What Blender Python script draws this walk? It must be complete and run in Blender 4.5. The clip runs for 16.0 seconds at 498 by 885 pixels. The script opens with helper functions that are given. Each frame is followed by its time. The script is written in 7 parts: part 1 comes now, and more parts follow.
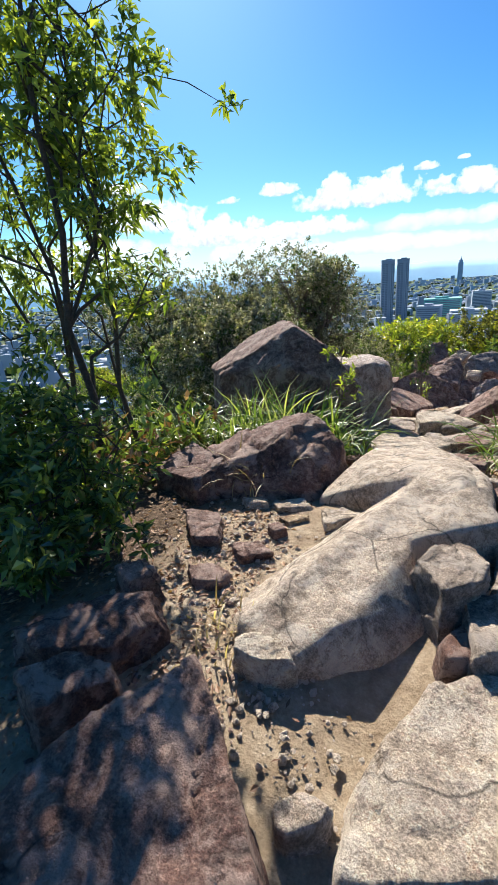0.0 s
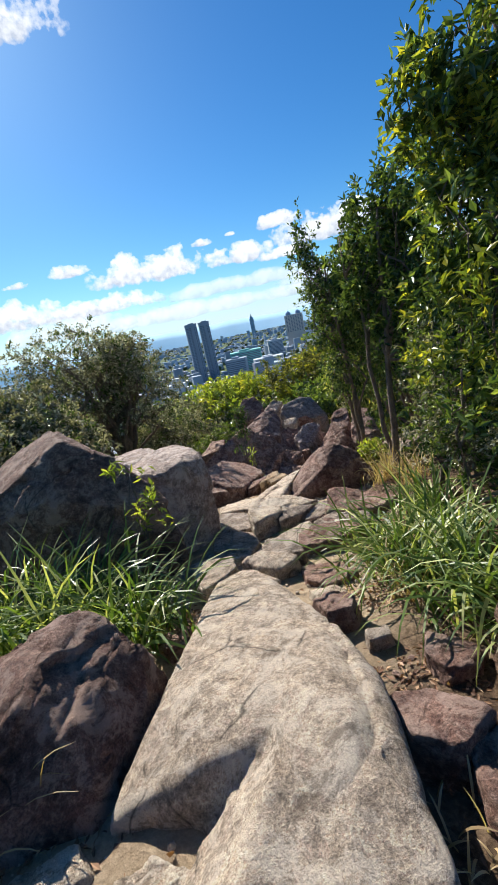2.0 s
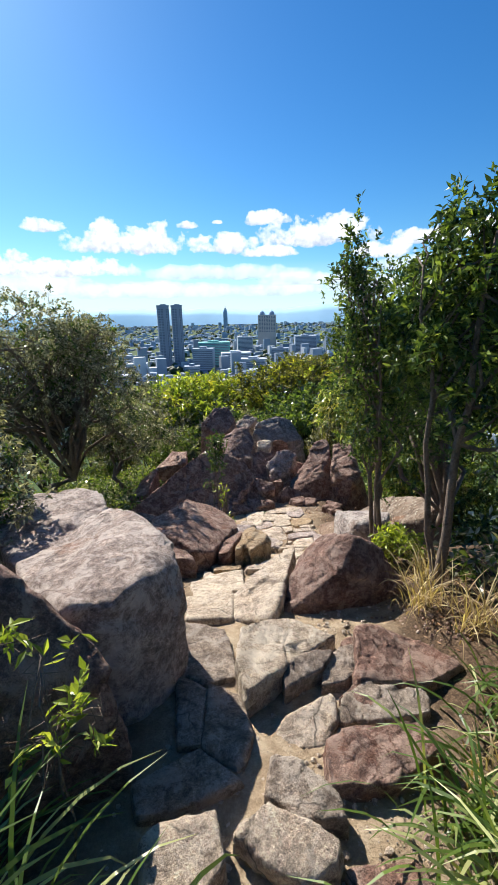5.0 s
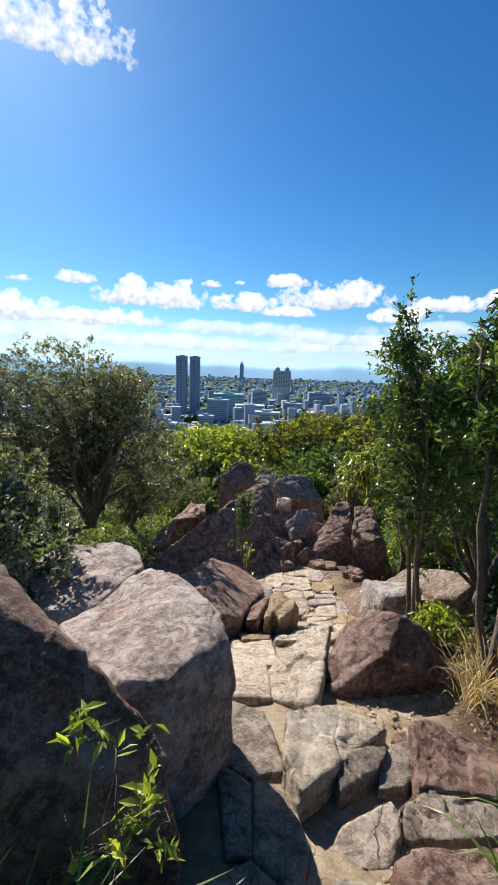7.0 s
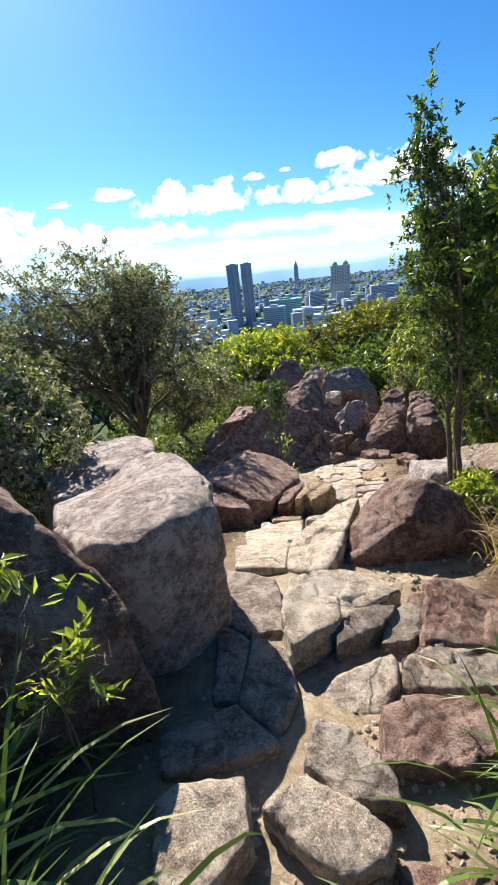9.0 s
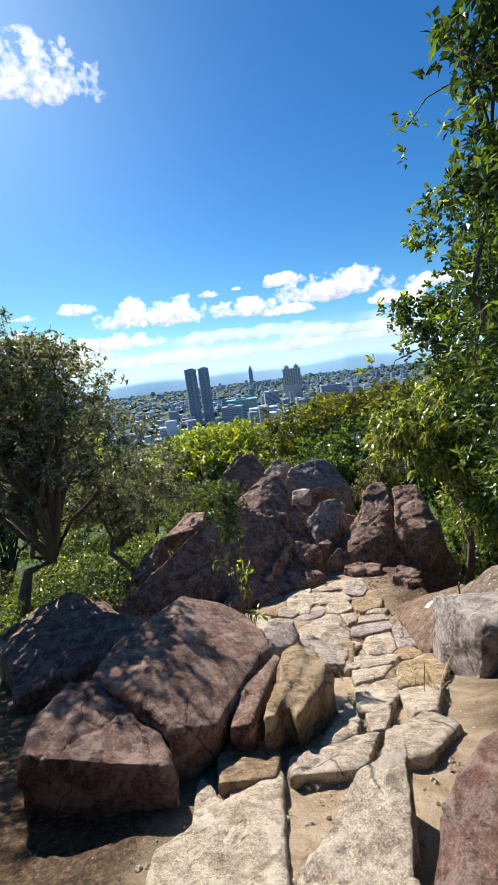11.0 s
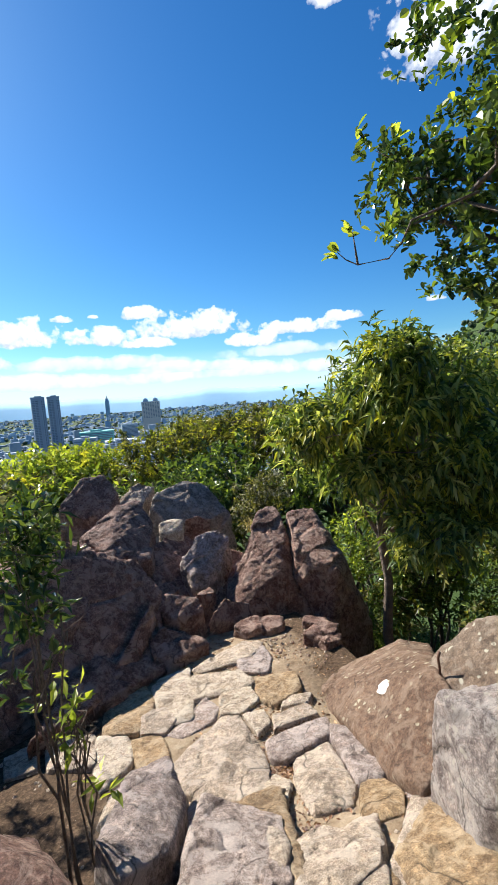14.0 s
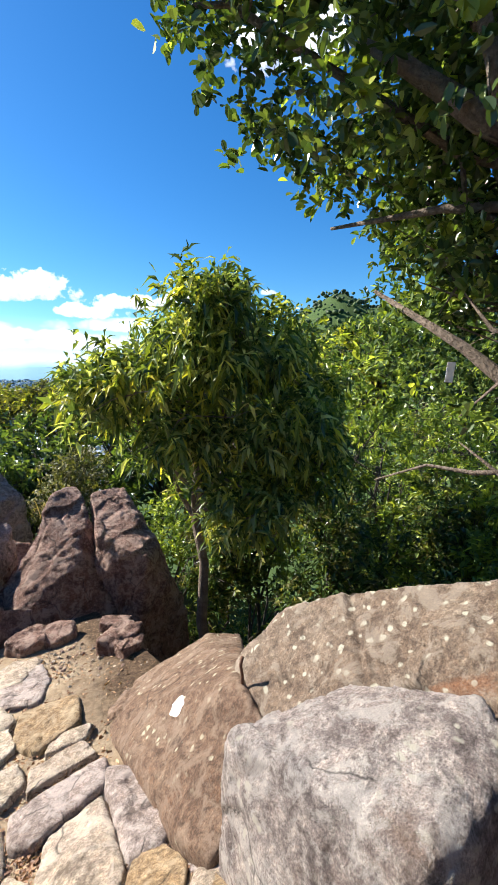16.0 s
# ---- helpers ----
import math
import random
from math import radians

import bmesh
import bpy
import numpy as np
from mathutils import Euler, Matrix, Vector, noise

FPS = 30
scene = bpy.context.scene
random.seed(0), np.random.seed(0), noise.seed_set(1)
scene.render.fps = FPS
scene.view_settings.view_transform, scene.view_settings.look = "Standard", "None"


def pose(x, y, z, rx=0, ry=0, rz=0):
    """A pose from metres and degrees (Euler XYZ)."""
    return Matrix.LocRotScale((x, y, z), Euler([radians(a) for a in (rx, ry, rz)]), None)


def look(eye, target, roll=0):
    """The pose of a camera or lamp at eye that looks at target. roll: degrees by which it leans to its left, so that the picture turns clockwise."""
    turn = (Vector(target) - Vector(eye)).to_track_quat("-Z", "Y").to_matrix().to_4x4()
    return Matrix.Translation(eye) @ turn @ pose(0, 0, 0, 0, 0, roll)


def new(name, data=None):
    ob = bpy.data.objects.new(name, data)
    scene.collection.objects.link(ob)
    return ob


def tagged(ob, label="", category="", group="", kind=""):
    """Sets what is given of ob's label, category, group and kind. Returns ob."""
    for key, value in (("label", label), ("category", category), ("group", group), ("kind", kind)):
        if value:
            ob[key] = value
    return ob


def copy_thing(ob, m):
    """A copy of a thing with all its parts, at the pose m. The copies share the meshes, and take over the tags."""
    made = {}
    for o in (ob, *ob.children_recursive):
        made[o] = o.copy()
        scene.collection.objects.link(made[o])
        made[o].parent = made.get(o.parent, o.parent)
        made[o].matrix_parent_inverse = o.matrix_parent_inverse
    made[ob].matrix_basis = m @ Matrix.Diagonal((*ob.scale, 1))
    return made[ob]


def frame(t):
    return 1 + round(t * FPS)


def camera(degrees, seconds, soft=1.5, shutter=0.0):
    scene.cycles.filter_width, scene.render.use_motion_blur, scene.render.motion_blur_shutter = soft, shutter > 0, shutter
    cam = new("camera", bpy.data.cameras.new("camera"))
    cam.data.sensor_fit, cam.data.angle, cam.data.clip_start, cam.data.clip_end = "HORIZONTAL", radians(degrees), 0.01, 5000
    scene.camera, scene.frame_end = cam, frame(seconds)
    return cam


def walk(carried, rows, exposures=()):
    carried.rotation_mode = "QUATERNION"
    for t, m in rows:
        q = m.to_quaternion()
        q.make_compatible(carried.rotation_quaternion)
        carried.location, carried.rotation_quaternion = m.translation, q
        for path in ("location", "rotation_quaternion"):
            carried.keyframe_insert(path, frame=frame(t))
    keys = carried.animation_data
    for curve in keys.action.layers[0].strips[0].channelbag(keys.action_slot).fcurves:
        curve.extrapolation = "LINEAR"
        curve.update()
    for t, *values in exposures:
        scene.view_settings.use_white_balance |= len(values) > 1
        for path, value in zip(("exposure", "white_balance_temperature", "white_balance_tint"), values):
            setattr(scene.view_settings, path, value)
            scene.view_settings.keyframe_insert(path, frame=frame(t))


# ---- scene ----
cam = camera(60.0, 16.0, soft=1.0)
PATH = [
    (0, (0.059, -5.586, 1.825), (-0.766, -3.905, 1.121), -4.7),
    (0.5, (0.084, -5.223, 1.904), (-0.639, -3.421, 1.421), -9.1),
    (1, (0.125, -4.984, 2.011), (-0.343, -3.098, 1.538), -11.7),
    (1.5, (0.087, -4.574, 1.977), (-0.051, -2.651, 1.444), -7.7),
    (2, (0.122, -4.078, 1.92), (0.0, -2.156, 1.383), -12.2),
    (2.5, (0.145, -3.665, 2.103), (0.026, -1.727, 1.623), -9.7),
    (3, (0.111, -3.486, 2.165), (0.014, -1.538, 1.721), -7.6),
    (3.2, (0.117, -3.368, 2.159), (0.022, -1.427, 1.686), -5.8),
    (5.3, (-0.411, -2.247, 2.275), (-0.256, -0.339, 1.693), 0.7),
    (5.5, (-0.495, -2.233, 2.31), (-0.317, -0.305, 1.807), 2.1),
    (6, (-0.605, -2.239, 2.346), (-0.526, -0.281, 1.946), 3.5),
    (6.5, (-0.618, -2.25, 2.343), (-0.584, -0.285, 1.969), 2.1),
    (7, (-0.633, -2.255, 2.338), (-0.588, -0.287, 1.987), 2.1),
    (7.5, (-0.625, -2.25, 2.329), (-0.584, -0.279, 1.991), 1.7),
    (8, (-0.4, -2.224, 2.169), (-0.836, -0.31, 1.786), -2.7),
    (8.5, (-0.13, -2.208, 1.9), (-0.644, -0.503, 0.989), -9.8),
    (9, (-0.092, -1.992, 1.907), (-0.356, -0.151, 1.173), -6.5),
    (9.2, (-0.074, -1.859, 1.861), (-0.322, 0.016, 1.212), -6.3),
    (11.3, (-0.1, 0.567, 1.38), (-0.135, 2.54, 1.06), -7.1),
    (11.5, (-0.097, 0.774, 1.36), (-0.279, 2.742, 1.051), -5.8),
    (12, (-0.153, 1.133, 1.244), (-0.428, 3.092, 0.949), -4.1),
    (12.5, (-0.24, 1.534, 1.071), (-0.563, 3.498, 0.879), -7.7),
    (13, (-0.223, 1.9, 0.904), (-0.295, 3.885, 0.667), -9.2),
    (13.5, (-0.209, 2.175, 0.828), (0.093, 4.137, 0.581), -6.6),
    (14, (-0.102, 2.461, 0.697), (0.503, 4.353, 0.46), -4.0),
    (14.5, (-0.015, 2.712, 0.55), (1.006, 4.425, 0.401), -0.0),
    (15, (0.097, 2.866, 0.48), (1.272, 4.461, 0.209), -2.6),
    (15.5, (0.416, 2.882, 0.448), (1.673, 4.402, 0.114), -1.0),
    (16, (0.608, 3.089, 0.375), (1.852, 4.617, 0.032), 0.2),
]
walk(cam, [(t, look(eye, target, roll)) for t, eye, target, roll in PATH],
     exposures=[(0, 1.05), (0.6, 0.91), (1.2, 0.8), (1.8, 0.78), (3.2, 0.75), (5.5, 0.95), (6.2, 0.8), (7, 0.77), (8.4, 0.8), (9, 1.15), (10, 0.95), (12.5, 0.81), (13.5, 1.01), (14.2, 1.02), (15, 1.17), (15.6, 1.47), (16, 1.35)])

# ---- world, sun and exposure ----
SUN_DIR = Vector((-0.41, 0.686, 0.601)).normalized()
world = bpy.data.worlds.new("sky")
scene.world = world
world.use_nodes = True
wn = world.node_tree
sky = wn.nodes.new("ShaderNodeTexSky")
sky.sky_type, sky.sun_disc = "NISHITA", False
sky.sun_elevation, sky.sun_rotation = math.asin(SUN_DIR.z), math.atan2(SUN_DIR.x, SUN_DIR.y)
sky.altitude, sky.air_density, sky.dust_density, sky.ozone_density = 100, 1.0, 0.35, 4.0
wn.nodes["Background"].inputs["Strength"].default_value = 0.061
rich = wn.nodes.new("ShaderNodeHueSaturation")
rich.inputs["Saturation"].default_value = 1.27
wn.links.new(sky.outputs[0], rich.inputs["Color"])
cool = wn.nodes.new("ShaderNodeMix")
cool.data_type, cool.blend_type = "RGBA", "MULTIPLY"
cool.inputs[0].default_value = 1.0
cool.inputs[7].default_value = (0.68, 1.0, 1.15, 1)
wn.links.new(rich.outputs[0], cool.inputs[6])
wn.links.new(cool.outputs[2], wn.nodes["Background"].inputs["Color"])

sun_data = bpy.data.lights.new("sun", "SUN")
sun_data.energy, sun_data.angle, sun_data.color = 5.0, radians(0.53), (1.0, 0.94, 0.85)
sun_lamp = new("sun", sun_data)
sun_lamp.matrix_world = look((0, 0, 60), Vector((0, 0, 60)) - SUN_DIR)

# ---- materials ----
def nodes_of(name):
    m = bpy.data.materials.new(name)
    m.use_nodes = True
    return m, m.node_tree, m.node_tree.nodes["Principled BSDF"]


def add(nt, kind, **inputs):
    n = nt.nodes.new("ShaderNode" + kind)
    for k, v in inputs.items():
        n.inputs[k.replace("_", " ")].default_value = v
    return n


def ramp(nt, fac, stops):
    r = nt.nodes.new("ShaderNodeValToRGB")
    nt.links.new(fac, r.inputs[0])
    el = r.color_ramp.elements
    while len(el) < len(stops):
        el.new(0.5)
    for e, (p, c) in zip(el, stops):
        e.position, e.color = p, (*c, 1) if len(c) == 3 else c
    return r.outputs[0]


def blend(nt, fac, a, b, mode="MIX"):
    n = nt.nodes.new("ShaderNodeMix")
    n.data_type, n.blend_type = "RGBA", mode
    for sock, v in ((n.inputs[0], fac), (n.inputs[6], a), (n.inputs[7], b)):
        if hasattr(v, "is_output"):
            nt.links.new(v, sock)
        else:
            sock.default_value = v if isinstance(v, float) else (*v, 1)
    return n.outputs[2]


def spread(nt, wanted=7.0):
    """Object coordinates, moved about from thing to thing."""
    tc, info = nt.nodes.new("ShaderNodeTexCoord"), nt.nodes.new("ShaderNodeObjectInfo")
    mul, join = nt.nodes.new("ShaderNodeMath"), nt.nodes.new("ShaderNodeVectorMath")
    mul.operation, mul.inputs[1].default_value = "MULTIPLY", wanted
    nt.links.new(info.outputs["Random"], mul.inputs[0])
    nt.links.new(tc.outputs["Object"], join.inputs[0])
    nt.links.new(mul.outputs[0], join.inputs[1])
    return join.outputs[0], info.outputs["Random"]


def noise_tex(nt, vec, scale, detail=6.0, rough=0.6, dist=0.0):
    n = add(nt, "TexNoise", Scale=scale, Detail=detail, Roughness=rough, Distortion=dist)
    nt.links.new(vec, n.inputs["Vector"])
    return n.outputs[0]


def bumped(nt, bsdf, heights):
    """heights: (socket, strength, distance), coarse first."""
    last = None
    for sock, strength, distance in heights:
        b = add(nt, "Bump", Strength=strength, Distance=distance)
        nt.links.new(sock, b.inputs["Height"])
        if last:
            nt.links.new(last, b.inputs["Normal"])
        last = b.outputs[0]
    nt.links.new(last, bsdf.inputs["Normal"])


def rock_material(name, dark, mid, light, stain=(0.30, 0.13, 0.06), stain_at=0.62, lichen=0.0, lichen_color=(0.55, 0.52, 0.40), grain=1.0, mottle=0.75):
    m, nt, bsdf = nodes_of(name)
    vec, rnd = spread(nt)
    big, fine, speck = noise_tex(nt, vec, 3.2, 8, 0.62, 0.4), noise_tex(nt, vec, 26, 8, 0.7), noise_tex(nt, vec, 120, 4, 0.7)
    col = ramp(nt, big, [(0.34, dark), (0.50, mid), (0.66, light)])
    col = blend(nt, 0.55, col, ramp(nt, fine, [(0.30, tuple(0.45 * c for c in dark)), (0.5, mid), (0.66, tuple(min(1.15 * c, 0.8) for c in light))]))
    blot = noise_tex(nt, vec, 9.0, 7, 0.72, 0.8)
    col = blend(nt, mottle, col, ramp(nt, blot, [(0.36, (0.27, 0.26, 0.26)), (0.5, (0.5, 0.5, 0.5)), (0.62, (0.70, 0.69, 0.67))]), "OVERLAY")
    grit = noise_tex(nt, vec, 55, 5, 0.75, 0.5)
    col = blend(nt, 0.6, col, ramp(nt, grit, [(0.36, (0.26, 0.25, 0.25)), (0.5, (0.5, 0.5, 0.5)), (0.63, (0.74, 0.73, 0.71))]), "OVERLAY")
    red = ramp(nt, noise_tex(nt, vec, 1.7, 5, 0.6, 1.0), [(stain_at, (0, 0, 0)), (stain_at + 0.14, (0.75, 0.75, 0.75))])
    col = blend(nt, red, col, stain)
    col = blend(nt, 0.7, col, ramp(nt, speck, [(0.36, (0.24, 0.22, 0.21)), (0.5, (0.5, 0.5, 0.5)), (0.64, (0.72, 0.71, 0.69))]), "OVERLAY")
    if lichen:
        vor = add(nt, "TexVoronoi", Scale=13.0, Randomness=1.0)
        warp = nt.nodes.new("ShaderNodeVectorMath")
        warp.operation = "MULTIPLY_ADD"
        warp.inputs[1].default_value = (0.09, 0.09, 0.09)
        n3 = add(nt, "TexNoise", Scale=9.0, Detail=4.0)
        nt.links.new(vec, n3.inputs["Vector"])
        nt.links.new(n3.outputs["Color"], warp.inputs[0])
        nt.links.new(vec, warp.inputs[2])
        nt.links.new(warp.outputs[0], vor.inputs["Vector"])
        spots = ramp(nt, vor.outputs["Distance"], [(0.16, (1, 1, 1)), (0.26, (0, 0, 0))])
        where = ramp(nt, noise_tex(nt, vec, 2.3, 4, 0.6), [(0.60 - lichen, (0, 0, 0)), (0.70 - lichen, (1, 1, 1))])
        both = blend(nt, 1.0, spots, where, "MULTIPLY")
        col = blend(nt, both, col, lichen_color)
    # pale weathered crust and dark weathering in ragged patches
    crust = ramp(nt, noise_tex(nt, vec, 6.5, 10, 0.74, 0.6), [(0.50, (0, 0, 0)), (0.57, (0.62, 0.62, 0.62))])
    col = blend(nt, crust, col, tuple(min(1.08 * c + 0.02, 0.86) for c in light))
    tar = ramp(nt, noise_tex(nt, vec, 4.1, 10, 0.76, 0.5), [(0.565, (0, 0, 0)), (0.63, (0.7, 0.7, 0.7))])
    col = blend(nt, tar, col, tuple(0.62 * c for c in dark))
    # worn edges rub pale
    geo = nt.nodes.new("ShaderNodeNewGeometry")
    worn = blend(nt, 1.0, ramp(nt, geo.outputs["Pointiness"], [(0.52, (0, 0, 0)), (0.60, (0.7, 0.7, 0.7))]), ramp(nt, fine, [(0.40, (0, 0, 0)), (0.55, (1, 1, 1))]), "MULTIPLY")
    col = blend(nt, worn, col, tuple(min(1.12 * c, 0.86) for c in light))
    # hairline cracks that come and go
    bent = nt.nodes.new("ShaderNodeVectorMath")
    bent.operation = "MULTIPLY_ADD"
    bent.inputs[1].default_value = (0.22, 0.22, 0.22)
    sway = add(nt, "TexNoise", Scale=3.5, Detail=6.0)
    nt.links.new(vec, sway.inputs["Vector"])
    nt.links.new(sway.outputs["Color"], bent.inputs[0])
    nt.links.new(vec, bent.inputs[2])
    cell = add(nt, "TexVoronoi", Scale=1.8, Randomness=1.0)
    cell.feature = "DISTANCE_TO_EDGE"
    nt.links.new(bent.outputs[0], cell.inputs["Vector"])
    line = ramp(nt, cell.outputs["Distance"], [(0.0, (0, 0, 0)), (0.014, (1, 1, 1))])
    some = ramp(nt, noise_tex(nt, vec, 2.0, 3, 0.5), [(0.42, (0, 0, 0)), (0.46, (1, 1, 1))])
    crack = blend(nt, 1.0, line, some, "LIGHTEN")
    col = blend(nt, 0.7, col, crack, "MULTIPLY")
    # layers and broken ledges
    ledge = noise_tex(nt, vec, 5.5, 3, 0.45, 1.2)
    step = nt.nodes.new("ShaderNodeMath")
    step.operation, step.inputs[1].default_value = "SNAP", 0.09
    nt.links.new(ledge, step.inputs[0])
    # each rock a little lighter or darker than the next
    tone = ramp(nt, rnd, [(0.0, (0.42, 0.42, 0.43)), (1.0, (0.58, 0.57, 0.55))])
    col = blend(nt, 0.8, col, tone, "OVERLAY")
    nt.links.new(col, bsdf.inputs["Base Color"])
    bsdf.inputs["Roughness"].default_value = 0.82
    bsdf.inputs["Specular IOR Level"].default_value = 0.35
    bumped(nt, bsdf, [(big, 0.6, 0.06), (step.outputs[0], 0.5, 0.05), (crack, 0.6, 0.02), (fine, 0.9 * grain, 0.032), (grit, 0.8 * grain, 0.016), (speck, 1.0 * grain, 0.010)])
    return m


BROWN = rock_material("brown_rock", (0.085, 0.042, 0.032), (0.205, 0.114, 0.088), (0.40, 0.285, 0.23), stain=(0.20, 0.08, 0.045), stain_at=0.58)
GREY = rock_material("grey_rock", (0.13, 0.092, 0.07), (0.30, 0.237, 0.187), (0.47, 0.40, 0.335), stain=(0.24, 0.125, 0.07))
PALETOP = rock_material("pale_brown_rock", (0.15, 0.10, 0.085), (0.36, 0.285, 0.25), (0.58, 0.50, 0.455))
SANDSTONE = rock_material("sandstone", (0.27, 0.20, 0.14), (0.50, 0.405, 0.31), (0.66, 0.575, 0.47), stain=(0.31, 0.19, 0.11), stain_at=0.66, mottle=0.65)
GOLD = rock_material("honey_stone", (0.17, 0.10, 0.05), (0.35, 0.24, 0.135), (0.50, 0.39, 0.26), stain=(0.27, 0.15, 0.07))
LICHEN = rock_material("lichened_rock", (0.085, 0.048, 0.032), (0.175, 0.108, 0.072), (0.265, 0.19, 0.138), lichen=0.17, lichen_color=(0.50, 0.46, 0.34), mottle=0.5)
LICHEN_GREY = rock_material("pale_lichened_rock", (0.10, 0.064, 0.042), (0.21, 0.15, 0.108), (0.33, 0.27, 0.21), lichen=0.30, lichen_color=(0.58, 0.55, 0.44), mottle=0.7)
WHITISH = rock_material("purple_grey_rock", (0.125, 0.088, 0.08), (0.33, 0.275, 0.255), (0.56, 0.515, 0.475), lichen=0.14, lichen_color=(0.58, 0.54, 0.45), stain=(0.22, 0.14, 0.10), grain=1.2, mottle=0.9)


def ground_material():
    m, nt, bsdf = nodes_of("earth")
    tc = nt.nodes.new("ShaderNodeTexCoord")
    vec = tc.outputs["Object"]
    big, mid, fine = noise_tex(nt, vec, 1.1, 6, 0.6, 0.3), noise_tex(nt, vec, 7, 8, 0.65), noise_tex(nt, vec, 70, 6, 0.75)
    sand = ramp(nt, mid, [(0.3, (0.27, 0.195, 0.125)), (0.5, (0.42, 0.32, 0.215)), (0.7, (0.53, 0.43, 0.31))])
    litter = ramp(nt, noise_tex(nt, vec, 30, 6, 0.75, 0.8), [(0.3, (0.035, 0.024, 0.017)), (0.5, (0.11, 0.072, 0.046)), (0.68, (0.26, 0.18, 0.115))])
    green = ramp(nt, fine, [(0.3, (0.02, 0.035, 0.012)), (0.55, (0.06, 0.10, 0.03)), (0.75, (0.12, 0.17, 0.05))])
    # trodden sand along the ridge, litter beside it, undergrowth further down the slopes
    sep = nt.nodes.new("ShaderNodeSeparateXYZ")
    nt.links.new(vec, sep.inputs[0])
    off = nt.nodes.new("ShaderNodeMath")
    off.operation = "ABSOLUTE"
    bend = nt.nodes.new("ShaderNodeMath")
    bend.operation, bend.inputs[1].default_value = "MULTIPLY_ADD", -0.12
    nt.links.new(sep.outputs[1], bend.inputs[0])
    nt.links.new(sep.outputs[0], bend.inputs[2])
    nt.links.new(bend.outputs[0], off.inputs[0])
    wob = nt.nodes.new("ShaderNodeMath")
    wob.operation, wob.inputs[1].default_value = "MULTIPLY_ADD", 1.6
    nt.links.new(big, wob.inputs[0])
    nt.links.new(off.outputs[0], wob.inputs[2])
    scaled = nt.nodes.new("ShaderNodeMath")
    scaled.operation, scaled.inputs[1].default_value = "DIVIDE", 10.0
    nt.links.new(wob.outputs[0], scaled.inputs[0])
    ahead = nt.nodes.new("ShaderNodeMath")
    ahead.operation, ahead.inputs[1].default_value = "DIVIDE", 100.0
    nt.links.new(sep.outputs[1], ahead.inputs[0])
    col = blend(nt, ramp(nt, scaled.outputs[0], [(0.135, (0, 0, 0)), (0.19, (1, 1, 1))]), sand, litter)
    col = blend(nt, ramp(nt, scaled.outputs[0], [(0.42, (0, 0, 0)), (0.55, (1, 1, 1))]), col, green)
    col = blend(nt, ramp(nt, ahead.outputs[0], [(0.10, (0, 0, 0)), (0.14, (1, 1, 1))]), col, green)
    col = blend(nt, 0.45, col, ramp(nt, fine, [(0.34, (0.3, 0.3, 0.3)), (0.66, (0.7, 0.7, 0.7))]), "OVERLAY")
    nt.links.new(col, bsdf.inputs["Base Color"])
    bsdf.inputs["Roughness"].default_value = 0.95
    bsdf.inputs["Specular IOR Level"].default_value = 0.15
    bumped(nt, bsdf, [(mid, 0.8, 0.07), (noise_tex(nt, vec, 24, 6, 0.7), 0.8, 0.03), (fine, 0.9, 0.012)])
    return m


EARTH = ground_material()


def leaf_material(name, dark, mid, bright, gloss=0.42, through_light=0.35):
    m, nt, bsdf = nodes_of(name)
    geo = nt.nodes.new("ShaderNodeNewGeometry")
    col = ramp(nt, geo.outputs["Random Per Island"], [(0.0, dark), (0.55, mid), (0.93, bright), (1.0, tuple(min(1, 1.5 * c) for c in bright))])
    nt.links.new(col, bsdf.inputs["Base Color"])
    bsdf.inputs["Roughness"].default_value = gloss
    bsdf.inputs["Specular IOR Level"].default_value = 0.45
    trans = nt.nodes.new("ShaderNodeBsdfTranslucent")
    warm = blend(nt, 1.0, col, (1.55, 1.55, 0.6), "MULTIPLY")
    nt.links.new(warm, trans.inputs["Color"])
    mix = nt.nodes.new("ShaderNodeMixShader")
    mix.inputs[0].default_value = through_light
    nt.links.new(bsdf.outputs[0], mix.inputs[1])
    nt.links.new(trans.outputs[0], mix.inputs[2])
    nt.links.new(mix.outputs[0], nt.nodes["Material Output"].inputs[0])
    return m


LEAF_FRESH = leaf_material("fresh_leaf", (0.055, 0.095, 0.022), (0.125, 0.19, 0.04), (0.27, 0.33, 0.08), 0.34, 0.38)
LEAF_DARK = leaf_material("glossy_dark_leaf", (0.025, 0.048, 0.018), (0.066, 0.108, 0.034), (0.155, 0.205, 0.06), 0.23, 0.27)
LEAF_OLIVE = leaf_material("olive_leaf", (0.10, 0.10, 0.065), (0.25, 0.245, 0.175), (0.52, 0.50, 0.41), 0.24, 0.2)
LEAF_MOSS = leaf_material("moss_green_leaf", (0.045, 0.05, 0.014), (0.105, 0.11, 0.03), (0.22, 0.21, 0.06), 0.45, 0.35)
LEAF_YELLOW = leaf_material("yellow_green_leaf", (0.09, 0.13, 0.02), (0.24, 0.27, 0.035), (0.46, 0.42, 0.06), 0.4, 0.42)
# its bright end is raised so single leaves show painted highlights
LEAF_LONG = leaf_material("drooping_leaf", (0.035, 0.065, 0.02), (0.15, 0.20, 0.055), (0.48, 0.50, 0.20), 0.2, 0.42)
LEAF_LIME = leaf_material("lime_leaf", (0.12, 0.165, 0.025), (0.25, 0.31, 0.05), (0.44, 0.48, 0.10), 0.42, 0.45)
GRASS = leaf_material("grass_blade", (0.045, 0.09, 0.02), (0.13, 0.20, 0.04), (0.46, 0.48, 0.22), 0.42, 0.36)
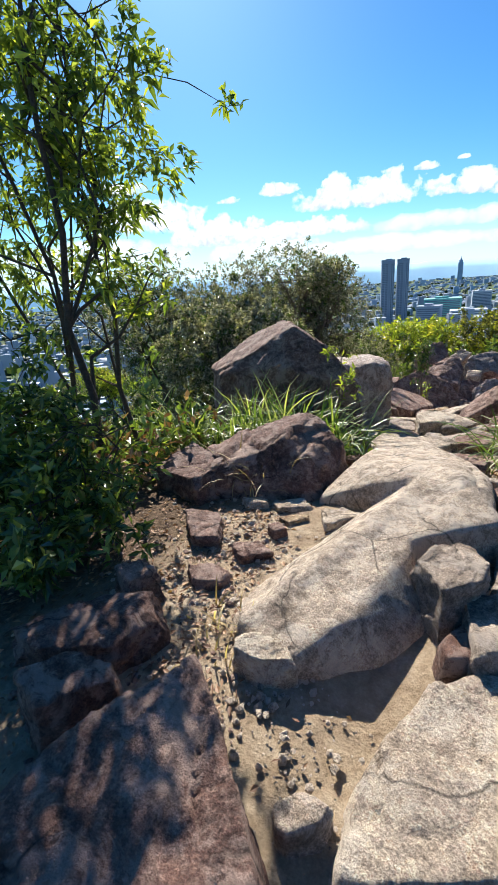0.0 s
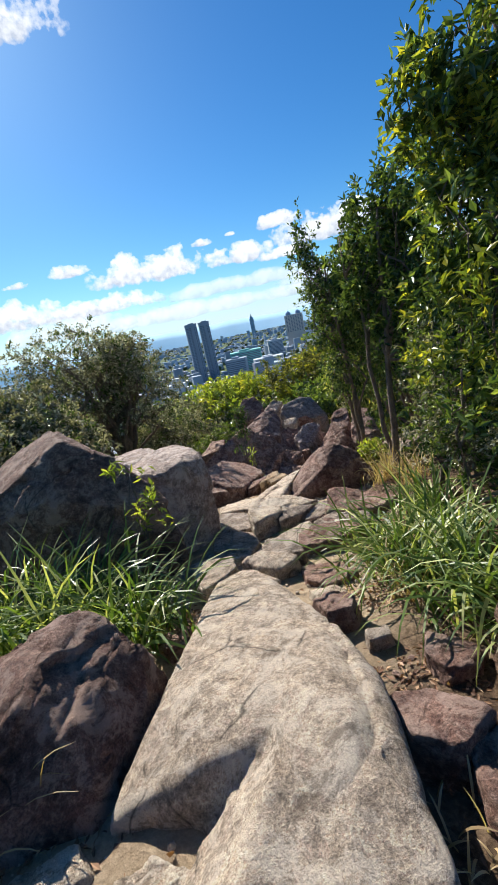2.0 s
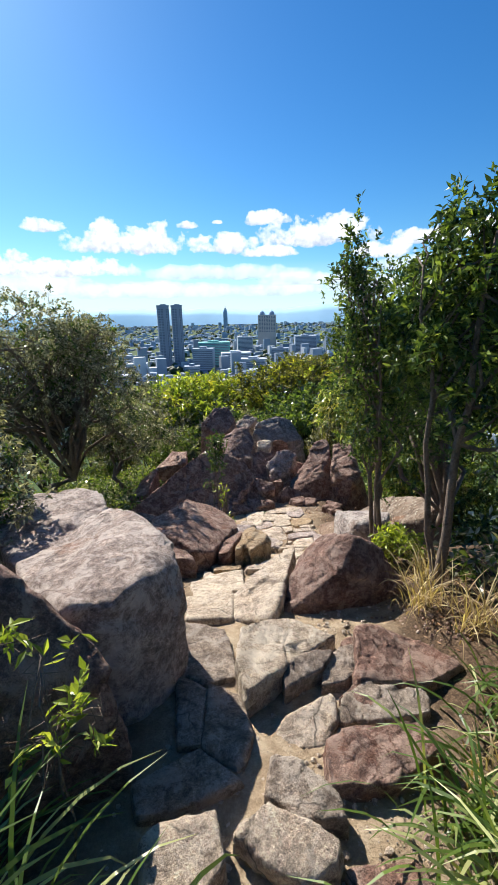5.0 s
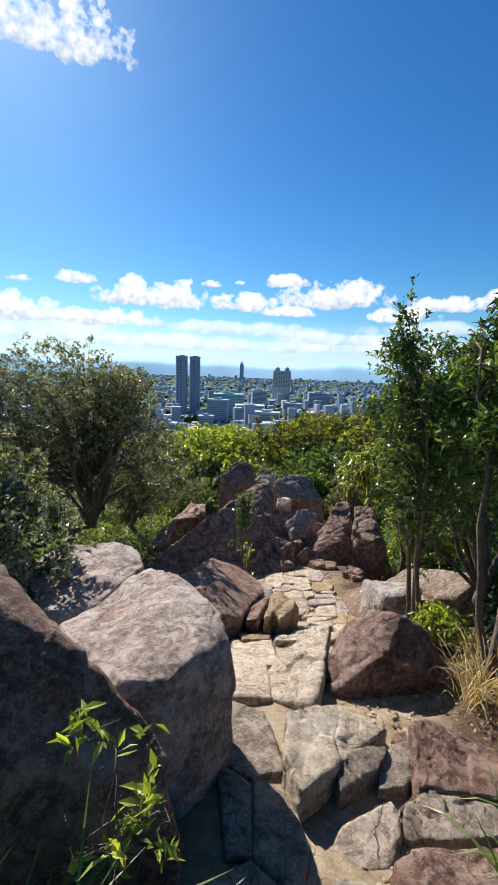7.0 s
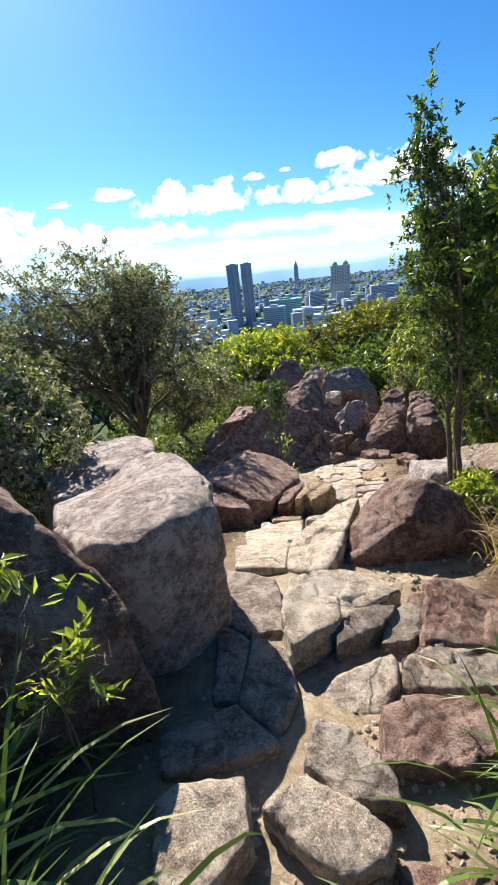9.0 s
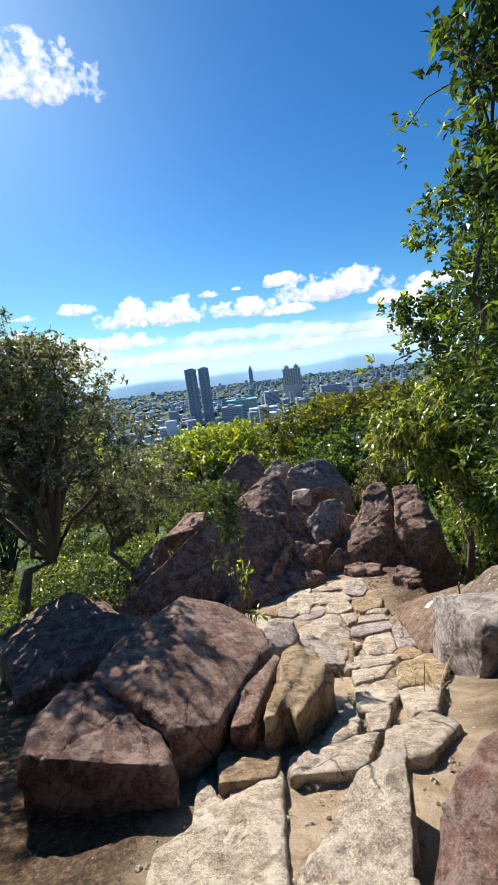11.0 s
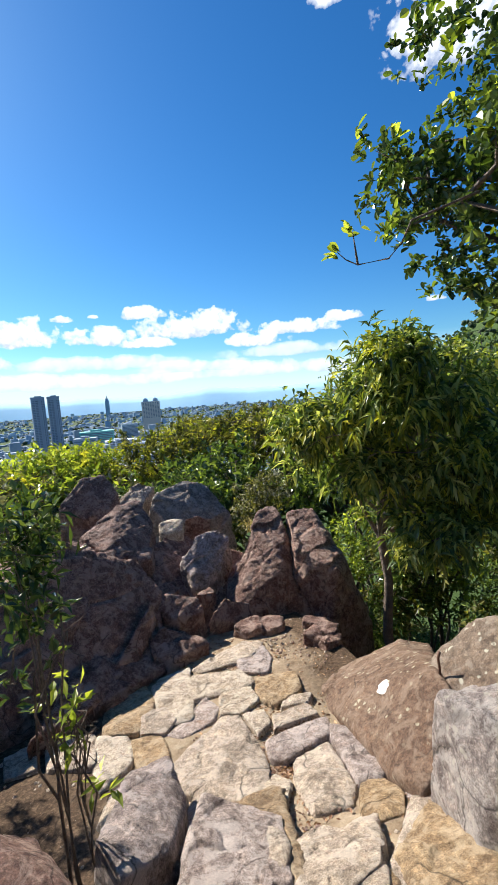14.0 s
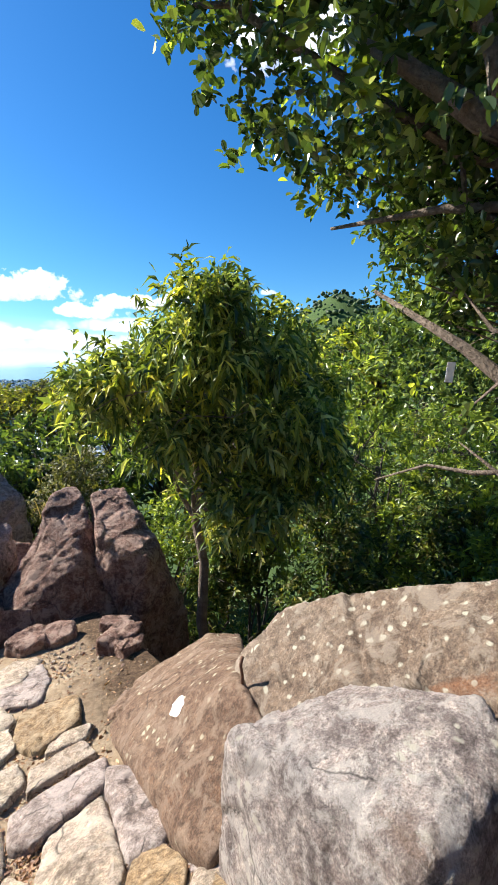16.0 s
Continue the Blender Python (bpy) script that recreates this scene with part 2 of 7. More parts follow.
DRY_GRASS = leaf_material("dry_grass_blade", (0.22, 0.155, 0.08), (0.46, 0.35, 0.19), (0.64, 0.54, 0.33), 0.6, 0.3)
LITTER = leaf_material("dead_leaf", (0.09, 0.045, 0.025), (0.24, 0.12, 0.065), (0.46, 0.29, 0.17), 0.6, 0.15)


def bark_material(name, a, b):
    m, nt, bsdf = nodes_of(name)
    vec, _ = spread(nt)
    n1, n2 = noise_tex(nt, vec, 9, 6, 0.7, 1.0), noise_tex(nt, vec, 60, 5, 0.7)
    col = blend(nt, 0.5, ramp(nt, n1, [(0.3, a), (0.7, b)]), ramp(nt, n2, [(0.35, a), (0.65, b)]))
    nt.links.new(col, bsdf.inputs["Base Color"])
    bsdf.inputs["Roughness"].default_value = 0.9
    bumped(nt, bsdf, [(n1, 1.0, 0.04), (n2, 0.9, 0.01)])
    return m


BARK = bark_material("grey_bark", (0.05, 0.036, 0.026), (0.27, 0.205, 0.155))
BARK_DARK = bark_material("dark_bark", (0.025, 0.02, 0.016), (0.10, 0.078, 0.06))


def plain_material(name, color, rough=0.7, vary=0.12, scale=0.05):
    m, nt, bsdf = nodes_of(name)
    vec, rnd = spread(nt, 40)
    n = noise_tex(nt, vec, scale, 4, 0.6)
    col = ramp(nt, n, [(0.3, tuple(c * (1 - vary) for c in color)), (0.7, tuple(min(1, c * (1 + vary)) for c in color))])
    nt.links.new(col, bsdf.inputs["Base Color"])
    bsdf.inputs["Roughness"].default_value = rough
    return m

# ---- the lie of the land: heights of the ridge path and its slopes ----
PROFILE_Y = (-40, -9, -5.5, -4.2, -3.2, -2.3, -1.4, -0.4, 0.6, 1.4, 2.4, 3.4, 4.3, 5.2, 7.0, 8.2, 9.5, 12, 16, 24, 60, 160, 400, 900)
PROFILE_Z = (6, 1.0, 0.42, 0.40, 0.36, 0.22, 0.04, -0.12, -0.26, -0.48, -0.88, -1.35, -1.80, -2.14, -2.40, -2.60, -2.75, -3.4, -5.5, -10, -30, -75, -112, -116)


def smooth(a, b, v):
    u = np.clip((v - a) / (b - a), 0, 1)
    return u * u * (3 - 2 * u)


def land(x, y):
    """Height of the bare ground."""
    z = np.interp(y, PROFILE_Y, PROFILE_Z)
    far = smooth(40, 300, np.hypot(x, y))
    # the slope falls away to the left, and past a low bank to the right
    left = np.clip(-x - np.interp(y, (-6, -1, 3, 8), (2.1, 3.0, 3.4, 5.2)), 0, None)
    right = np.clip(x - np.interp(y, (-6, 0, 4, 8), (3.4, 3.6, 3.2, 3.4)), 0, None)
    bank = 0.22 * smooth(0.9, 1.8, x) * (1 - smooth(2.0, 4.0, y))
    z = z + bank - 70 * (1 - np.exp(-left * 0.011)) - 0.42 * np.minimum(left, 4) - 55 * (1 - np.exp(-right * 0.008)) - 0.30 * np.minimum(right, 4)
    z = z - 0.08 * np.exp(-((x + 0.1) ** 2 + (y + 4.35) ** 2) / 0.06)
    z = z - 1.3 * smooth(2.2, 3.0, x) * smooth(5.4, 6.6, y) * (1 - smooth(9, 12, y))
    return np.where(np.hypot(x, y) > 40, np.maximum(z * (1 - far) + far * -116, -116), z)

# ---- builders ----
def mesh_from(name, verts, faces, material, smooth_shade=True):
    me = bpy.data.meshes.new(name)
    me.from_pydata([tuple(v) for v in verts], [], faces)
    me.materials.append(material)
    if smooth_shade:
        me.polygons.foreach_set("use_smooth", [True] * len(me.polygons))
    me.update()
    return me


def mesh_np(name, verts, tris, material, smooth_shade=True):
    """A mesh of triangles from arrays."""
    me = bpy.data.meshes.new(name)
    verts, tris = np.asarray(verts, np.float32), np.asarray(tris, np.int32)
    me.vertices.add(len(verts))
    me.vertices.foreach_set("co", verts.ravel())
    me.loops.add(tris.size)
    me.loops.foreach_set("vertex_index", tris.ravel())
    me.polygons.add(len(tris))
    me.polygons.foreach_set("loop_start", np.arange(0, tris.size, 3, dtype=np.int32))
    me.polygons.foreach_set("use_smooth", np.full(len(tris), smooth_shade))
    me.materials.append(material)
    me.update(calc_edges=True)
    return me


def part(name, me, parent, label=""):
    ob = new(name, me)
    ob.parent = parent
    return tagged(ob, label=label)


def thing(name, at, label, category, group="", kind=""):
    ob = new(name)
    ob.location = at
    ob.empty_display_size = 0.05
    return tagged(ob, label, category, group, kind)


ROCK_COUNT = 0


def hull_of(points):
    bm = bmesh.new()
    for p in points:
        bm.verts.new(p)
    hull = bmesh.ops.convex_hull(bm, input=bm.verts)
    bmesh.ops.delete(bm, geom=list({*hull["geom_interior"], *hull["geom_unused"]}), context="VERTS")
    bmesh.ops.dissolve_limit(bm, angle_limit=radians(4), verts=bm.verts, edges=bm.edges)
    return bm


def rock(name, label, material, corners, flare=0.06, rough=1.0, sink=0.15, soft=0.05, more=()):
    """A boulder: the solid between its upper corners and a wider foot sunk in the ground, with broken faces, ledges, cracks and
    worn edges. more: corners of further masses grown together with it."""
    global ROCK_COUNT
    ROCK_COUNT += 1
    seed = ROCK_COUNT * 3.71
    rng = np.random.default_rng(ROCK_COUNT)
    every = np.array([*corners, *(p for m in more for p in m)])
    size = max(np.ptp(every[:, 0]), np.ptp(every[:, 1]), np.ptp(every[:, 2]), 0.05)
    ground_z = land(every[:, 0], every[:, 1])
    centre = Vector((*every.mean(0)[:2], float(np.minimum(ground_z, every[:, 2]).mean()) - sink))
    block = bmesh.new()
    for mass in (corners, *more):
        top = np.array(mass)
        out = top[:, :2] - top.mean(0)[:2]
        out = out / np.maximum(np.linalg.norm(out, axis=1, keepdims=True), 1e-6)
        foot = np.column_stack([top[:, :2] + flare * out, np.minimum(land(top[:, 0], top[:, 1]), top[:, 2]) - sink])
        bm = hull_of([Vector(p) - centre for p in np.vstack([top, foot])])
        heart = sum((v.co for v in bm.verts), Vector()) / len(bm.verts)
        # corners knocked off
        for _ in range(6 if size > 0.6 else 4 if size > 0.25 else 2):
            spot = [v.co for v in bm.verts if v.co.z > heart.z]
            if not spot:
                break
            q = spot[int(rng.integers(len(spot)))].copy()
            n = ((q - heart).normalized() + Vector(rng.normal(size=3) * 0.5)).normalized()
            reach = max(v.co.dot(n) for v in bm.verts)
            bmesh.ops.bisect_plane(bm, geom=[*bm.verts, *bm.edges, *bm.faces], plane_co=n * (reach - min(size, 0.6) * rng.uniform(0.010, 0.045)), plane_no=n, clear_outer=True)
            left = [v.co.copy() for v in bm.verts]
            bm.free()
            bm = hull_of(left)
        bmesh.ops.triangulate(bm, faces=bm.faces)
        piece = bpy.data.meshes.new(name)
        bm.to_mesh(piece)
        bm.free()
        block.from_mesh(piece)
    # an even skin of small faces
    hull = bpy.data.meshes.new(name)
    block.to_mesh(hull)
    block.free()
    solid = new("block", hull)
    skin = solid.modifiers.new("skin", "REMESH")
    skin.mode, skin.voxel_size = "VOXEL", min(max(size / (24 if name in ("stone", "flagstone") else 46), 0.010), 0.03)
    fine = bpy.data.meshes.new_from_object(solid.evaluated_get(bpy.context.evaluated_depsgraph_get()))
    bpy.data.objects.remove(solid)
    bm = bmesh.new()
    bm.from_mesh(fine)
    for _ in range(max(1, min(3, int(round(soft * 20))))):
        bmesh.ops.smooth_vert(bm, verts=bm.verts, factor=0.5, use_axis_x=True, use_axis_y=True, use_axis_z=True)
    bm.normal_update()
    amp = rough * min(0.006 + 0.024 * size, 0.048)
    shift = Vector((seed, -seed * 0.7, seed * 0.31))
    # beds of the rock dip one way, a little differently from rock to rock
    bed = Vector((-0.5 + rng.normal() * 0.2, 0.1 + rng.normal() * 0.25, 0.85)).normalized()
    coarse, small = 2.3 / max(size, 0.3), 7.5 / max(size, 0.4)
    moves = []
    for v in bm.verts:
        p = v.co + shift
        warp = noise.noise_vector(p * (2.0 / max(size, 0.3)))
        b = p + warp * (0.10 * size)
        b = b + bed * (b.dot(bed) * 1.1)
        near, spots = noise.voronoi(b * coarse)
        tilt = noise.noise_vector(spots[0] * 5.1)
        d = (b * coarse - spots[0]).dot(tilt) * amp * 1.7 + tilt.x * amp * 0.6
        gap = near[1] - near[0]
        if gap < 0.05:
            d -= (0.05 - gap) / 0.05 * amp * 0.45
        near, spots = noise.voronoi(b * small)
        tilt = noise.noise_vector(spots[0] * 3.3)
        d += (b * small - spots[0]).dot(tilt) * amp * 0.5 + tilt.y * amp * 0.1
        d += noise.fractal(p * (2.0 / max(size, 0.3)), 1.0, 2.1, 3) * amp * 1.0
        d += noise.turbulence(p * 11.0, 4, False) * amp * 0.25 - amp * 0.20
        moves.append(v.normal * d)
    for v, d in zip(bm.verts, moves):
        v.co += d
    me = bpy.data.meshes.new(name)
    bm.to_mesh(me)
    bm.free()
    me.materials.append(material)
    me.polygons.foreach_set("use_smooth", [True] * len(me.polygons))
    ob = new(name, me)
    ob.location = centre
    cat = {"boulder": "boulder", "rock_slab": "rock", "stone": "stone", "flagstone": "paving stone"}[name]
    return tagged(ob, label, cat, {"flagstone": "flagstones of the path"}.get(name, ""))


def tube(points, radii, sides=7):
    """Vertices and triangles of a tapered tube along points."""
    pts, verts, tris = [Vector(p) for p in points], [], []
    for i, p in enumerate(pts):
        d = (pts[min(i + 1, len(pts) - 1)] - pts[max(i - 1, 0)]).normalized()
        a = d.orthogonal().normalized()
        b = d.cross(a)
        for k in range(sides):
            w = 2 * math.pi * k / sides
            verts.append(p + radii[i] * (math.cos(w) * a + math.sin(w) * b))
        if i:
            for k in range(sides):
                q, r = (i - 1) * sides + k, (i - 1) * sides + (k + 1) % sides
                tris += [(q, r, r + sides), (q, r + sides, q + sides)]
    tip = len(verts)
    verts.append(pts[-1])
    tris += [(tip - sides + k, tip - sides + (k + 1) % sides, tip) for k in range(sides)]
    return verts, tris


def join(pieces):
    verts, tris = [], []
    for v, t in pieces:
        n = len(verts)
        verts += list(v)
        tris += [tuple(n + i for i in f) for f in t]
    return verts, tris


def leaves(rng, at, ways, length, width, droop=0.15, fold=0.25, jitter=0.3, form="pointed"):
    """Leaves folded along the midrib and bent downwards: arrays of vertices and triangles. form: pointed, broad (rounded, for near
    trees) or plain (for far ones)."""
    n = len(at)
    ways = ways / np.maximum(np.linalg.norm(ways, axis=1, keepdims=True), 1e-6)
    side = np.cross(ways, rng.normal(size=(n, 3)) * 0.55 + np.array([0, 0, 1.0]))
    side /= np.maximum(np.linalg.norm(side, axis=1, keepdims=True), 1e-6)
    up = np.cross(side, ways)
    L = (length * (1 + jitter * rng.uniform(-1, 1, n)))[:, None]
    W = (width * (1 + jitter * rng.uniform(-1, 1, n)))[:, None]
    bend = np.array([0, 0, -1.0]) * droop * L

    def spot(f, s):
        return at + ways * L * f + bend * f * f + side * W * 0.5 * s + up * W * fold * abs(s)

    if form == "plain":
        spots, tri = [(0, 0), (0.5, 1), (1, 0), (0.5, -1)], [[0, 1, 2], [0, 2, 3]]
    elif form == "broad":
        spots = [(0, 0), (0.3, 0.75), (0.68, 1), (0.92, 0.55), (1, 0), (0.92, -0.55), (0.68, -1), (0.3, -0.75), (0.5, 0)]
        tri = [[8, k, (k + 1) % 8] for k in range(8)]
    else:
        spots, tri = [(0, 0), (0.45, 1), (0.5, 0), (0.45, -1), (1, 0)], [[0, 1, 2], [0, 2, 3], [1, 4, 2], [2, 4, 3]]
    verts = np.stack([spot(f, s) for f, s in spots], 1)
    tris = np.array(tri)[None] + (np.arange(n) * len(spots))[:, None, None]
    return verts.reshape(-1, 3), tris.reshape(-1, 3)


def branchy(rng, base, top, reach, limbs, crown, radius, wander=0.12):
    """A trunk with limbs that end inside the crown's masses. crown: (centre, radii) in the tree's own space. Tubes and twig ends."""
    pieces, ends = [], []
    base, top = Vector(base), Vector(top)
    n = 8
    line = [base.lerp(top, i / n) + Vector(rng.normal(size=3) * wander * (0.2 + 0.5 * math.sin(math.pi * i / n)) * (0 < i)) for i in range(n + 1)]
    pieces.append(tube(line, [radius * (1 - 0.75 * i / n) * (1.25 if i == 0 else 1) for i in range(n + 1)], 8))
    for c, r in crown:
        c = Vector(c)
        for _ in range(limbs):
            i = int(rng.integers(max(1, int(n * reach)), n + 1))
            start = line[i]
            goal = c + Vector(rng.normal(size=3) * np.array(r) * 0.45)
            mids = [start.lerp(goal, f) + Vector(rng.normal(size=3) * 0.07 * (goal - start).length) + Vector((0, 0, 0.10 * (goal - start).length * math.sin(math.pi * f))) for f in (0.25, 0.5, 0.75)]
            path = [start, *mids, goal]
            r0 = radius * (1 - 0.75 * i / n) * 0.6
            pieces.append(tube(path, [r0 * (1 - 0.85 * k / 4) + 0.003 for k in range(5)], 5))
            for k in (2, 3, 4):
                for _ in range(2):
                    twig = path[k] + Vector(rng.normal(size=3) * np.array(r) * 0.42)
                    bend = path[k].lerp(twig, 0.5) + Vector(rng.normal(size=3) * 0.04)
                    pieces.append(tube([path[k], bend, twig], [r0 * 0.28 + 0.002, r0 * 0.18 + 0.002, 0.0015], 4))
                    ends.append(np.array(twig))
            ends.append(np.array(goal))
    return pieces, np.array(ends)


def foliage(rng, crown, ends, count, length, width, cluster=7, spread_by=0.6, shell=0.55, droop=0.15, up=0.35, near_ends=0.35, form="pointed"):
    """Leaves in sprays: spray centres fill the crown's masses, thicker towards their uneven outsides."""
    sprays = max(1, count // cluster)
    vol = np.array([np.prod(r) ** 0.67 for _, r in crown])
    pick = rng.choice(len(crown), sprays, p=vol / vol.sum())
    c = np.array([crown[i][0] for i in pick], float)
    r = np.array([crown[i][1] for i in pick], float)
    d = rng.normal(size=(sprays, 3))
    d /= np.linalg.norm(d, axis=1, keepdims=True)
    # lumps and gaps in the outline
    lump = np.array([noise.noise(Vector(k * 2.3) + Vector((i * 3.1, 0, 0))) for k, i in zip(d, pick)])
    rad = (shell + (1 - shell) * rng.uniform(0, 1, sprays) ** 0.5) * (0.92 + 0.38 * lump)
    centres = c + d * r * rad[:, None]
    if len(ends) and near_ends:
        swap = rng.uniform(size=sprays) < near_ends
        centres[swap] = ends[rng.integers(0, len(ends), swap.sum())] + rng.normal(size=(swap.sum(), 3)) * 0.05
    way = d * 0.8 + rng.normal(size=(sprays, 3)) * 0.5 + np.array([0, 0, up])
    way /= np.linalg.norm(way, axis=1, keepdims=True)
    at = np.repeat(centres, cluster, 0)
    w = np.repeat(way, cluster, 0)
    at = at + w * rng.uniform(-1.2, 0.4, (len(at), 1)) * length + rng.normal(size=at.shape) * length * 0.15
    ways = w * (1 - spread_by) + rng.normal(size=at.shape) * spread_by + np.array([0, 0, up * 0.2])
    return leaves(rng, at, ways, length, width, droop, form=form)


def tree(name, at, label, category, crown, height, radius, bark, leaf_kinds, limbs=3, reach=0.45, lean=(0, 0), seed=1, stems=1, wander=0.12, group="", spread_stems=0.25):
    """crown: masses relative to the foot. leaf_kinds: (material, count, length, width, options)."""
    rng = np.random.default_rng(seed)
    ob = thing(name, at, label, category, group)
    all_ends = []
    for s in range(stems):
        o = rng.normal(size=2) * spread_stems * 0.35 if stems > 1 else (0, 0)
        t = rng.normal(size=2) * spread_stems if stems > 1 else (0, 0)
        mine = crown[s::stems] if len(crown) >= stems else crown
        pieces, ends = branchy(rng, (o[0], o[1], -0.25), (lean[0] + t[0], lean[1] + t[1], height * (1 - 0.12 * s / max(stems, 1))), reach, limbs, mine, radius * (1 if s == 0 else 0.75), wander)
        v, t = join(pieces)
        part("trunk" if s == 0 else "stem", mesh_np("trunk", v, t, bark), ob)
        all_ends.append(ends)
    ends = np.vstack(all_ends)
    verts, tris, slots = [], [], []
    for k, (material, count, length, width, opts) in enumerate(leaf_kinds):
        v, t = foliage(rng, crown, ends, count, length, width, **opts)
        tris.append(t + sum(len(a) for a in verts))
        verts.append(v)
        slots.append(np.full(len(t), k, np.int32))
    me = mesh_np("crown", np.vstack(verts), np.vstack(tris), leaf_kinds[0][0], False)
    for extra in leaf_kinds[1:]:
        me.materials.append(extra[0])
    me.polygons.foreach_set("material_index", np.concatenate(slots))
    tagged(part("crown", me, ob), kind="stuff")
    return ob


def tuft(at, blades, length, width, material, seed, label, spread_at=0.12, lean=(0, 0), name="grass_tuft", stiff=0.5):
    """A clump of long arching grass blades."""
    rng = np.random.default_rng(seed)
    segs = 6
    a = rng.uniform(0, 2 * math.pi, blades)
    foot = np.column_stack([rng.normal(size=blades) * spread_at, rng.normal(size=blades) * spread_at, np.full(blades, -0.03)])
    foot[:, 2] += land(at[0] + foot[:, 0], at[1] + foot[:, 1]) - land(at[0], at[1])
    L = length * rng.uniform(0.45, 1.15, blades)
    outw = rng.uniform(0.15, 1.0, blades) ** 0.8
    dirs = np.column_stack([np.cos(a) + lean[0], np.sin(a) + lean[1]])
    dirs /= np.maximum(np.linalg.norm(dirs, axis=1, keepdims=True), 1e-6)
    sidev = np.column_stack([-dirs[:, 1], dirs[:, 0], rng.normal(size=blades) * 0.4])
    verts = []
    for i in range(segs + 1):
        f = i / segs
        ang = np.radians(84) - outw * (0.55 + (1.55 - stiff) * f) * f * 1.25 - outw * 0.3
        if i == 0:
            pos = foot.copy()
        else:
            pos = pos + (L / segs)[:, None] * np.column_stack([dirs[:, 0] * np.cos(ang), dirs[:, 1] * np.cos(ang), np.sin(ang)])
        w = width * (0.6 + 0.9 * f) * (1 - f ** 2.2) + 0.0006
        verts += [pos - sidev * w * 0.5, pos + sidev * w * 0.5]
    verts = np.stack(verts, 1)
    n = 2 * (segs + 1)
    quad = []
    for i in range(segs):
        q = 2 * i
        quad += [[q, q + 1, q + 3], [q, q + 3, q + 2]]
    tris = np.array(quad)[None] + (np.arange(blades) * n)[:, None, None]
    ob = new(name, mesh_np(name, verts.reshape(-1, 3), tris.reshape(-1, 3), material, False))
    ob.location = at
    return tagged(ob, label, "grass")


def on_land(x, y, dz=0.0):
    return (x, y, float(land(x, y)) + dz)


# ---- the ground: one sheet from the ridge to the horizon ----
def ground():
    n = 260
    u = np.linspace(-1, 1, n)
    k = 8.6
    grow = np.sinh(u * k) / np.sinh(k) * 4600
    lin = u * 9.0
    xs = grow + lin
    ys = xs + 3.0
    X, Y = np.meshgrid(xs, ys)
    Z = land(X, Y)
    near = 1 - smooth(14, 30, np.hypot(X, Y - 3))
    bumps = np.array([noise.fractal(Vector((x * 2.2, y * 2.2, 0)), 1.0, 2.0, 4) for x, y in zip(X.ravel(), Y.ravel())]).reshape(X.shape)
    Z = Z + bumps * 0.035 * near
    idx = np.arange(n * n).reshape(n, n)
    a, b, c, d = idx[:-1, :-1].ravel(), idx[:-1, 1:].ravel(), idx[1:, 1:].ravel(), idx[1:, :-1].ravel()
    tris = np.vstack([np.column_stack([a, b, c]), np.column_stack([a, c, d])])
    ob = new("ground", mesh_np("ground", np.column_stack([X.ravel(), Y.ravel(), Z.ravel()]), tris, EARTH))
    return tagged(ob, "bare sandy earth with leaf litter on a rocky ridge", "ground", kind="structure")


ground()

# ---- sky backdrop: clouds ----
def direction(az, el):
    a, e = radians(az), radians(el)
    return Vector((math.sin(a) * math.cos(e), math.cos(a) * math.cos(e), math.sin(e)))


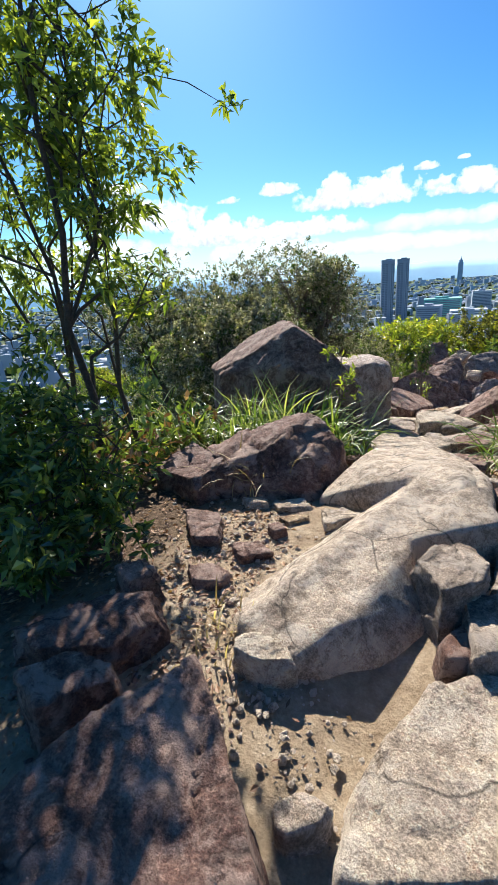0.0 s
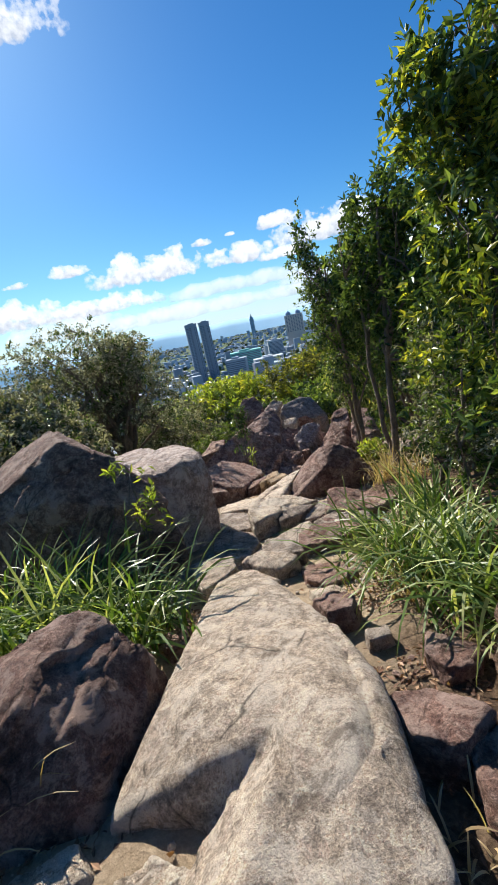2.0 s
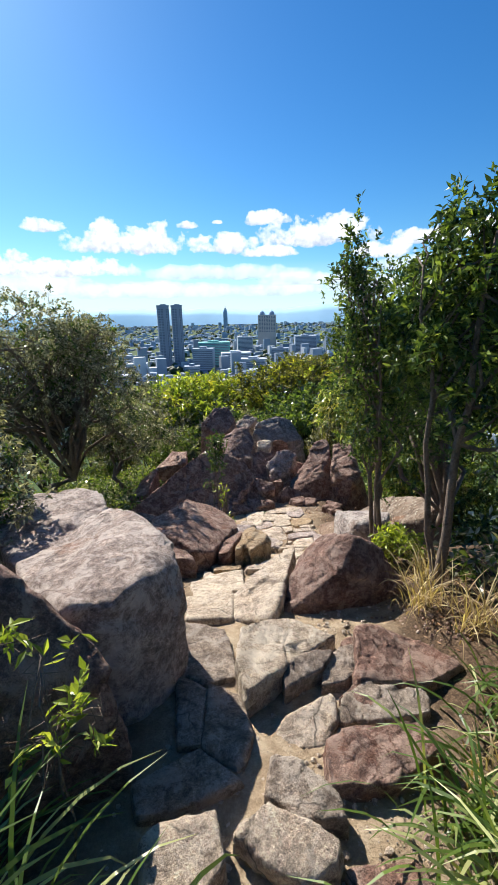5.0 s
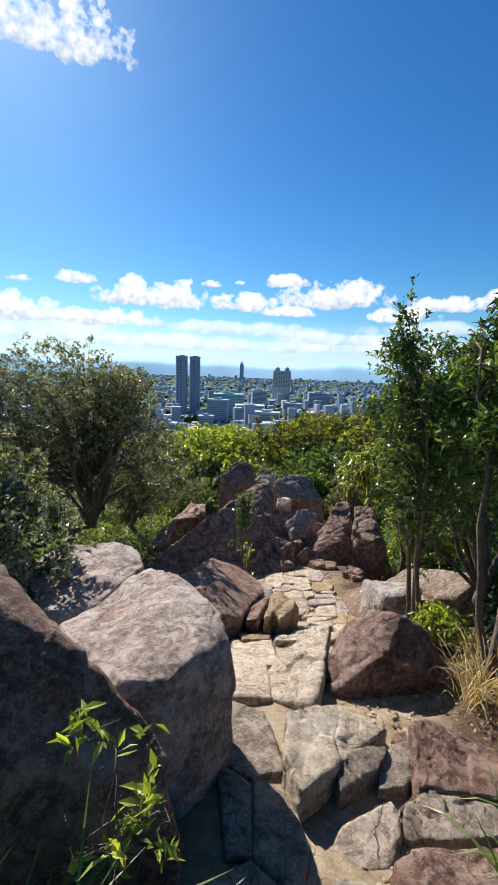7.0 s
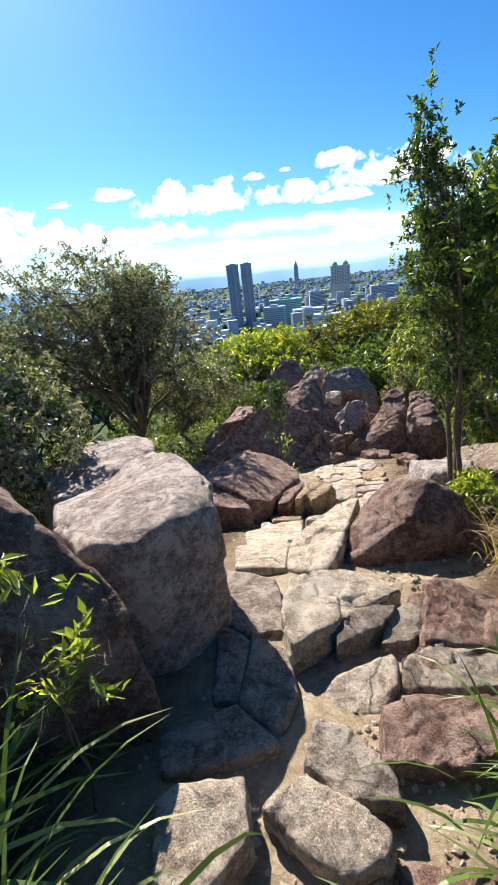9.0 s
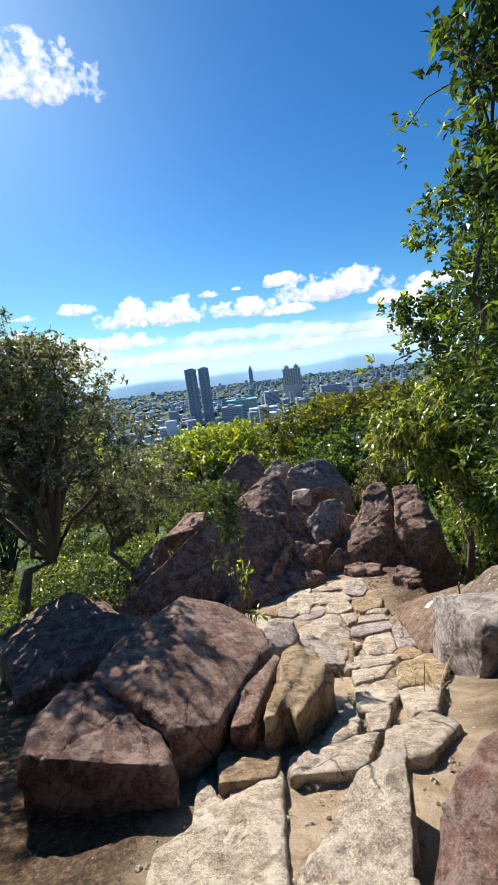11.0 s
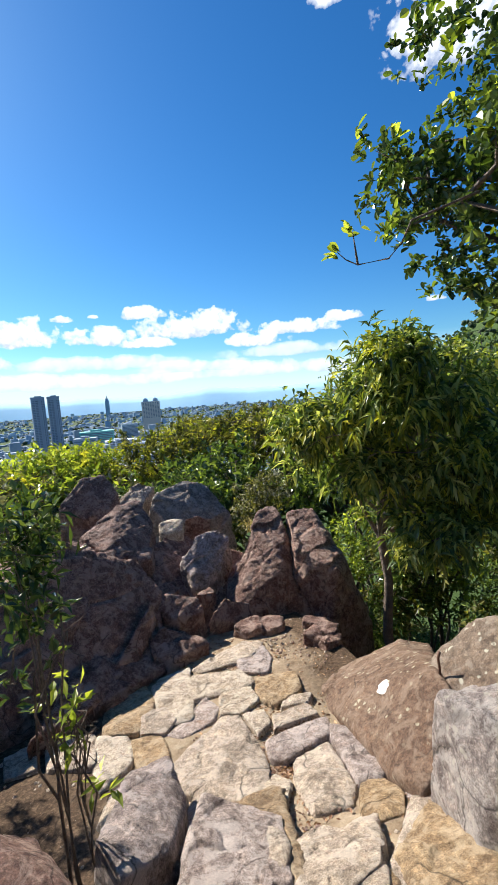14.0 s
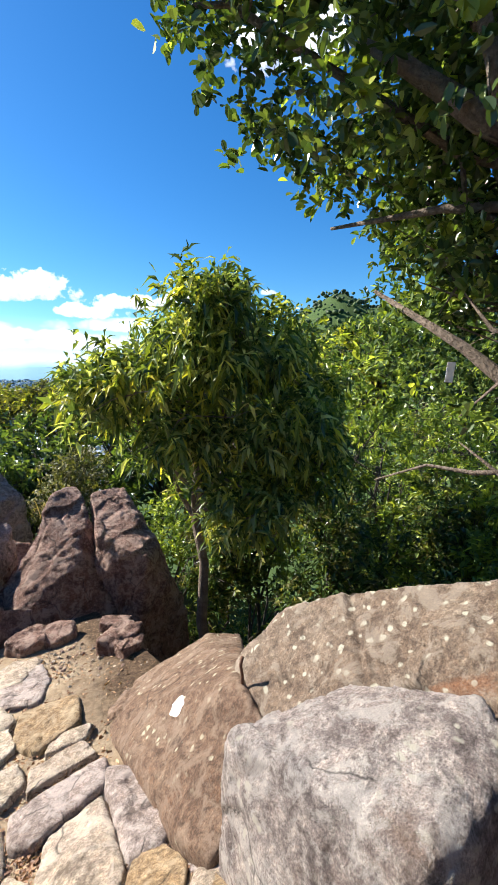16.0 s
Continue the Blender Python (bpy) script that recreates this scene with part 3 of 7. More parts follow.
def cloud_material(name, density, edge, grain):
    m, nt, bsdf = nodes_of(name)
    nt.nodes.remove(bsdf)
    tc, info = nt.nodes.new("ShaderNodeTexCoord"), nt.nodes.new("ShaderNodeObjectInfo")
    sep = nt.nodes.new("ShaderNodeSeparateXYZ")
    nt.links.new(tc.outputs["Generated"], sep.inputs[0])

    def calc(op, a, b=None, c=None):
        n = nt.nodes.new("ShaderNodeMath")
        n.operation = op
        for s, v in zip(n.inputs, (a, b, c)):
            if v is None:
                continue
            if hasattr(v, "is_output"):
                nt.links.new(v, s)
            else:
                s.default_value = v
        return n.outputs[0]

    u = calc("MULTIPLY_ADD", sep.outputs[0], 2.0, -1.0)
    v = calc("MULTIPLY_ADD", sep.outputs[1], 2.0, -0.75)
    low = calc("MULTIPLY", calc("MINIMUM", v, 0.0), 2.6)
    high = calc("MAXIMUM", v, 0.0)
    body = calc("SUBTRACT", 1.0, calc("ADD", calc("POWER", calc("ABSOLUTE", u), 2.0), calc("ADD", calc("MULTIPLY", low, low), calc("MULTIPLY", high, high))))
    off = nt.nodes.new("ShaderNodeVectorMath")
    nt.links.new(tc.outputs["Object"], off.inputs[0])
    nt.links.new(calc("MULTIPLY", info.outputs["Random"], 9000.0), off.inputs[1])
    big = noise_tex(nt, off.outputs[0], grain * 0.7, 7, 0.5, 0.15)
    puff = noise_tex(nt, off.outputs[0], grain * 2.4, 6, 0.5, 0.0)
    val = calc("ADD", calc("MULTIPLY", body, 0.75), calc("ADD", calc("MULTIPLY_ADD", big, 2.6, -1.3), calc("MULTIPLY_ADD", puff, 0.9, -0.45)))
    # nothing at the rim of the sheet
    rim = calc("MULTIPLY", calc("SUBTRACT", 1.0, calc("POWER", calc("ABSOLUTE", u), 6.0)), calc("SUBTRACT", 1.0, calc("POWER", calc("ABSOLUTE", calc("MULTIPLY_ADD", sep.outputs[1], 2.0, -1.0)), 6.0)))
    cover = calc("MULTIPLY", ramp(nt, calc("MULTIPLY", val, rim), [(edge, (0, 0, 0)), (edge + 0.13, (0.45, 0.45, 0.45)), (edge + 0.5, (1, 1, 1))]), density)
    # lit tops and grey undersides are painted into the glowing sheet
    shade = calc("ADD", calc("MULTIPLY", v, 0.5), calc("MULTIPLY", puff, 0.9))
    col = ramp(nt, shade, [(0.22, (0.52, 0.58, 0.69)), (0.5, (0.80, 0.84, 0.90)), (0.8, (0.97, 0.98, 1))])
    em, tr, mix = nt.nodes.new("ShaderNodeEmission"), nt.nodes.new("ShaderNodeBsdfTransparent"), nt.nodes.new("ShaderNodeMixShader")
    nt.links.new(col, em.inputs["Color"])
    em.inputs["Strength"].default_value = 0.72
    nt.links.new(cover, mix.inputs[0])
    nt.links.new(tr.outputs[0], mix.inputs[1])
    nt.links.new(em.outputs[0], mix.inputs[2])
    nt.links.new(mix.outputs[0], nt.nodes["Material Output"].inputs[0])
    return m


CLOUD = cloud_material("cumulus", 0.98, 0.12, 0.0075)
VEIL = cloud_material("thin_cloud", 0.6, 0.10, 0.0035)


def cloud(az, el, wide, high, material, label):
    d = 4300
    wide, high = wide * 1.18, high * 1.15
    w, h = d * math.tan(radians(wide / 2)), d * math.tan(radians(high / 2))
    ob = new("cloud", mesh_from("cloud", [(-w, -h, 0), (w, -h, 0), (w, h, 0), (-w, h, 0)], [(0, 1, 2, 3)], material, False))
    p = direction(az, el) * d + Vector((0, 0, 2))
    ob.matrix_world = look(p, p * 2)
    ob.visible_shadow = False
    tagged(ob, label, "cloud", "clouds over the city", "structure")


for az, el, wide, high in ((-26.4, 8.8, 3.5, 1.2), (-20.1, 9.5, 5, 1.9), (-28, 5.6, 12, 4.2), (-10.8, 8.3, 15, 4.6), (-18.5, 5.2, 16, 3.0), (-4.1, 9.9, 2.6, 1.2), (-0.6, 10.2, 1.3, 0.7), (-0.3, 7.8, 9, 3.0), (5.3, 10.5, 6, 2.1), (11.8, 9.0, 15, 4.6), (5.7, 6.9, 7, 1.7), (19.5, 6.6, 9, 2.6), (24, 7.7, 12, 2.3), (30.5, 8.6, 6, 1.8), (41.7, 9.3, 2.2, 1.0), (-36, 7.5, 14, 5.0), (-38, 10.5, 5, 1.8)):
    cloud(az, el, wide, high, CLOUD, "white fair-weather cumulus cloud low over the city")
for az, el, wide, high in ((-21.3, 31.5, 13, 6.8), (30.5, 39.5, 4, 6.5), (44.5, 35, 14, 12)):
    cloud(az, el, wide, high, CLOUD, "ragged white cloud high in the blue sky")
for az, el, wide, high in ((0, 4.6, 20, 2.4), (11, 3.7, 14, 2.2), (-22, 3.2, 26, 3.2), (24, 5.0, 18, 2.2), (-6, 2.6, 34, 2.6), (22, 2.8, 34, 2.6), (-45, 4.0, 26, 4)):
    cloud(az, el, wide, high, VEIL, "thin band of pale cloud near the horizon")


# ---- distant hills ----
# air haze is put into the hills as blue colour plus a faint glow
HAZE_HILL = plain_material("hazed_distant_hill", (0.22, 0.36, 0.48), 1.0, 0.1, 0.004)
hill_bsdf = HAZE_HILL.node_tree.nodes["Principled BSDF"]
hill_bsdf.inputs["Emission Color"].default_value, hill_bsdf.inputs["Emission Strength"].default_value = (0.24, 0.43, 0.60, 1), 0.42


def horizon_haze():
    """An added glowing ring that paints pale haze above the horizon, behind the hills."""
    m, nt, bsdf = nodes_of("horizon_haze_glow")
    nt.nodes.remove(bsdf)
    tc, sep = nt.nodes.new("ShaderNodeTexCoord"), nt.nodes.new("ShaderNodeSeparateXYZ")
    nt.links.new(tc.outputs["Generated"], sep.inputs[0])
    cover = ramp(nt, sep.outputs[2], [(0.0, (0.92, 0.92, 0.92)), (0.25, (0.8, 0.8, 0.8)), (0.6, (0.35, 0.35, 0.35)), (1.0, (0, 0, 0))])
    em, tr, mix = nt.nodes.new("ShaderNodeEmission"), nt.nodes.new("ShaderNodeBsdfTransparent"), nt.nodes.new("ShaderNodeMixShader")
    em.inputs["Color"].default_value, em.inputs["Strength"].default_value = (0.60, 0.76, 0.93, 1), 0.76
    nt.links.new(cover, mix.inputs[0])
    nt.links.new(tr.outputs[0], mix.inputs[1])
    nt.links.new(em.outputs[0], mix.inputs[2])
    nt.links.new(mix.outputs[0], nt.nodes["Material Output"].inputs[0])
    n, d = 96, 4750.0
    verts = [(math.sin(2 * math.pi * k / n) * d, math.cos(2 * math.pi * k / n) * d, z) for z in (-110, 480) for k in range(n)]
    faces = [(k, (k + 1) % n, n + (k + 1) % n, n + k) for k in range(n)]
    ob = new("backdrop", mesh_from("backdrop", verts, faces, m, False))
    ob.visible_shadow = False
    tagged(ob, "added glowing ring painted as pale haze low above the horizon", "sky", kind="structure")


horizon_haze()
FAR_GREEN = leaf_material("far_forest", (0.012, 0.03, 0.008), (0.03, 0.06, 0.016), (0.07, 0.10, 0.03), 0.7, 0.1)


def far_ridge(dist, az0, az1, low, tops, seed, label):
    """A ridge line seen across the plain. tops: (az, elevation in degrees)."""
    n = 160
    az = np.linspace(az0, az1, n)
    el = np.interp(az, [a for a, _ in tops], [e for _, e in tops])
    el = el + np.array([noise.fractal(Vector((a * 0.5, seed, 0)), 1.0, 2.0, 5) for a in az]) * 0.10
    verts = []
    for k, (back, share) in enumerate(((0.0, 0.0), (0.03, 0.6), (0.06, 1.0), (0.09, 0.3))):
        for a, e in zip(az, el):
            d = dist * (1 + back)
            z0, z1 = -117, dist * 1.06 * math.tan(radians(e)) + 2
            verts.append((math.sin(radians(a)) * d, math.cos(radians(a)) * d, z0 + (z1 - z0) * share))
    faces = [(k * n + i, k * n + i + 1, (k + 1) * n + i + 1, (k + 1) * n + i) for k in range(3) for i in range(n - 1)]
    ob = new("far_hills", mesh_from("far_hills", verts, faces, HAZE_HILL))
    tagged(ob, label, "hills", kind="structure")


far_ridge(4250, -70, 60, 0, [(-70, 0.9), (-45, 1.2), (-30, 0.8), (-21, -0.1), (-14, 0.6), (-9, 0.4), (-2, 0.35), (3, 0.1), (8, 0.2), (13, 0.85), (18, 0.4), (25, 0.5), (35, 0.9), (60, 1.0)], 3.0, "hazy blue hills on the horizon")


def green_hill():
    """The wooded hill beyond the valley."""
    rng = np.random.default_rng(11)
    n, m = 60, 30
    spine = [(40, 420, 1.5), (46, 410, 6.4), (50, 400, 8.9), (54, 390, 6.6), (60, 370, 8.0), (70, 350, 11.0), (82, 340, 13.0), (100, 330, 12.0), (120, 330, 6.0)]
    az = np.linspace(38, 122, n)
    d = np.interp(az, [s[0] for s in spine], [s[1] for s in spine])
    el = np.interp(az, [s[0] for s in spine], [s[2] for s in spine])
    verts = []
    for j in range(m):
        f = j / (m - 1)
        up = smooth(0, 0.72, f) - 0.4 * smooth(0.8, 1.0, f)
        for i in range(n):
            dist = d[i] * (0.55 + 0.6 * f)
            top = d[i] * 1.0 * math.tan(radians(el[i])) + 2
            p = (math.sin(radians(az[i])) * dist, math.cos(radians(az[i])) * dist, -80 + (top + 80) * up)
            verts.append(p)
    faces = [(j * n + i, j * n + i + 1, (j + 1) * n + i + 1, (j + 1) * n + i) for j in range(m - 1) for i in range(n - 1)]
    hill = new("hill", mesh_from("hill", verts, faces, EARTH))
    tagged(hill, "steep green hillside across the valley", "hill", kind="structure")
    v = np.array(verts)
    ids = rng.integers(0, len(v), 9000)
    at = v[ids] + rng.normal(size=(9000, 3)) * (5, 5, 1.0)
    pts, tris = tree_clumps(rng, at, rng.uniform(1.0, 2.3, 9000))
    woods = new("far_woods", mesh_np("far_woods", pts, tris, FAR_GREEN))
    tagged(woods, "dense dark green forest covering the far hillside", "forest", kind="stuff")


def tree_clumps(rng, at, size):
    """Rough many-faced tree crowns, far off."""
    bm = bmesh.new()
    bmesh.ops.create_icosphere(bm, subdivisions=1, radius=1)
    bv = np.array([v.co for v in bm.verts])
    bf = np.array([[v.index for v in f.verts] for f in bm.faces])
    bm.free()
    n, k = len(at), len(bv)
    wob = 1 + rng.normal(size=(n, k, 1)) * 0.22
    pts = at[:, None] + bv[None] * wob * size[:, None, None] * np.array([1, 1, 0.85])
    tris = bf[None] + (np.arange(n) * k)[:, None, None]
    return pts.reshape(-1, 3), tris.reshape(-1, 3)


green_hill()


# ---- the city on the plain ----
PLAIN = -116.0
# most city colours here are blued, with some distance haze mixed in
WALLS = [plain_material("hazed_pale_concrete", (0.40, 0.45, 0.52), 0.8, 0.1, 0.02), plain_material("hazed_grey_concrete", (0.26, 0.32, 0.40), 0.8, 0.1, 0.02), plain_material("hazed_white_wall", (0.52, 0.57, 0.63), 0.8, 0.08, 0.02), plain_material("tan_wall", (0.46, 0.42, 0.40), 0.8, 0.1, 0.02)]
# far walls: the haze of distance is painted into their blue base colour
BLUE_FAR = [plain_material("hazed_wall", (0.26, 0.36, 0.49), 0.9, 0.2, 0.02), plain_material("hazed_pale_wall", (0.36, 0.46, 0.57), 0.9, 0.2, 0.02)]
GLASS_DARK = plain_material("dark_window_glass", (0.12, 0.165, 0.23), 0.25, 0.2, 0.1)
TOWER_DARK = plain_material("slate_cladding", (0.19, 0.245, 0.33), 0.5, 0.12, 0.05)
TEAL = plain_material("teal_roof", (0.13, 0.42, 0.40), 0.6, 0.1, 0.05)


def box(x0, x1, y0, y1, z0, z1):
    v = [(x, y, z) for z in (z0, z1) for y in (y0, y1) for x in (x0, x1)]
    return v, [(0, 2, 3, 1), (4, 5, 7, 6), (0, 1, 5, 4), (1, 3, 7, 5), (3, 2, 6, 7), (2, 0, 4, 6)]


def boxes(specs):
    verts, faces = [], []
    for s in specs:
        v, f = box(*s)
        n = len(verts)
        verts += v
        faces += [tuple(n + i for i in q) for q in f]
    return verts, faces


def at_plain(az, dist):
    return (math.sin(radians(az)) * dist, math.cos(radians(az)) * dist, PLAIN)


def building(az, dist, wide, deep, high, wall, label, storey=3.6, name="apartment_building", turn=0.0, glass=GLASS_DARK, bands=True):
    """A block with its roof parapet, plant room and a row of windows to every storey."""
    ob = thing(name, at_plain(az, dist), label, "building")
    ob.rotation_euler = (0, 0, radians(turn - az))
    part("wall", mesh_from("wall", *boxes([(-wide / 2, wide / 2, -deep / 2, deep / 2, 0, high)]), wall, False), ob)
    part("roof", mesh_from("roof", *boxes([(-wide / 2 - 0.3, wide / 2 + 0.3, -deep / 2 - 0.3, deep / 2 + 0.3, high, high + 1.0), (-wide * 0.2, wide * 0.15, -deep * 0.2, deep * 0.2, high + 1.0, high + 4.5)]), wall, False), ob)
    rows, cols = int(high / storey), max(2, int(wide / 5.0))
    pane = mesh_from("window", *boxes([(-1.5, 1.5, -0.25, 0.25, 0, storey * 0.52)]), glass, False)
    strip = mesh_from("window", *boxes([(-wide * 0.46, wide * 0.46, -0.25, 0.25, 0, storey * 0.5)]), glass, False)
    for r in range(rows):
        z = r * storey + storey * 0.3
        if z < high - 60:
            continue
        for c in range(cols if bands is False else 1):
            w = part("window", pane if bands is False else strip, ob)
            w.location = (0 if bands else (c + 0.5) * wide / cols - wide / 2, -deep / 2 - 0.02, z)
    return ob


def twin_tower(az, width_deg, top_el):
    """One of the pair of dark slabs: two ranks of windows between pale piers."""
    dist = 1000.0
    high = dist * math.tan(radians(top_el)) + 2 - PLAIN
    w = 2 * dist * math.tan(radians(width_deg / 2))
    ob = thing("tower", at_plain(az, dist), "dark slate high-rise tower with pale vertical piers", "tower", "twin towers")
    ob.rotation_euler = (0, 0, radians(-az + 4))
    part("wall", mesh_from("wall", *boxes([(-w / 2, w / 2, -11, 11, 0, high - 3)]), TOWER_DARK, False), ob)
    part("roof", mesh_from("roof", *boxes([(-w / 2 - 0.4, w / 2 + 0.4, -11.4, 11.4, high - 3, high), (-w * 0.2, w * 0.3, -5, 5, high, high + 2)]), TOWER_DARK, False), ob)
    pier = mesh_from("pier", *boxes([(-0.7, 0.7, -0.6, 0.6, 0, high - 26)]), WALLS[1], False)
    for x in (0.22, 0.36, 0.47):
        p = part("pier", pier, ob, "pale vertical pier")
        p.location = (w * x, -11.3, 0)
    pane = mesh_from("window", *boxes([(-w * 0.09, w * 0.09, -0.2, 0.2, 0, 2.0)]), GLASS_DARK, False)
    for r in range(34):
        for x in (-0.34, -0.1, 0.28, 0.42):
            p = part("window", pane, ob)
            p.location = (w * x, -11.05, high - 10 - r * 3.4)
            p.scale = (1 if x < 0.2 else 0.5, 1, 1)


twin_tower(-7.85, 1.45, 0.92)
twin_tower(-6.15, 1.30, 0.90)


def domed_block():
    dist = 1450.0
    ob = thing("office_building", at_plain(5.3, dist), "grey-brown office block with two small domes on its roof", "building")
    ob.rotation_euler = (0, 0, radians(-5))
    w, high = 58, 2 - PLAIN - dist * math.tan(radians(0.5))
    part("wall", mesh_from("wall", *boxes([(-w / 2, w / 2, -16, 16, 0, high)]), WALLS[3], False), ob)
    for x in (-w * 0.27, w * 0.27):
        bm = bmesh.new()
        bmesh.ops.create_uvsphere(bm, u_segments=14, v_segments=8, radius=8.5)
        bmesh.ops.translate(bm, vec=(0, 0, 3), verts=bm.verts)
        bmesh.ops.create_cone(bm, segments=8, radius1=1.2, radius2=0.1, depth=7, cap_ends=True, matrix=Matrix.Translation((0, 0, 14)))
        me = bpy.data.meshes.new("dome")
        bm.to_mesh(me)
        bm.free()
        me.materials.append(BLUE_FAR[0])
        part("dome", me, ob).location = (x, 0, high)
    pane = mesh_from("window", *boxes([(-2.2, 2.2, -0.2, 0.2, 0, 2.2)]), GLASS_DARK, False)
    for r in range(12):
        for c in range(7):
            part("window", pane, ob).location = ((c - 3) * 7.6, -16.1, high - 6 - r * 4.2)


domed_block()


def pagoda_tower():
    dist = 3300.0
    ob = thing("skyscraper", at_plain(0.0, dist), "far slender skyscraper with a tapering top", "tower")
    top = dist * math.tan(radians(0.52)) + 2 - PLAIN
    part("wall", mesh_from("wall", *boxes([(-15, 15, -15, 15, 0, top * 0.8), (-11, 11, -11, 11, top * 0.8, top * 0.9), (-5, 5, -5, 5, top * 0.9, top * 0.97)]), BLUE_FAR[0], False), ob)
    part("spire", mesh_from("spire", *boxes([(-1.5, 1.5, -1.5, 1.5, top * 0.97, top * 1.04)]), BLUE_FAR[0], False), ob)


pagoda_tower()

# blocks near enough to be told apart: az, distance, width, depth, height, wall
for k, (az, dist, wide, deep, high, wall) in enumerate((
        (-9.6, 620, 26, 18, 42, 0), (-4.6, 700, 24, 18, 44, 1), (-3.0, 860, 40, 26, 62, 1), (-1.5, 560, 20, 16, 34, 3), (0.6, 580, 22, 16, 38, 3), (1.2, 900, 60, 30, 46, 2), (3.5, 820, 50, 26, 40, 0), (5.6, 700, 64, 24, 34, 0), (8.2, 820, 44, 24, 44, 2), (10.2, 1250, 60, 30, 60, 1),
        (11.5, 760, 34, 20, 36, 0), (13.3, 700, 22, 18, 44, 2), (15.5, 820, 30, 20, 40, 1), (17.5, 700, 32, 20, 36, 0), (19.5, 900, 40, 24, 44, 2), (-11.5, 800, 34, 22, 40, 2), (-14, 700, 30, 20, 32, 0), (-17, 820, 36, 20, 34, 1), (2.4, 1300, 44, 26, 58, 0), (7.0, 1050, 40, 26, 40, 1), (-21, 760, 36, 22, 30, 2), (-25, 900, 40, 22, 36, 0), (-30, 760, 40, 24, 30, 1), (22, 760, 40, 22, 34, 1))):
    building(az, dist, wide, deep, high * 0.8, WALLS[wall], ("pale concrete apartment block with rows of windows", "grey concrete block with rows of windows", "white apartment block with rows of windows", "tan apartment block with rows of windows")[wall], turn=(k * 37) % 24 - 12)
building(-1.6, 1000, 70, 36, 52, TEAL, "long low hall with a teal green roof", name="office_building")


def far_city():
    """The thousands of low blocks that cover the plain to the hills."""
    rng = np.random.default_rng(5)
    n = 5600
    dist = 420 + 3700 * rng.uniform(0, 1, n) ** 1.15
    az = rng.uniform(-62, 48, n)
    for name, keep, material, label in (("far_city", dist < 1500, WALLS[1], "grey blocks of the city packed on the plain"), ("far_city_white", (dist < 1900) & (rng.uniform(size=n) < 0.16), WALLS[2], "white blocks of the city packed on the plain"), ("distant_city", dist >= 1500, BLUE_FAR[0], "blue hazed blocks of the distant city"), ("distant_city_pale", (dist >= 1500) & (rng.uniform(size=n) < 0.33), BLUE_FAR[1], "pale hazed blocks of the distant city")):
        specs, verts, faces = [], [], []
        for k in np.flatnonzero(keep):
            a = radians(az[k] + rng.normal() * 1.2)
            x, y = math.sin(a) * dist[k], math.cos(a) * dist[k]
            w, d = rng.uniform(3, 9) * (1 + dist[k] / 4000), rng.uniform(6, 16)
            h = rng.uniform(4, 12) + (rng.uniform(0, 1) ** 14) * 40
            h *= 1.0 if dist[k] < 1500 else 0.6
            c, s = math.cos(0.3), math.sin(0.3)
            v, f = box(-w, w, -d / 2, d / 2, PLAIN, PLAIN + h)
            m = len(verts)
            verts += [(x + p * c - q * s, y + p * s + q * c, r) for p, q, r in v]
            faces += [tuple(m + i for i in g) for g in f]
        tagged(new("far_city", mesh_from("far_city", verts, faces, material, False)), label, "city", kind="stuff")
    green = rng.integers(0, n, 5200)
    at = np.column_stack([np.sin(np.radians(az[green] + 2)) * dist[green], np.cos(np.radians(az[green] + 2)) * dist[green], np.full(5200, PLAIN + 4.0)])
    pts, tris = tree_clumps(rng, at, rng.uniform(4, 10, 5200))
    tagged(new("city_trees", mesh_np("city_trees", pts, tris, FAR_GREEN)), "dark trees along the streets of the city", "trees", kind="stuff")


far_city()

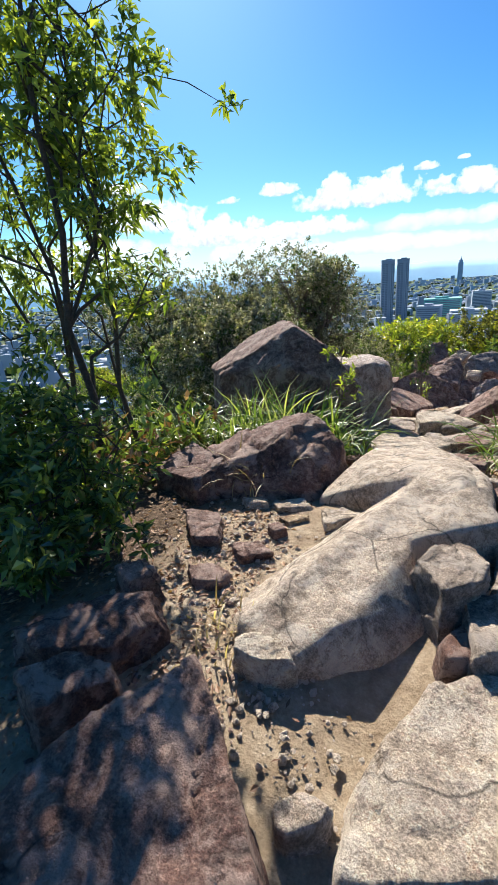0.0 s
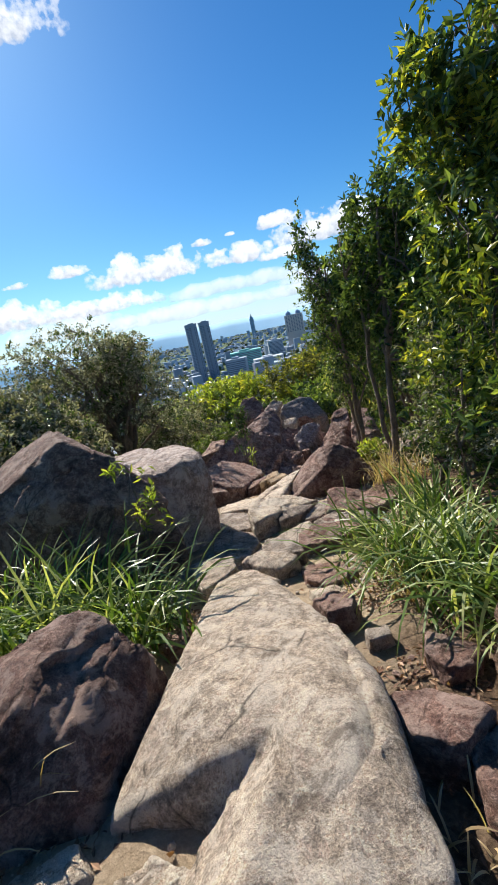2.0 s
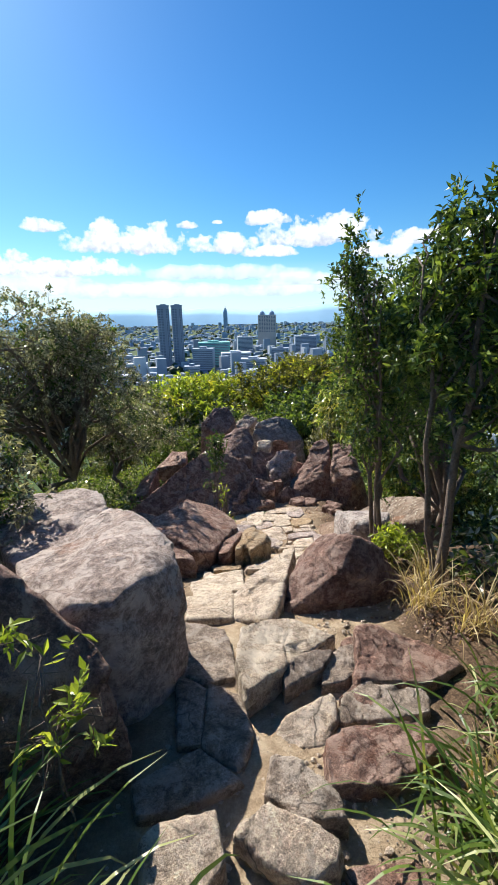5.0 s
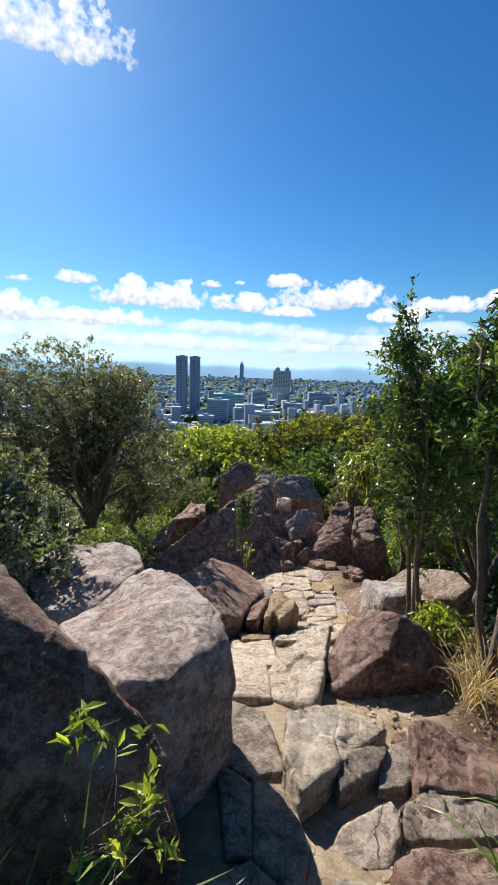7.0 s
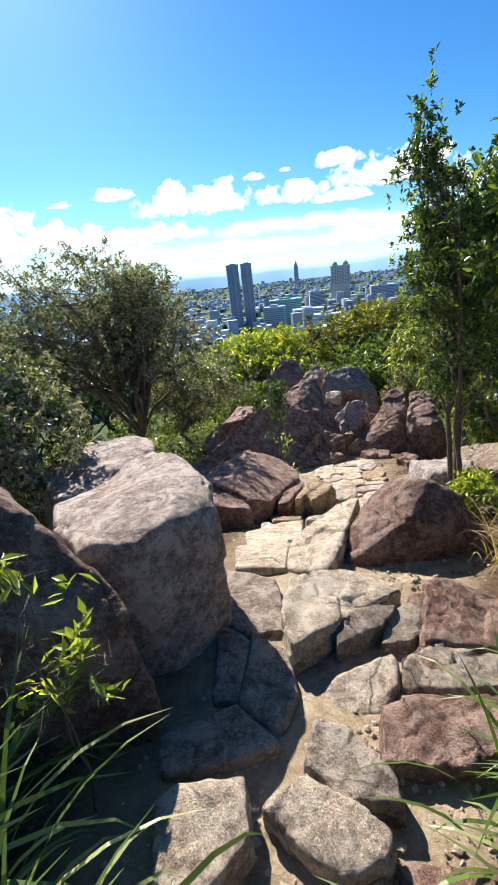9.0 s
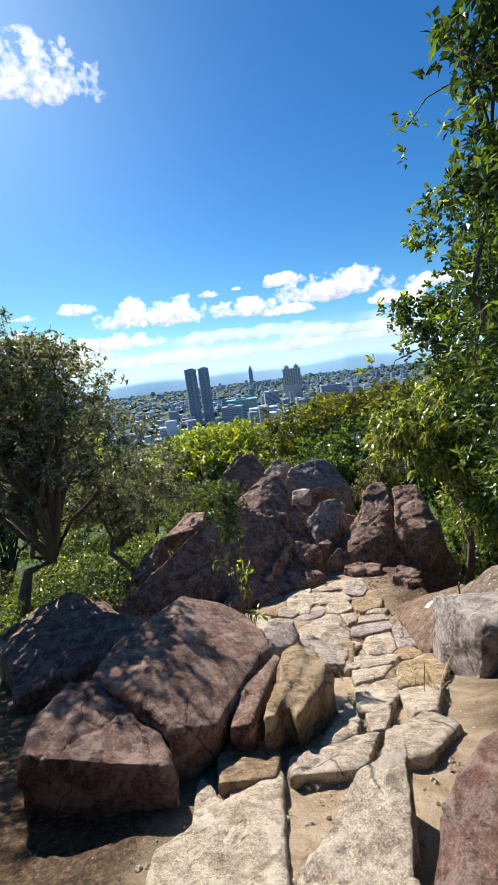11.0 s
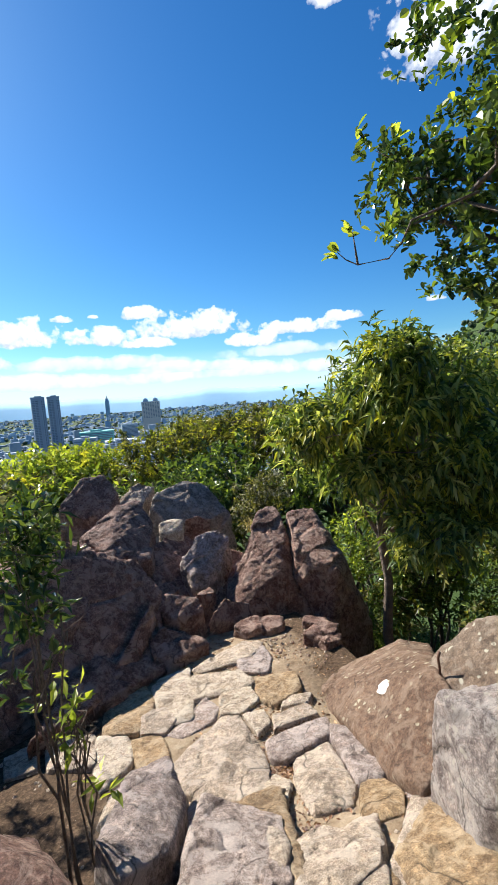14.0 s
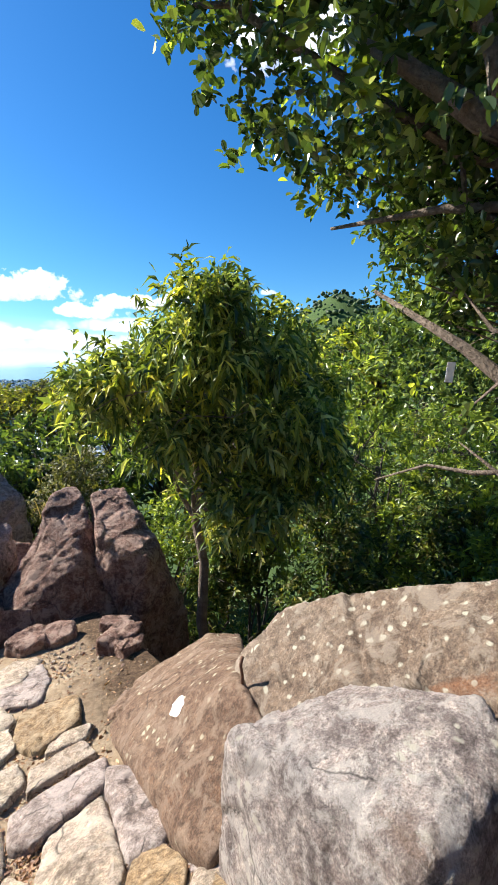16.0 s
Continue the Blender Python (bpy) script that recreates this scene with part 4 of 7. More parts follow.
rock("rock_slab", "long pale sandstone slab with a sharp crest and a stepped upper block", SANDSTONE,
     [(0.0, -2.84, 0.62), (0.035, -1.87, 0.37), (0.20, -2.24, 0.45), (0.337, -2.73, 0.51), (0.35, -3.41, 0.61), (0.04, -3.62, 0.61), (-0.06, -3.70, 0.60), (-0.19, -3.57, 0.59), (-0.08, -3.1, 0.61), (0.18, -3.0, 0.66)],
     flare=0.04, rough=0.42, sink=0.15, soft=0.05, more=(
         [(-0.68, -4.38, 0.49), (-0.40, -4.46, 0.49), (-0.24, -4.25, 0.55), (-0.19, -4.07, 0.56), (-0.12, -3.85, 0.58), (-0.05, -3.70, 0.60), (-0.21, -3.57, 0.58), (-0.38, -3.77, 0.55), (-0.58, -4.13, 0.51), (-0.07, -4.22, 0.36), (0.09, -4.0, 0.36), (-0.26, -4.38, 0.37)],
         [(-0.17, -3.55, 0.595), (-0.06, -2.98, 0.60), (-0.36, -3.80, 0.555), (-0.58, -4.16, 0.515), (-0.58, -3.62, 0.40), (-0.36, -3.12, 0.42), (-0.80, -4.16, 0.40), (-0.70, -4.38, 0.47)],
         [(-0.71, -4.36, 0.515), (-0.60, -4.13, 0.535), (-0.45, -3.87, 0.572), (-0.27, -3.52, 0.612), (-0.10, -3.10, 0.635), (-0.03, -3.12, 0.63), (-0.20, -3.57, 0.605), (-0.38, -3.90, 0.57), (-0.52, -4.17, 0.54), (-0.64, -4.40, 0.51)],
         [(-0.34, -1.46, 0.31), (-0.19, -1.48, 0.32), (0.035, -1.87, 0.37), (0.0, -2.2, 0.47), (0.0, -2.84, 0.60), (-0.06, -2.95, 0.57), (-0.30, -2.96, 0.54), (-0.56, -2.62, 0.49), (-0.50, -2.0, 0.40), (-0.45, -1.6, 0.33), (-0.28, -3.04, 0.42), (-0.72, -3.03, 0.40)]))
rock("boulder", "brown boulder with a rounded top beside the grass", BROWN, [(-1.42, -3.14, 0.60), (-1.20, -2.40, 0.76), (-0.98, -2.25, 0.77), (-0.68, -2.33, 0.62), (-0.62, -2.60, 0.42), (-0.99, -2.82, 0.72), (-0.78, -2.97, 0.45), (-1.75, -2.70, 0.55)], flare=0.08, rough=1.1, sink=0.15, soft=0.05)
rock("boulder", "low grey-brown slab lying at the foot of the shrub", BROWN, [(-2.00, -3.10, 0.50), (-1.50, -3.30, 0.55), (-1.40, -3.00, 0.62), (-1.90, -2.70, 0.60)], flare=0.1, rough=1, sink=0.15, soft=0.05)
rock("boulder", "dark angular boulder beside the pale slab", GREY, [(-0.02, -3.88, 0.64), (0.08, -3.74, 0.65), (0.22, -3.70, 0.66), (0.27, -3.84, 0.67), (0.24, -3.98, 0.66), (0.10, -4.08, 0.65)], flare=0.06, rough=1.0, sink=0.15, soft=0.05)
rock("boulder", "grey boulder with a rough broken face", GREY, [(0.17, -3.97, 0.57), (0.26, -3.95, 0.58), (0.40, -3.96, 0.59), (0.33, -4.22, 0.58), (0.22, -4.28, 0.57), (0.20, -4.13, 0.57)], flare=0.06, rough=1.0, sink=0.15, soft=0.05)
rock("boulder", "small dark angular stone wedged between boulders", BROWN, [(0.10, -4.20, 0.52), (0.17, -4.09, 0.52), (0.23, -4.14, 0.52), (0.21, -4.25, 0.52), (0.12, -4.28, 0.52)], flare=0.04, rough=1.0, sink=0.15, soft=0.05)
rock("rock_slab", "broad flat grey slab with a worn edge", SANDSTONE, [(-0.03, -4.58, 0.47), (0.08, -4.38, 0.49), (0.23, -4.26, 0.51), (0.48, -4.24, 0.53), (0.52, -4.58, 0.53), (0.27, -4.87, 0.50), (-0.10, -5.01, 0.46), (-0.12, -4.80, 0.46)], flare=0.05, rough=0.7, sink=0.15, soft=0.05)
rock("boulder", "large brown rock with a rust-red side in dappled shade", BROWN, [(-0.62, -4.72, 0.72), (-0.66, -4.80, 0.72), (-0.84, -5.16, 0.73), (-0.90, -5.38, 0.73), (-0.66, -5.48, 0.73), (-0.28, -5.36, 0.73), (-0.19, -5.17, 0.73), (-0.40, -4.93, 0.72)], flare=0.05, rough=1.0, sink=0.15, soft=0.05)
rock("stone", "small rounded stone half buried in sand", SANDSTONE, [(-0.28, -4.92, 0.50), (-0.22, -4.86, 0.50), (-0.14, -4.86, 0.50), (-0.15, -4.92, 0.51), (-0.22, -4.98, 0.51), (-0.26, -4.97, 0.51)], flare=0.03, rough=0.6, sink=0.15, soft=0.05)
rock("stone", "small pale angular stone on the sand", SANDSTONE, [(-0.64, -3.21, 0.42), (-0.50, -3.14, 0.41), (-0.35, -3.20, 0.42), (-0.46, -3.32, 0.42), (-0.56, -3.41, 0.43)], flare=0.02, rough=0.8, sink=0.15, soft=0.05)
rock("stone", "flat pale stone lying in the dirt", SANDSTONE, [(-1.01, -3.15, 0.39), (-0.79, -3.06, 0.39), (-0.71, -3.16, 0.39), (-0.90, -3.27, 0.41)], flare=0.02, rough=0.7, sink=0.15, soft=0.05)
rock("stone", "flat pale stone lying in the dirt", SANDSTONE, [(-1.21, -3.19, 0.40), (-1.09, -3.09, 0.38), (-0.99, -3.21, 0.41), (-1.14, -3.26, 0.40)], flare=0.02, rough=0.7, sink=0.15, soft=0.05)
rock("stone", "small rounded brown stone in the dirt", BROWN, [(-0.88, -3.52, 0.44), (-0.83, -3.45, 0.43), (-0.75, -3.52, 0.44), (-0.81, -3.58, 0.44)], flare=0.02, rough=0.7, sink=0.15, soft=0.05)
rock("stone", "yellowish flat stone set in the path", GOLD, [(-0.87, -3.36, 0.40), (-0.76, -3.28, 0.40), (-0.67, -3.33, 0.41), (-0.78, -3.42, 0.41)], flare=0.02, rough=0.7, sink=0.15, soft=0.05)
rock("stone", "square-cut brown stone block in the dirt", BROWN, [(-1.46, -3.53, 0.46), (-1.26, -3.46, 0.45), (-1.17, -3.54, 0.45), (-1.08, -3.77, 0.47), (-1.23, -3.82, 0.47)], flare=0.03, rough=0.8, sink=0.15, soft=0.05)
rock("stone", "flat brown stone in leaf litter", BROWN, [(-1.13, -4.04, 0.45), (-1.01, -3.96, 0.44), (-0.87, -4.00, 0.45), (-0.90, -4.10, 0.45), (-1.03, -4.13, 0.45)], flare=0.03, rough=0.9, sink=0.15, soft=0.05)
rock("stone", "flat brown stone in leaf litter", BROWN, [(-1.00, -3.77, 0.44), (-0.86, -3.68, 0.44), (-0.74, -3.76, 0.43), (-0.89, -3.87, 0.44)], flare=0.03, rough=0.9, sink=0.15, soft=0.05)
rock("stone", "rough pale stone at the end of the slab", SANDSTONE, [(-0.64, -4.44, 0.52), (-0.55, -4.40, 0.52), (-0.42, -4.41, 0.52), (-0.38, -4.47, 0.52), (-0.50, -4.52, 0.52), (-0.61, -4.50, 0.52)], flare=0.04, rough=1, sink=0.15, soft=0.05)
rock("boulder", "shaded dark boulder under the shrub", BROWN, [(-1.51, -4.76, 0.56), (-1.34, -4.52, 0.56), (-1.09, -4.35, 0.56), (-0.96, -4.49, 0.55), (-1.06, -4.69, 0.56), (-1.32, -4.81, 0.56)], flare=0.06, rough=1.0, sink=0.15, soft=0.05)
rock("boulder", "shaded dark boulder under the shrub", BROWN, [(-1.23, -4.95, 0.63), (-1.12, -4.81, 0.62), (-0.95, -4.78, 0.62), (-0.88, -4.84, 0.63), (-1.05, -5.02, 0.63)], flare=0.06, rough=1.0, sink=0.15, soft=0.05)
rock("stone", "shaded low stone under the shrub", BROWN, [(-1.36, -4.30, 0.58), (-1.25, -4.19, 0.58), (-1.13, -4.26, 0.58), (-1.22, -4.39, 0.58)], flare=0.05, rough=1, sink=0.15, soft=0.05)
rock("boulder", "brown rock with yellow lichen on its side", LICHEN, [(0.88, -2.53, 0.59), (1.01, -2.41, 0.59), (1.39, -2.17, 0.58), (1.64, -2.29, 0.54), (1.21, -3.04, 0.51), (0.89, -3.04, 0.54), (0.83, -2.74, 0.58)], flare=0.05, rough=1.0, sink=0.15, soft=0.05)
rock("boulder", "large flat brown rock beside the path", BROWN, [(0.53, -2.99, 0.47), (0.70, -2.93, 0.49), (0.89, -3.13, 0.50), (0.78, -3.53, 0.49), (0.62, -3.51, 0.48), (0.54, -3.25, 0.47)], flare=0.05, rough=1.0, sink=0.15, soft=0.05)
rock("boulder", "flat grey rock with a pale worn top", GREY, [(0.38, -3.37, 0.48), (0.48, -3.42, 0.49), (0.64, -3.60, 0.51), (0.52, -3.82, 0.50), (0.29, -3.76, 0.47)], flare=0.05, rough=0.9, sink=0.15, soft=0.05)
rock("stone", "low brown rock among the leaf litter", BROWN, [(0.33, -2.77, 0.49), (0.52, -2.77, 0.49), (0.68, -2.92, 0.52), (0.52, -3.04, 0.53), (0.37, -2.96, 0.52)], flare=0.04, rough=0.9, sink=0.15, soft=0.05)
rock("stone", "low brown rock at the edge of the grass", BROWN, [(0.14, -1.91, 0.32), (0.31, -1.84, 0.30), (0.40, -1.94, 0.32), (0.36, -2.06, 0.34), (0.22, -2.08, 0.34)], flare=0.05, rough=0.9, sink=0.15, soft=0.05)
rock("stone", "flat shaded stone on the path", BROWN, [(0.13, -1.16, 0.06), (0.44, -1.14, 0.05), (0.52, -1.38, 0.08), (0.30, -1.50, 0.10), (0.14, -1.38, 0.09)], flare=0.04, rough=0.9, sink=0.15, soft=0.05)
rock("stone", "flat pale stone on the path", SANDSTONE, [(0.14, -1.55, 0.12), (0.33, -1.53, 0.12), (0.40, -1.64, 0.13), (0.21, -1.72, 0.15)], flare=0.04, rough=0.9, sink=0.15, soft=0.05)
rock("stone", "small grey stone in the grass", GREY, [(0.38, -2.20, 0.30), (0.50, -2.19, 0.30), (0.51, -2.27, 0.30), (0.38, -2.30, 0.31)], flare=0.04, rough=0.9, sink=0.15, soft=0.05)
rock("stone", "low brown stone beside the slab", BROWN, [(-0.78, -1.92, 0.25), (-0.67, -1.83, 0.24), (-0.58, -1.88, 0.24), (-0.60, -2.06, 0.28), (-0.71, -2.07, 0.28)], flare=0.05, rough=0.9, sink=0.15, soft=0.05)
rock("boulder", "huge dark brown boulder with a rounded back", BROWN, [(-3.00, -0.35, 0.75), (-2.50, -0.05, 1.12), (-2.00, 0.00, 1.34), (-1.72, -0.50, 1.27), (-1.30, -0.47, 1.02), (-0.86, -0.60, 0.56), (-0.82, -0.70, 0.26), (-2.60, -0.90, 0.75), (-1.75, -0.90, 0.85), (-1.05, -0.75, 0.60)], flare=0.05, rough=0.75, sink=0.15, soft=0.12)
rock("boulder", "large boulder with a pale weathered top and dark side", PALETOP, [(-1.42, 1.30, 0.58), (-1.08, 1.00, 0.69), (-0.77, 0.50, 0.69), (-0.66, 0.20, 0.64), (-0.60, 0.10, 0.45), (-0.85, -0.15, 0.77), (-0.96, -0.30, 0.74), (-1.22, -0.35, 0.75), (-1.56, 0.00, 0.66), (-1.83, 0.40, 0.60), (-0.62, 0.05, -0.03), (-0.86, -0.25, 0.02), (-1.14, -0.37, 0.55)], flare=0.0, rough=0.8, sink=0.15, soft=0.1)
rock("boulder", "grooved boulder leaning behind the pale-topped one", PALETOP, [(-2.67, 1.60, 0.32), (-2.64, 2.00, 0.34), (-2.42, 2.20, 0.38), (-1.99, 2.20, 0.42), (-1.66, 2.00, 0.42), (-1.50, 1.60, 0.43), (-1.72, 1.00, 0.42), (-1.96, 0.70, 0.42), (-2.55, 1.30, 0.29)], flare=0.03, rough=0.7, sink=0.15, soft=0.1)
rock("boulder", "massive dark brown boulder with a sloping cracked face in dappled shade", BROWN, [(-0.98, 3.95, -0.57), (-0.66, 3.95, -0.68), (-0.41, 3.80, -0.75), (-0.26, 3.60, -0.79), (-0.21, 3.35, -0.77), (-1.16, 3.70, -0.61), (-1.41, 3.35, -0.59), (-1.43, 2.85, -0.49), (-0.32, 3.25, -0.82), (-0.46, 3.05, -0.75), (-0.52, 2.65, -0.65), (-0.54, 2.45, -0.63), (-0.80, 2.30, -0.50), (-0.99, 2.50, -0.43), (-0.60, 4.40, -1.15), (-1.1, 4.5, -1.1)], flare=0.0, rough=0.6, sink=0.15, soft=0.05)
rock("boulder", "brown boulder with a cracked rounded top", BROWN, [(-1.54, 2.80, -0.50), (-1.07, 2.67, -0.70), (-1.30, 2.85, -0.55), (-1.62, 2.50, -0.47), (-1.21, 2.65, -0.57), (-0.87, 2.40, -0.56), (-1.22, 2.35, -0.47), (-1.54, 2.10, -0.35), (-0.74, 2.10, -0.51)], flare=0.05, rough=1.1, sink=0.15, soft=0.05)
rock("boulder", "dark rib of stone leaning on the boulder", BROWN, [(-0.46, 3.05, -0.79), (-0.20, 3.40, -0.85), (-0.13, 3.30, -0.84), (-0.22, 2.90, -0.74), (-0.34, 2.45, -0.63), (-0.50, 2.50, -0.69)], flare=0.0, rough=0.7, sink=0.15, soft=0.05)
rock("boulder", "honey-coloured ribbed stone with a dark rounded top", GOLD, [(-0.10, 3.40, -0.81), (0.05, 3.40, -0.79), (0.08, 3.20, -0.77), (-0.10, 2.75, -0.67), (-0.20, 2.45, -0.60), (-0.19, 2.95, -0.76), (-0.27, 2.45, -0.61)], flare=0.0, rough=0.8, sink=0.15, soft=0.05,
     more=([(0.10, 3.35, -0.83), (0.21, 3.20, -0.81), (0.26, 3.10, -0.84), (0.10, 2.75, -0.73), (-0.07, 2.45, -0.63), (-0.12, 2.65, -0.68), (0.05, 3.20, -0.80)],))
rock("boulder", "purple-brown ridge of rock beside the paving", PALETOP, [(0.07, 5.30, -1.75), (0.10, 4.90, -1.75), (0.00, 4.50, -1.61), (-0.22, 5.10, -1.66), (-0.40, 4.60, -1.49), (-0.26, 4.30, -1.45)], flare=0.04, rough=0.9, sink=0.15, soft=0.04)
rock("rock_slab", "rough pinkish-grey slab broken at the edge of the paving", PALETOP, [(0.21, 4.85, -1.72), (0.63, 4.60, -1.77), (0.58, 4.35, -1.70), (0.49, 4.10, -1.59), (0.04, 4.50, -1.65), (-0.06, 4.20, -1.50)], flare=0.02, rough=0.8, sink=0.15, soft=0.04)
rock("boulder", "dark brown boulder with a sloping pale face", BROWN, [(0.21, 1.25, -0.22), (0.38, 1.50, -0.11), (0.62, 1.60, -0.01), (0.80, 1.23, 0.25), (1.16, 1.30, -0.01), (1.35, 1.05, -0.35), (0.90, 0.90, -0.29), (0.49, 0.85, -0.36), (0.11, 0.85, -0.37), (0.67, 0.95, 0.06)], flare=0.03, rough=1.0, sink=0.15, soft=0.05)
rock("rock_slab", "pinkish tilted slab between two boulders", SANDSTONE, [(0.16, 1.84, -0.32), (0.42, 1.90, -0.26), (0.19, 1.20, -0.21), (0.02, 0.62, -0.17), (-0.30, 0.76, -0.27), (-0.31, 1.20, -0.34)], flare=0.03, rough=0.7, sink=0.15, soft=0.05)
rock("rock_slab", "pale cracked slab forming a step in the path", SANDSTONE, [(-0.27, 0.29, 0.07), (0.08, 0.47, -0.01), (0.47, 0.33, -0.10), (0.01, 0.04, 0.01), (-0.24, -0.30, 0.07), (-0.30, -0.03, 0.08)], flare=0.02, rough=0.8, sink=0.15, soft=0.05)
rock("stone", "dark flat stone under the edge of the slab", GREY, [(0.01, -0.00, -0.00), (0.25, 0.12, -0.02), (0.40, 0.13, -0.04), (0.28, -0.05, -0.04), (-0.00, -0.21, -0.01)], flare=0.02, rough=0.8, sink=0.15, soft=0.05)
rock("stone", "rounded dark grey stone in the path", GREY, [(0.32, 0.09, -0.07), (0.45, 0.17, -0.06), (0.57, 0.17, -0.06), (0.53, -0.04, -0.08), (0.41, -0.11, -0.09), (0.25, -0.14, -0.09)], flare=0.03, rough=0.8, sink=0.15, soft=0.05)
rock("boulder", "large brown boulder with a light sloping top", BROWN, [(0.58, 0.26, 0.03), (0.74, 0.29, 0.02), (1.06, 0.13, -0.03), (1.20, -0.07, -0.06), (0.91, -0.20, -0.05), (0.62, -0.19, -0.02), (0.46, -0.18, 0.00)], flare=0.05, rough=1, sink=0.15, soft=0.05)
rock("stone", "rounded tan stone in the path", SANDSTONE, [(-0.17, -0.49, -0.12), (-0.01, -0.33, -0.08), (0.31, -0.22, -0.03), (0.30, -0.37, -0.05), (0.20, -0.53, -0.09), (-0.00, -0.56, -0.11)], flare=0.04, rough=0.6, sink=0.15, soft=0.09)
rock("boulder", "dark grey slab with a rough edge", GREY, [(0.36, -0.22, -0.03), (0.53, -0.17, -0.03), (0.91, -0.25, -0.04), (0.85, -0.40, -0.05), (0.53, -0.44, -0.05), (0.30, -0.41, -0.05)], flare=0.03, rough=1, sink=0.15, soft=0.05)
rock("boulder", "reddish brown stone with a flat top", BROWN, [(0.16, -0.58, 0.07), (0.30, -0.54, 0.07), (0.71, -0.55, 0.07), (0.76, -0.69, 0.07), (0.49, -0.85, 0.06), (0.13, -0.85, 0.06)], flare=0.04, rough=0.9, sink=0.15, soft=0.05)
rock("stone", "grey trapezoid stone step", GREY, [(-0.14, -0.69, 0.10), (-0.01, -0.72, 0.10), (0.18, -0.90, 0.10), (0.18, -1.01, 0.10), (-0.03, -1.00, 0.09), (-0.18, -0.87, 0.08)], flare=0.02, rough=0.7, sink=0.15, soft=0.05)
rock("stone", "square-edged pale stone tilted beside the path", SANDSTONE, [(-0.34, -1.05, 0.13), (-0.17, -0.93, 0.15), (0.01, -1.02, 0.15), (0.12, -1.11, 0.14), (0.09, -1.19, 0.13), (-0.07, -1.25, 0.12), (-0.13, -1.21, 0.12)], flare=0.01, rough=0.7, sink=0.15, soft=0.03)
rock("stone", "rounded rectangular pale stone", SANDSTONE, [(-0.72, -1.07, 0.17), (-0.65, -1.01, 0.17), (-0.40, -0.96, 0.16), (-0.36, -1.16, 0.15), (-0.47, -1.29, 0.15), (-0.61, -1.40, 0.15), (-0.66, -1.32, 0.16)], flare=0.02, rough=0.6, sink=0.15, soft=0.06)
rock("stone", "small pale wedge stone under the tilted block", SANDSTONE, [(-0.26, -1.27, 0.17), (-0.20, -1.28, 0.17), (-0.03, -1.43, 0.16), (-0.09, -1.46, 0.15), (-0.18, -1.42, 0.16)], flare=0.02, rough=0.8, sink=0.15, soft=0.05)
rock("flagstone", "shaded grey flagstone in the path", GREY, [(-0.73, 0.11, -0.13), (-0.48, -0.06, -0.11), (-0.50, -0.52, -0.04), (-0.64, -0.51, -0.04)], flare=0.01, rough=0.5, sink=0.15, soft=0.025)
rock("flagstone", "shaded grey flagstone in the path", GREY, [(-0.49, -0.02, -0.10), (-0.26, -0.15, -0.10), (-0.20, -0.45, -0.05), (-0.28, -0.69, -0.02), (-0.51, -0.51, -0.04)], flare=0.01, rough=0.5, sink=0.15, soft=0.025)
rock("flagstone", "smooth shaded flagstone beside the boulder", GREY, [(-0.79, 0.76, -0.24), (-0.37, 0.59, -0.20), (-0.26, 0.02, -0.13), (-0.54, -0.04, -0.11), (-0.68, 0.09, -0.13)], flare=0.01, rough=0.5, sink=0.15, soft=0.025)
rock("flagstone", "low shaded flagstone in the path", GREY, [(-0.85, -0.72, -0.01), (-0.50, -0.49, -0.05), (-0.27, -0.75, -0.00), (-0.55, -0.87, 0.01), (-0.78, -0.90, 0.03)], flare=0.01, rough=0.5, sink=0.15, soft=0.025)
rock("flagstone", "pale flagstone in the path", SANDSTONE, [(-0.80, 1.25, -0.37), (-0.30, 1.38, -0.41), (-0.30, 0.74, -0.23), (-0.72, 0.74, -0.23)], flare=0.01, rough=0.5, sink=0.15, soft=0.025)
rock("flagstone", "pale flagstone in the path", SANDSTONE, [(-0.79, 1.77, -0.56), (-0.17, 2.32, -0.79), (-0.19, 1.35, -0.40), (-0.69, 1.26, -0.38)], flare=0.01, rough=0.5, sink=0.15, soft=0.025)
rock("flagstone", "uneven tan flagstone set in dry earth", SANDSTONE, [(0.49, 7.06, -2.37), (1.26, 7.50, -2.46), (1.46, 7.25, -2.40), (1.19, 6.92, -2.35), (0.58, 6.91, -2.36)], flare=0.03, rough=0.6, sink=0.15, soft=0.02)
rock("flagstone", "uneven tan flagstone set in dry earth", PALETOP, [(1.00, 6.97, -2.35), (1.42, 7.20, -2.38), (1.41, 6.85, -2.35), (1.25, 6.52, -2.28), (0.97, 6.66, -2.30)], flare=0.03, rough=0.6, sink=0.15, soft=0.02)
rock("flagstone", "uneven tan flagstone set in dry earth", SANDSTONE, [(0.10, 6.98, -2.34), (0.35, 7.08, -2.36), (0.48, 6.70, -2.29), (0.34, 6.41, -2.26), (0.13, 6.43, -2.26), (0.04, 6.68, -2.29)], flare=0.03, rough=0.6, sink=0.15, soft=0.02)
rock("flagstone", "uneven tan flagstone set in dry earth", GOLD, [(-0.38, 7.03, -2.38), (-0.03, 7.03, -2.38), (0.07, 6.60, -2.30), (-0.02, 6.36, -2.28), (-0.12, 6.14, -2.23), (-0.44, 6.25, -2.25), (-0.46, 6.65, -2.33)], flare=0.03, rough=0.6, sink=0.15, soft=0.02)
rock("flagstone", "uneven tan flagstone set in dry earth", SANDSTONE, [(-0.10, 6.38, -2.25), (0.16, 6.47, -2.29), (0.23, 6.19, -2.23), (0.09, 6.02, -2.21), (-0.13, 6.10, -2.21)], flare=0.03, rough=0.6, sink=0.15, soft=0.02)
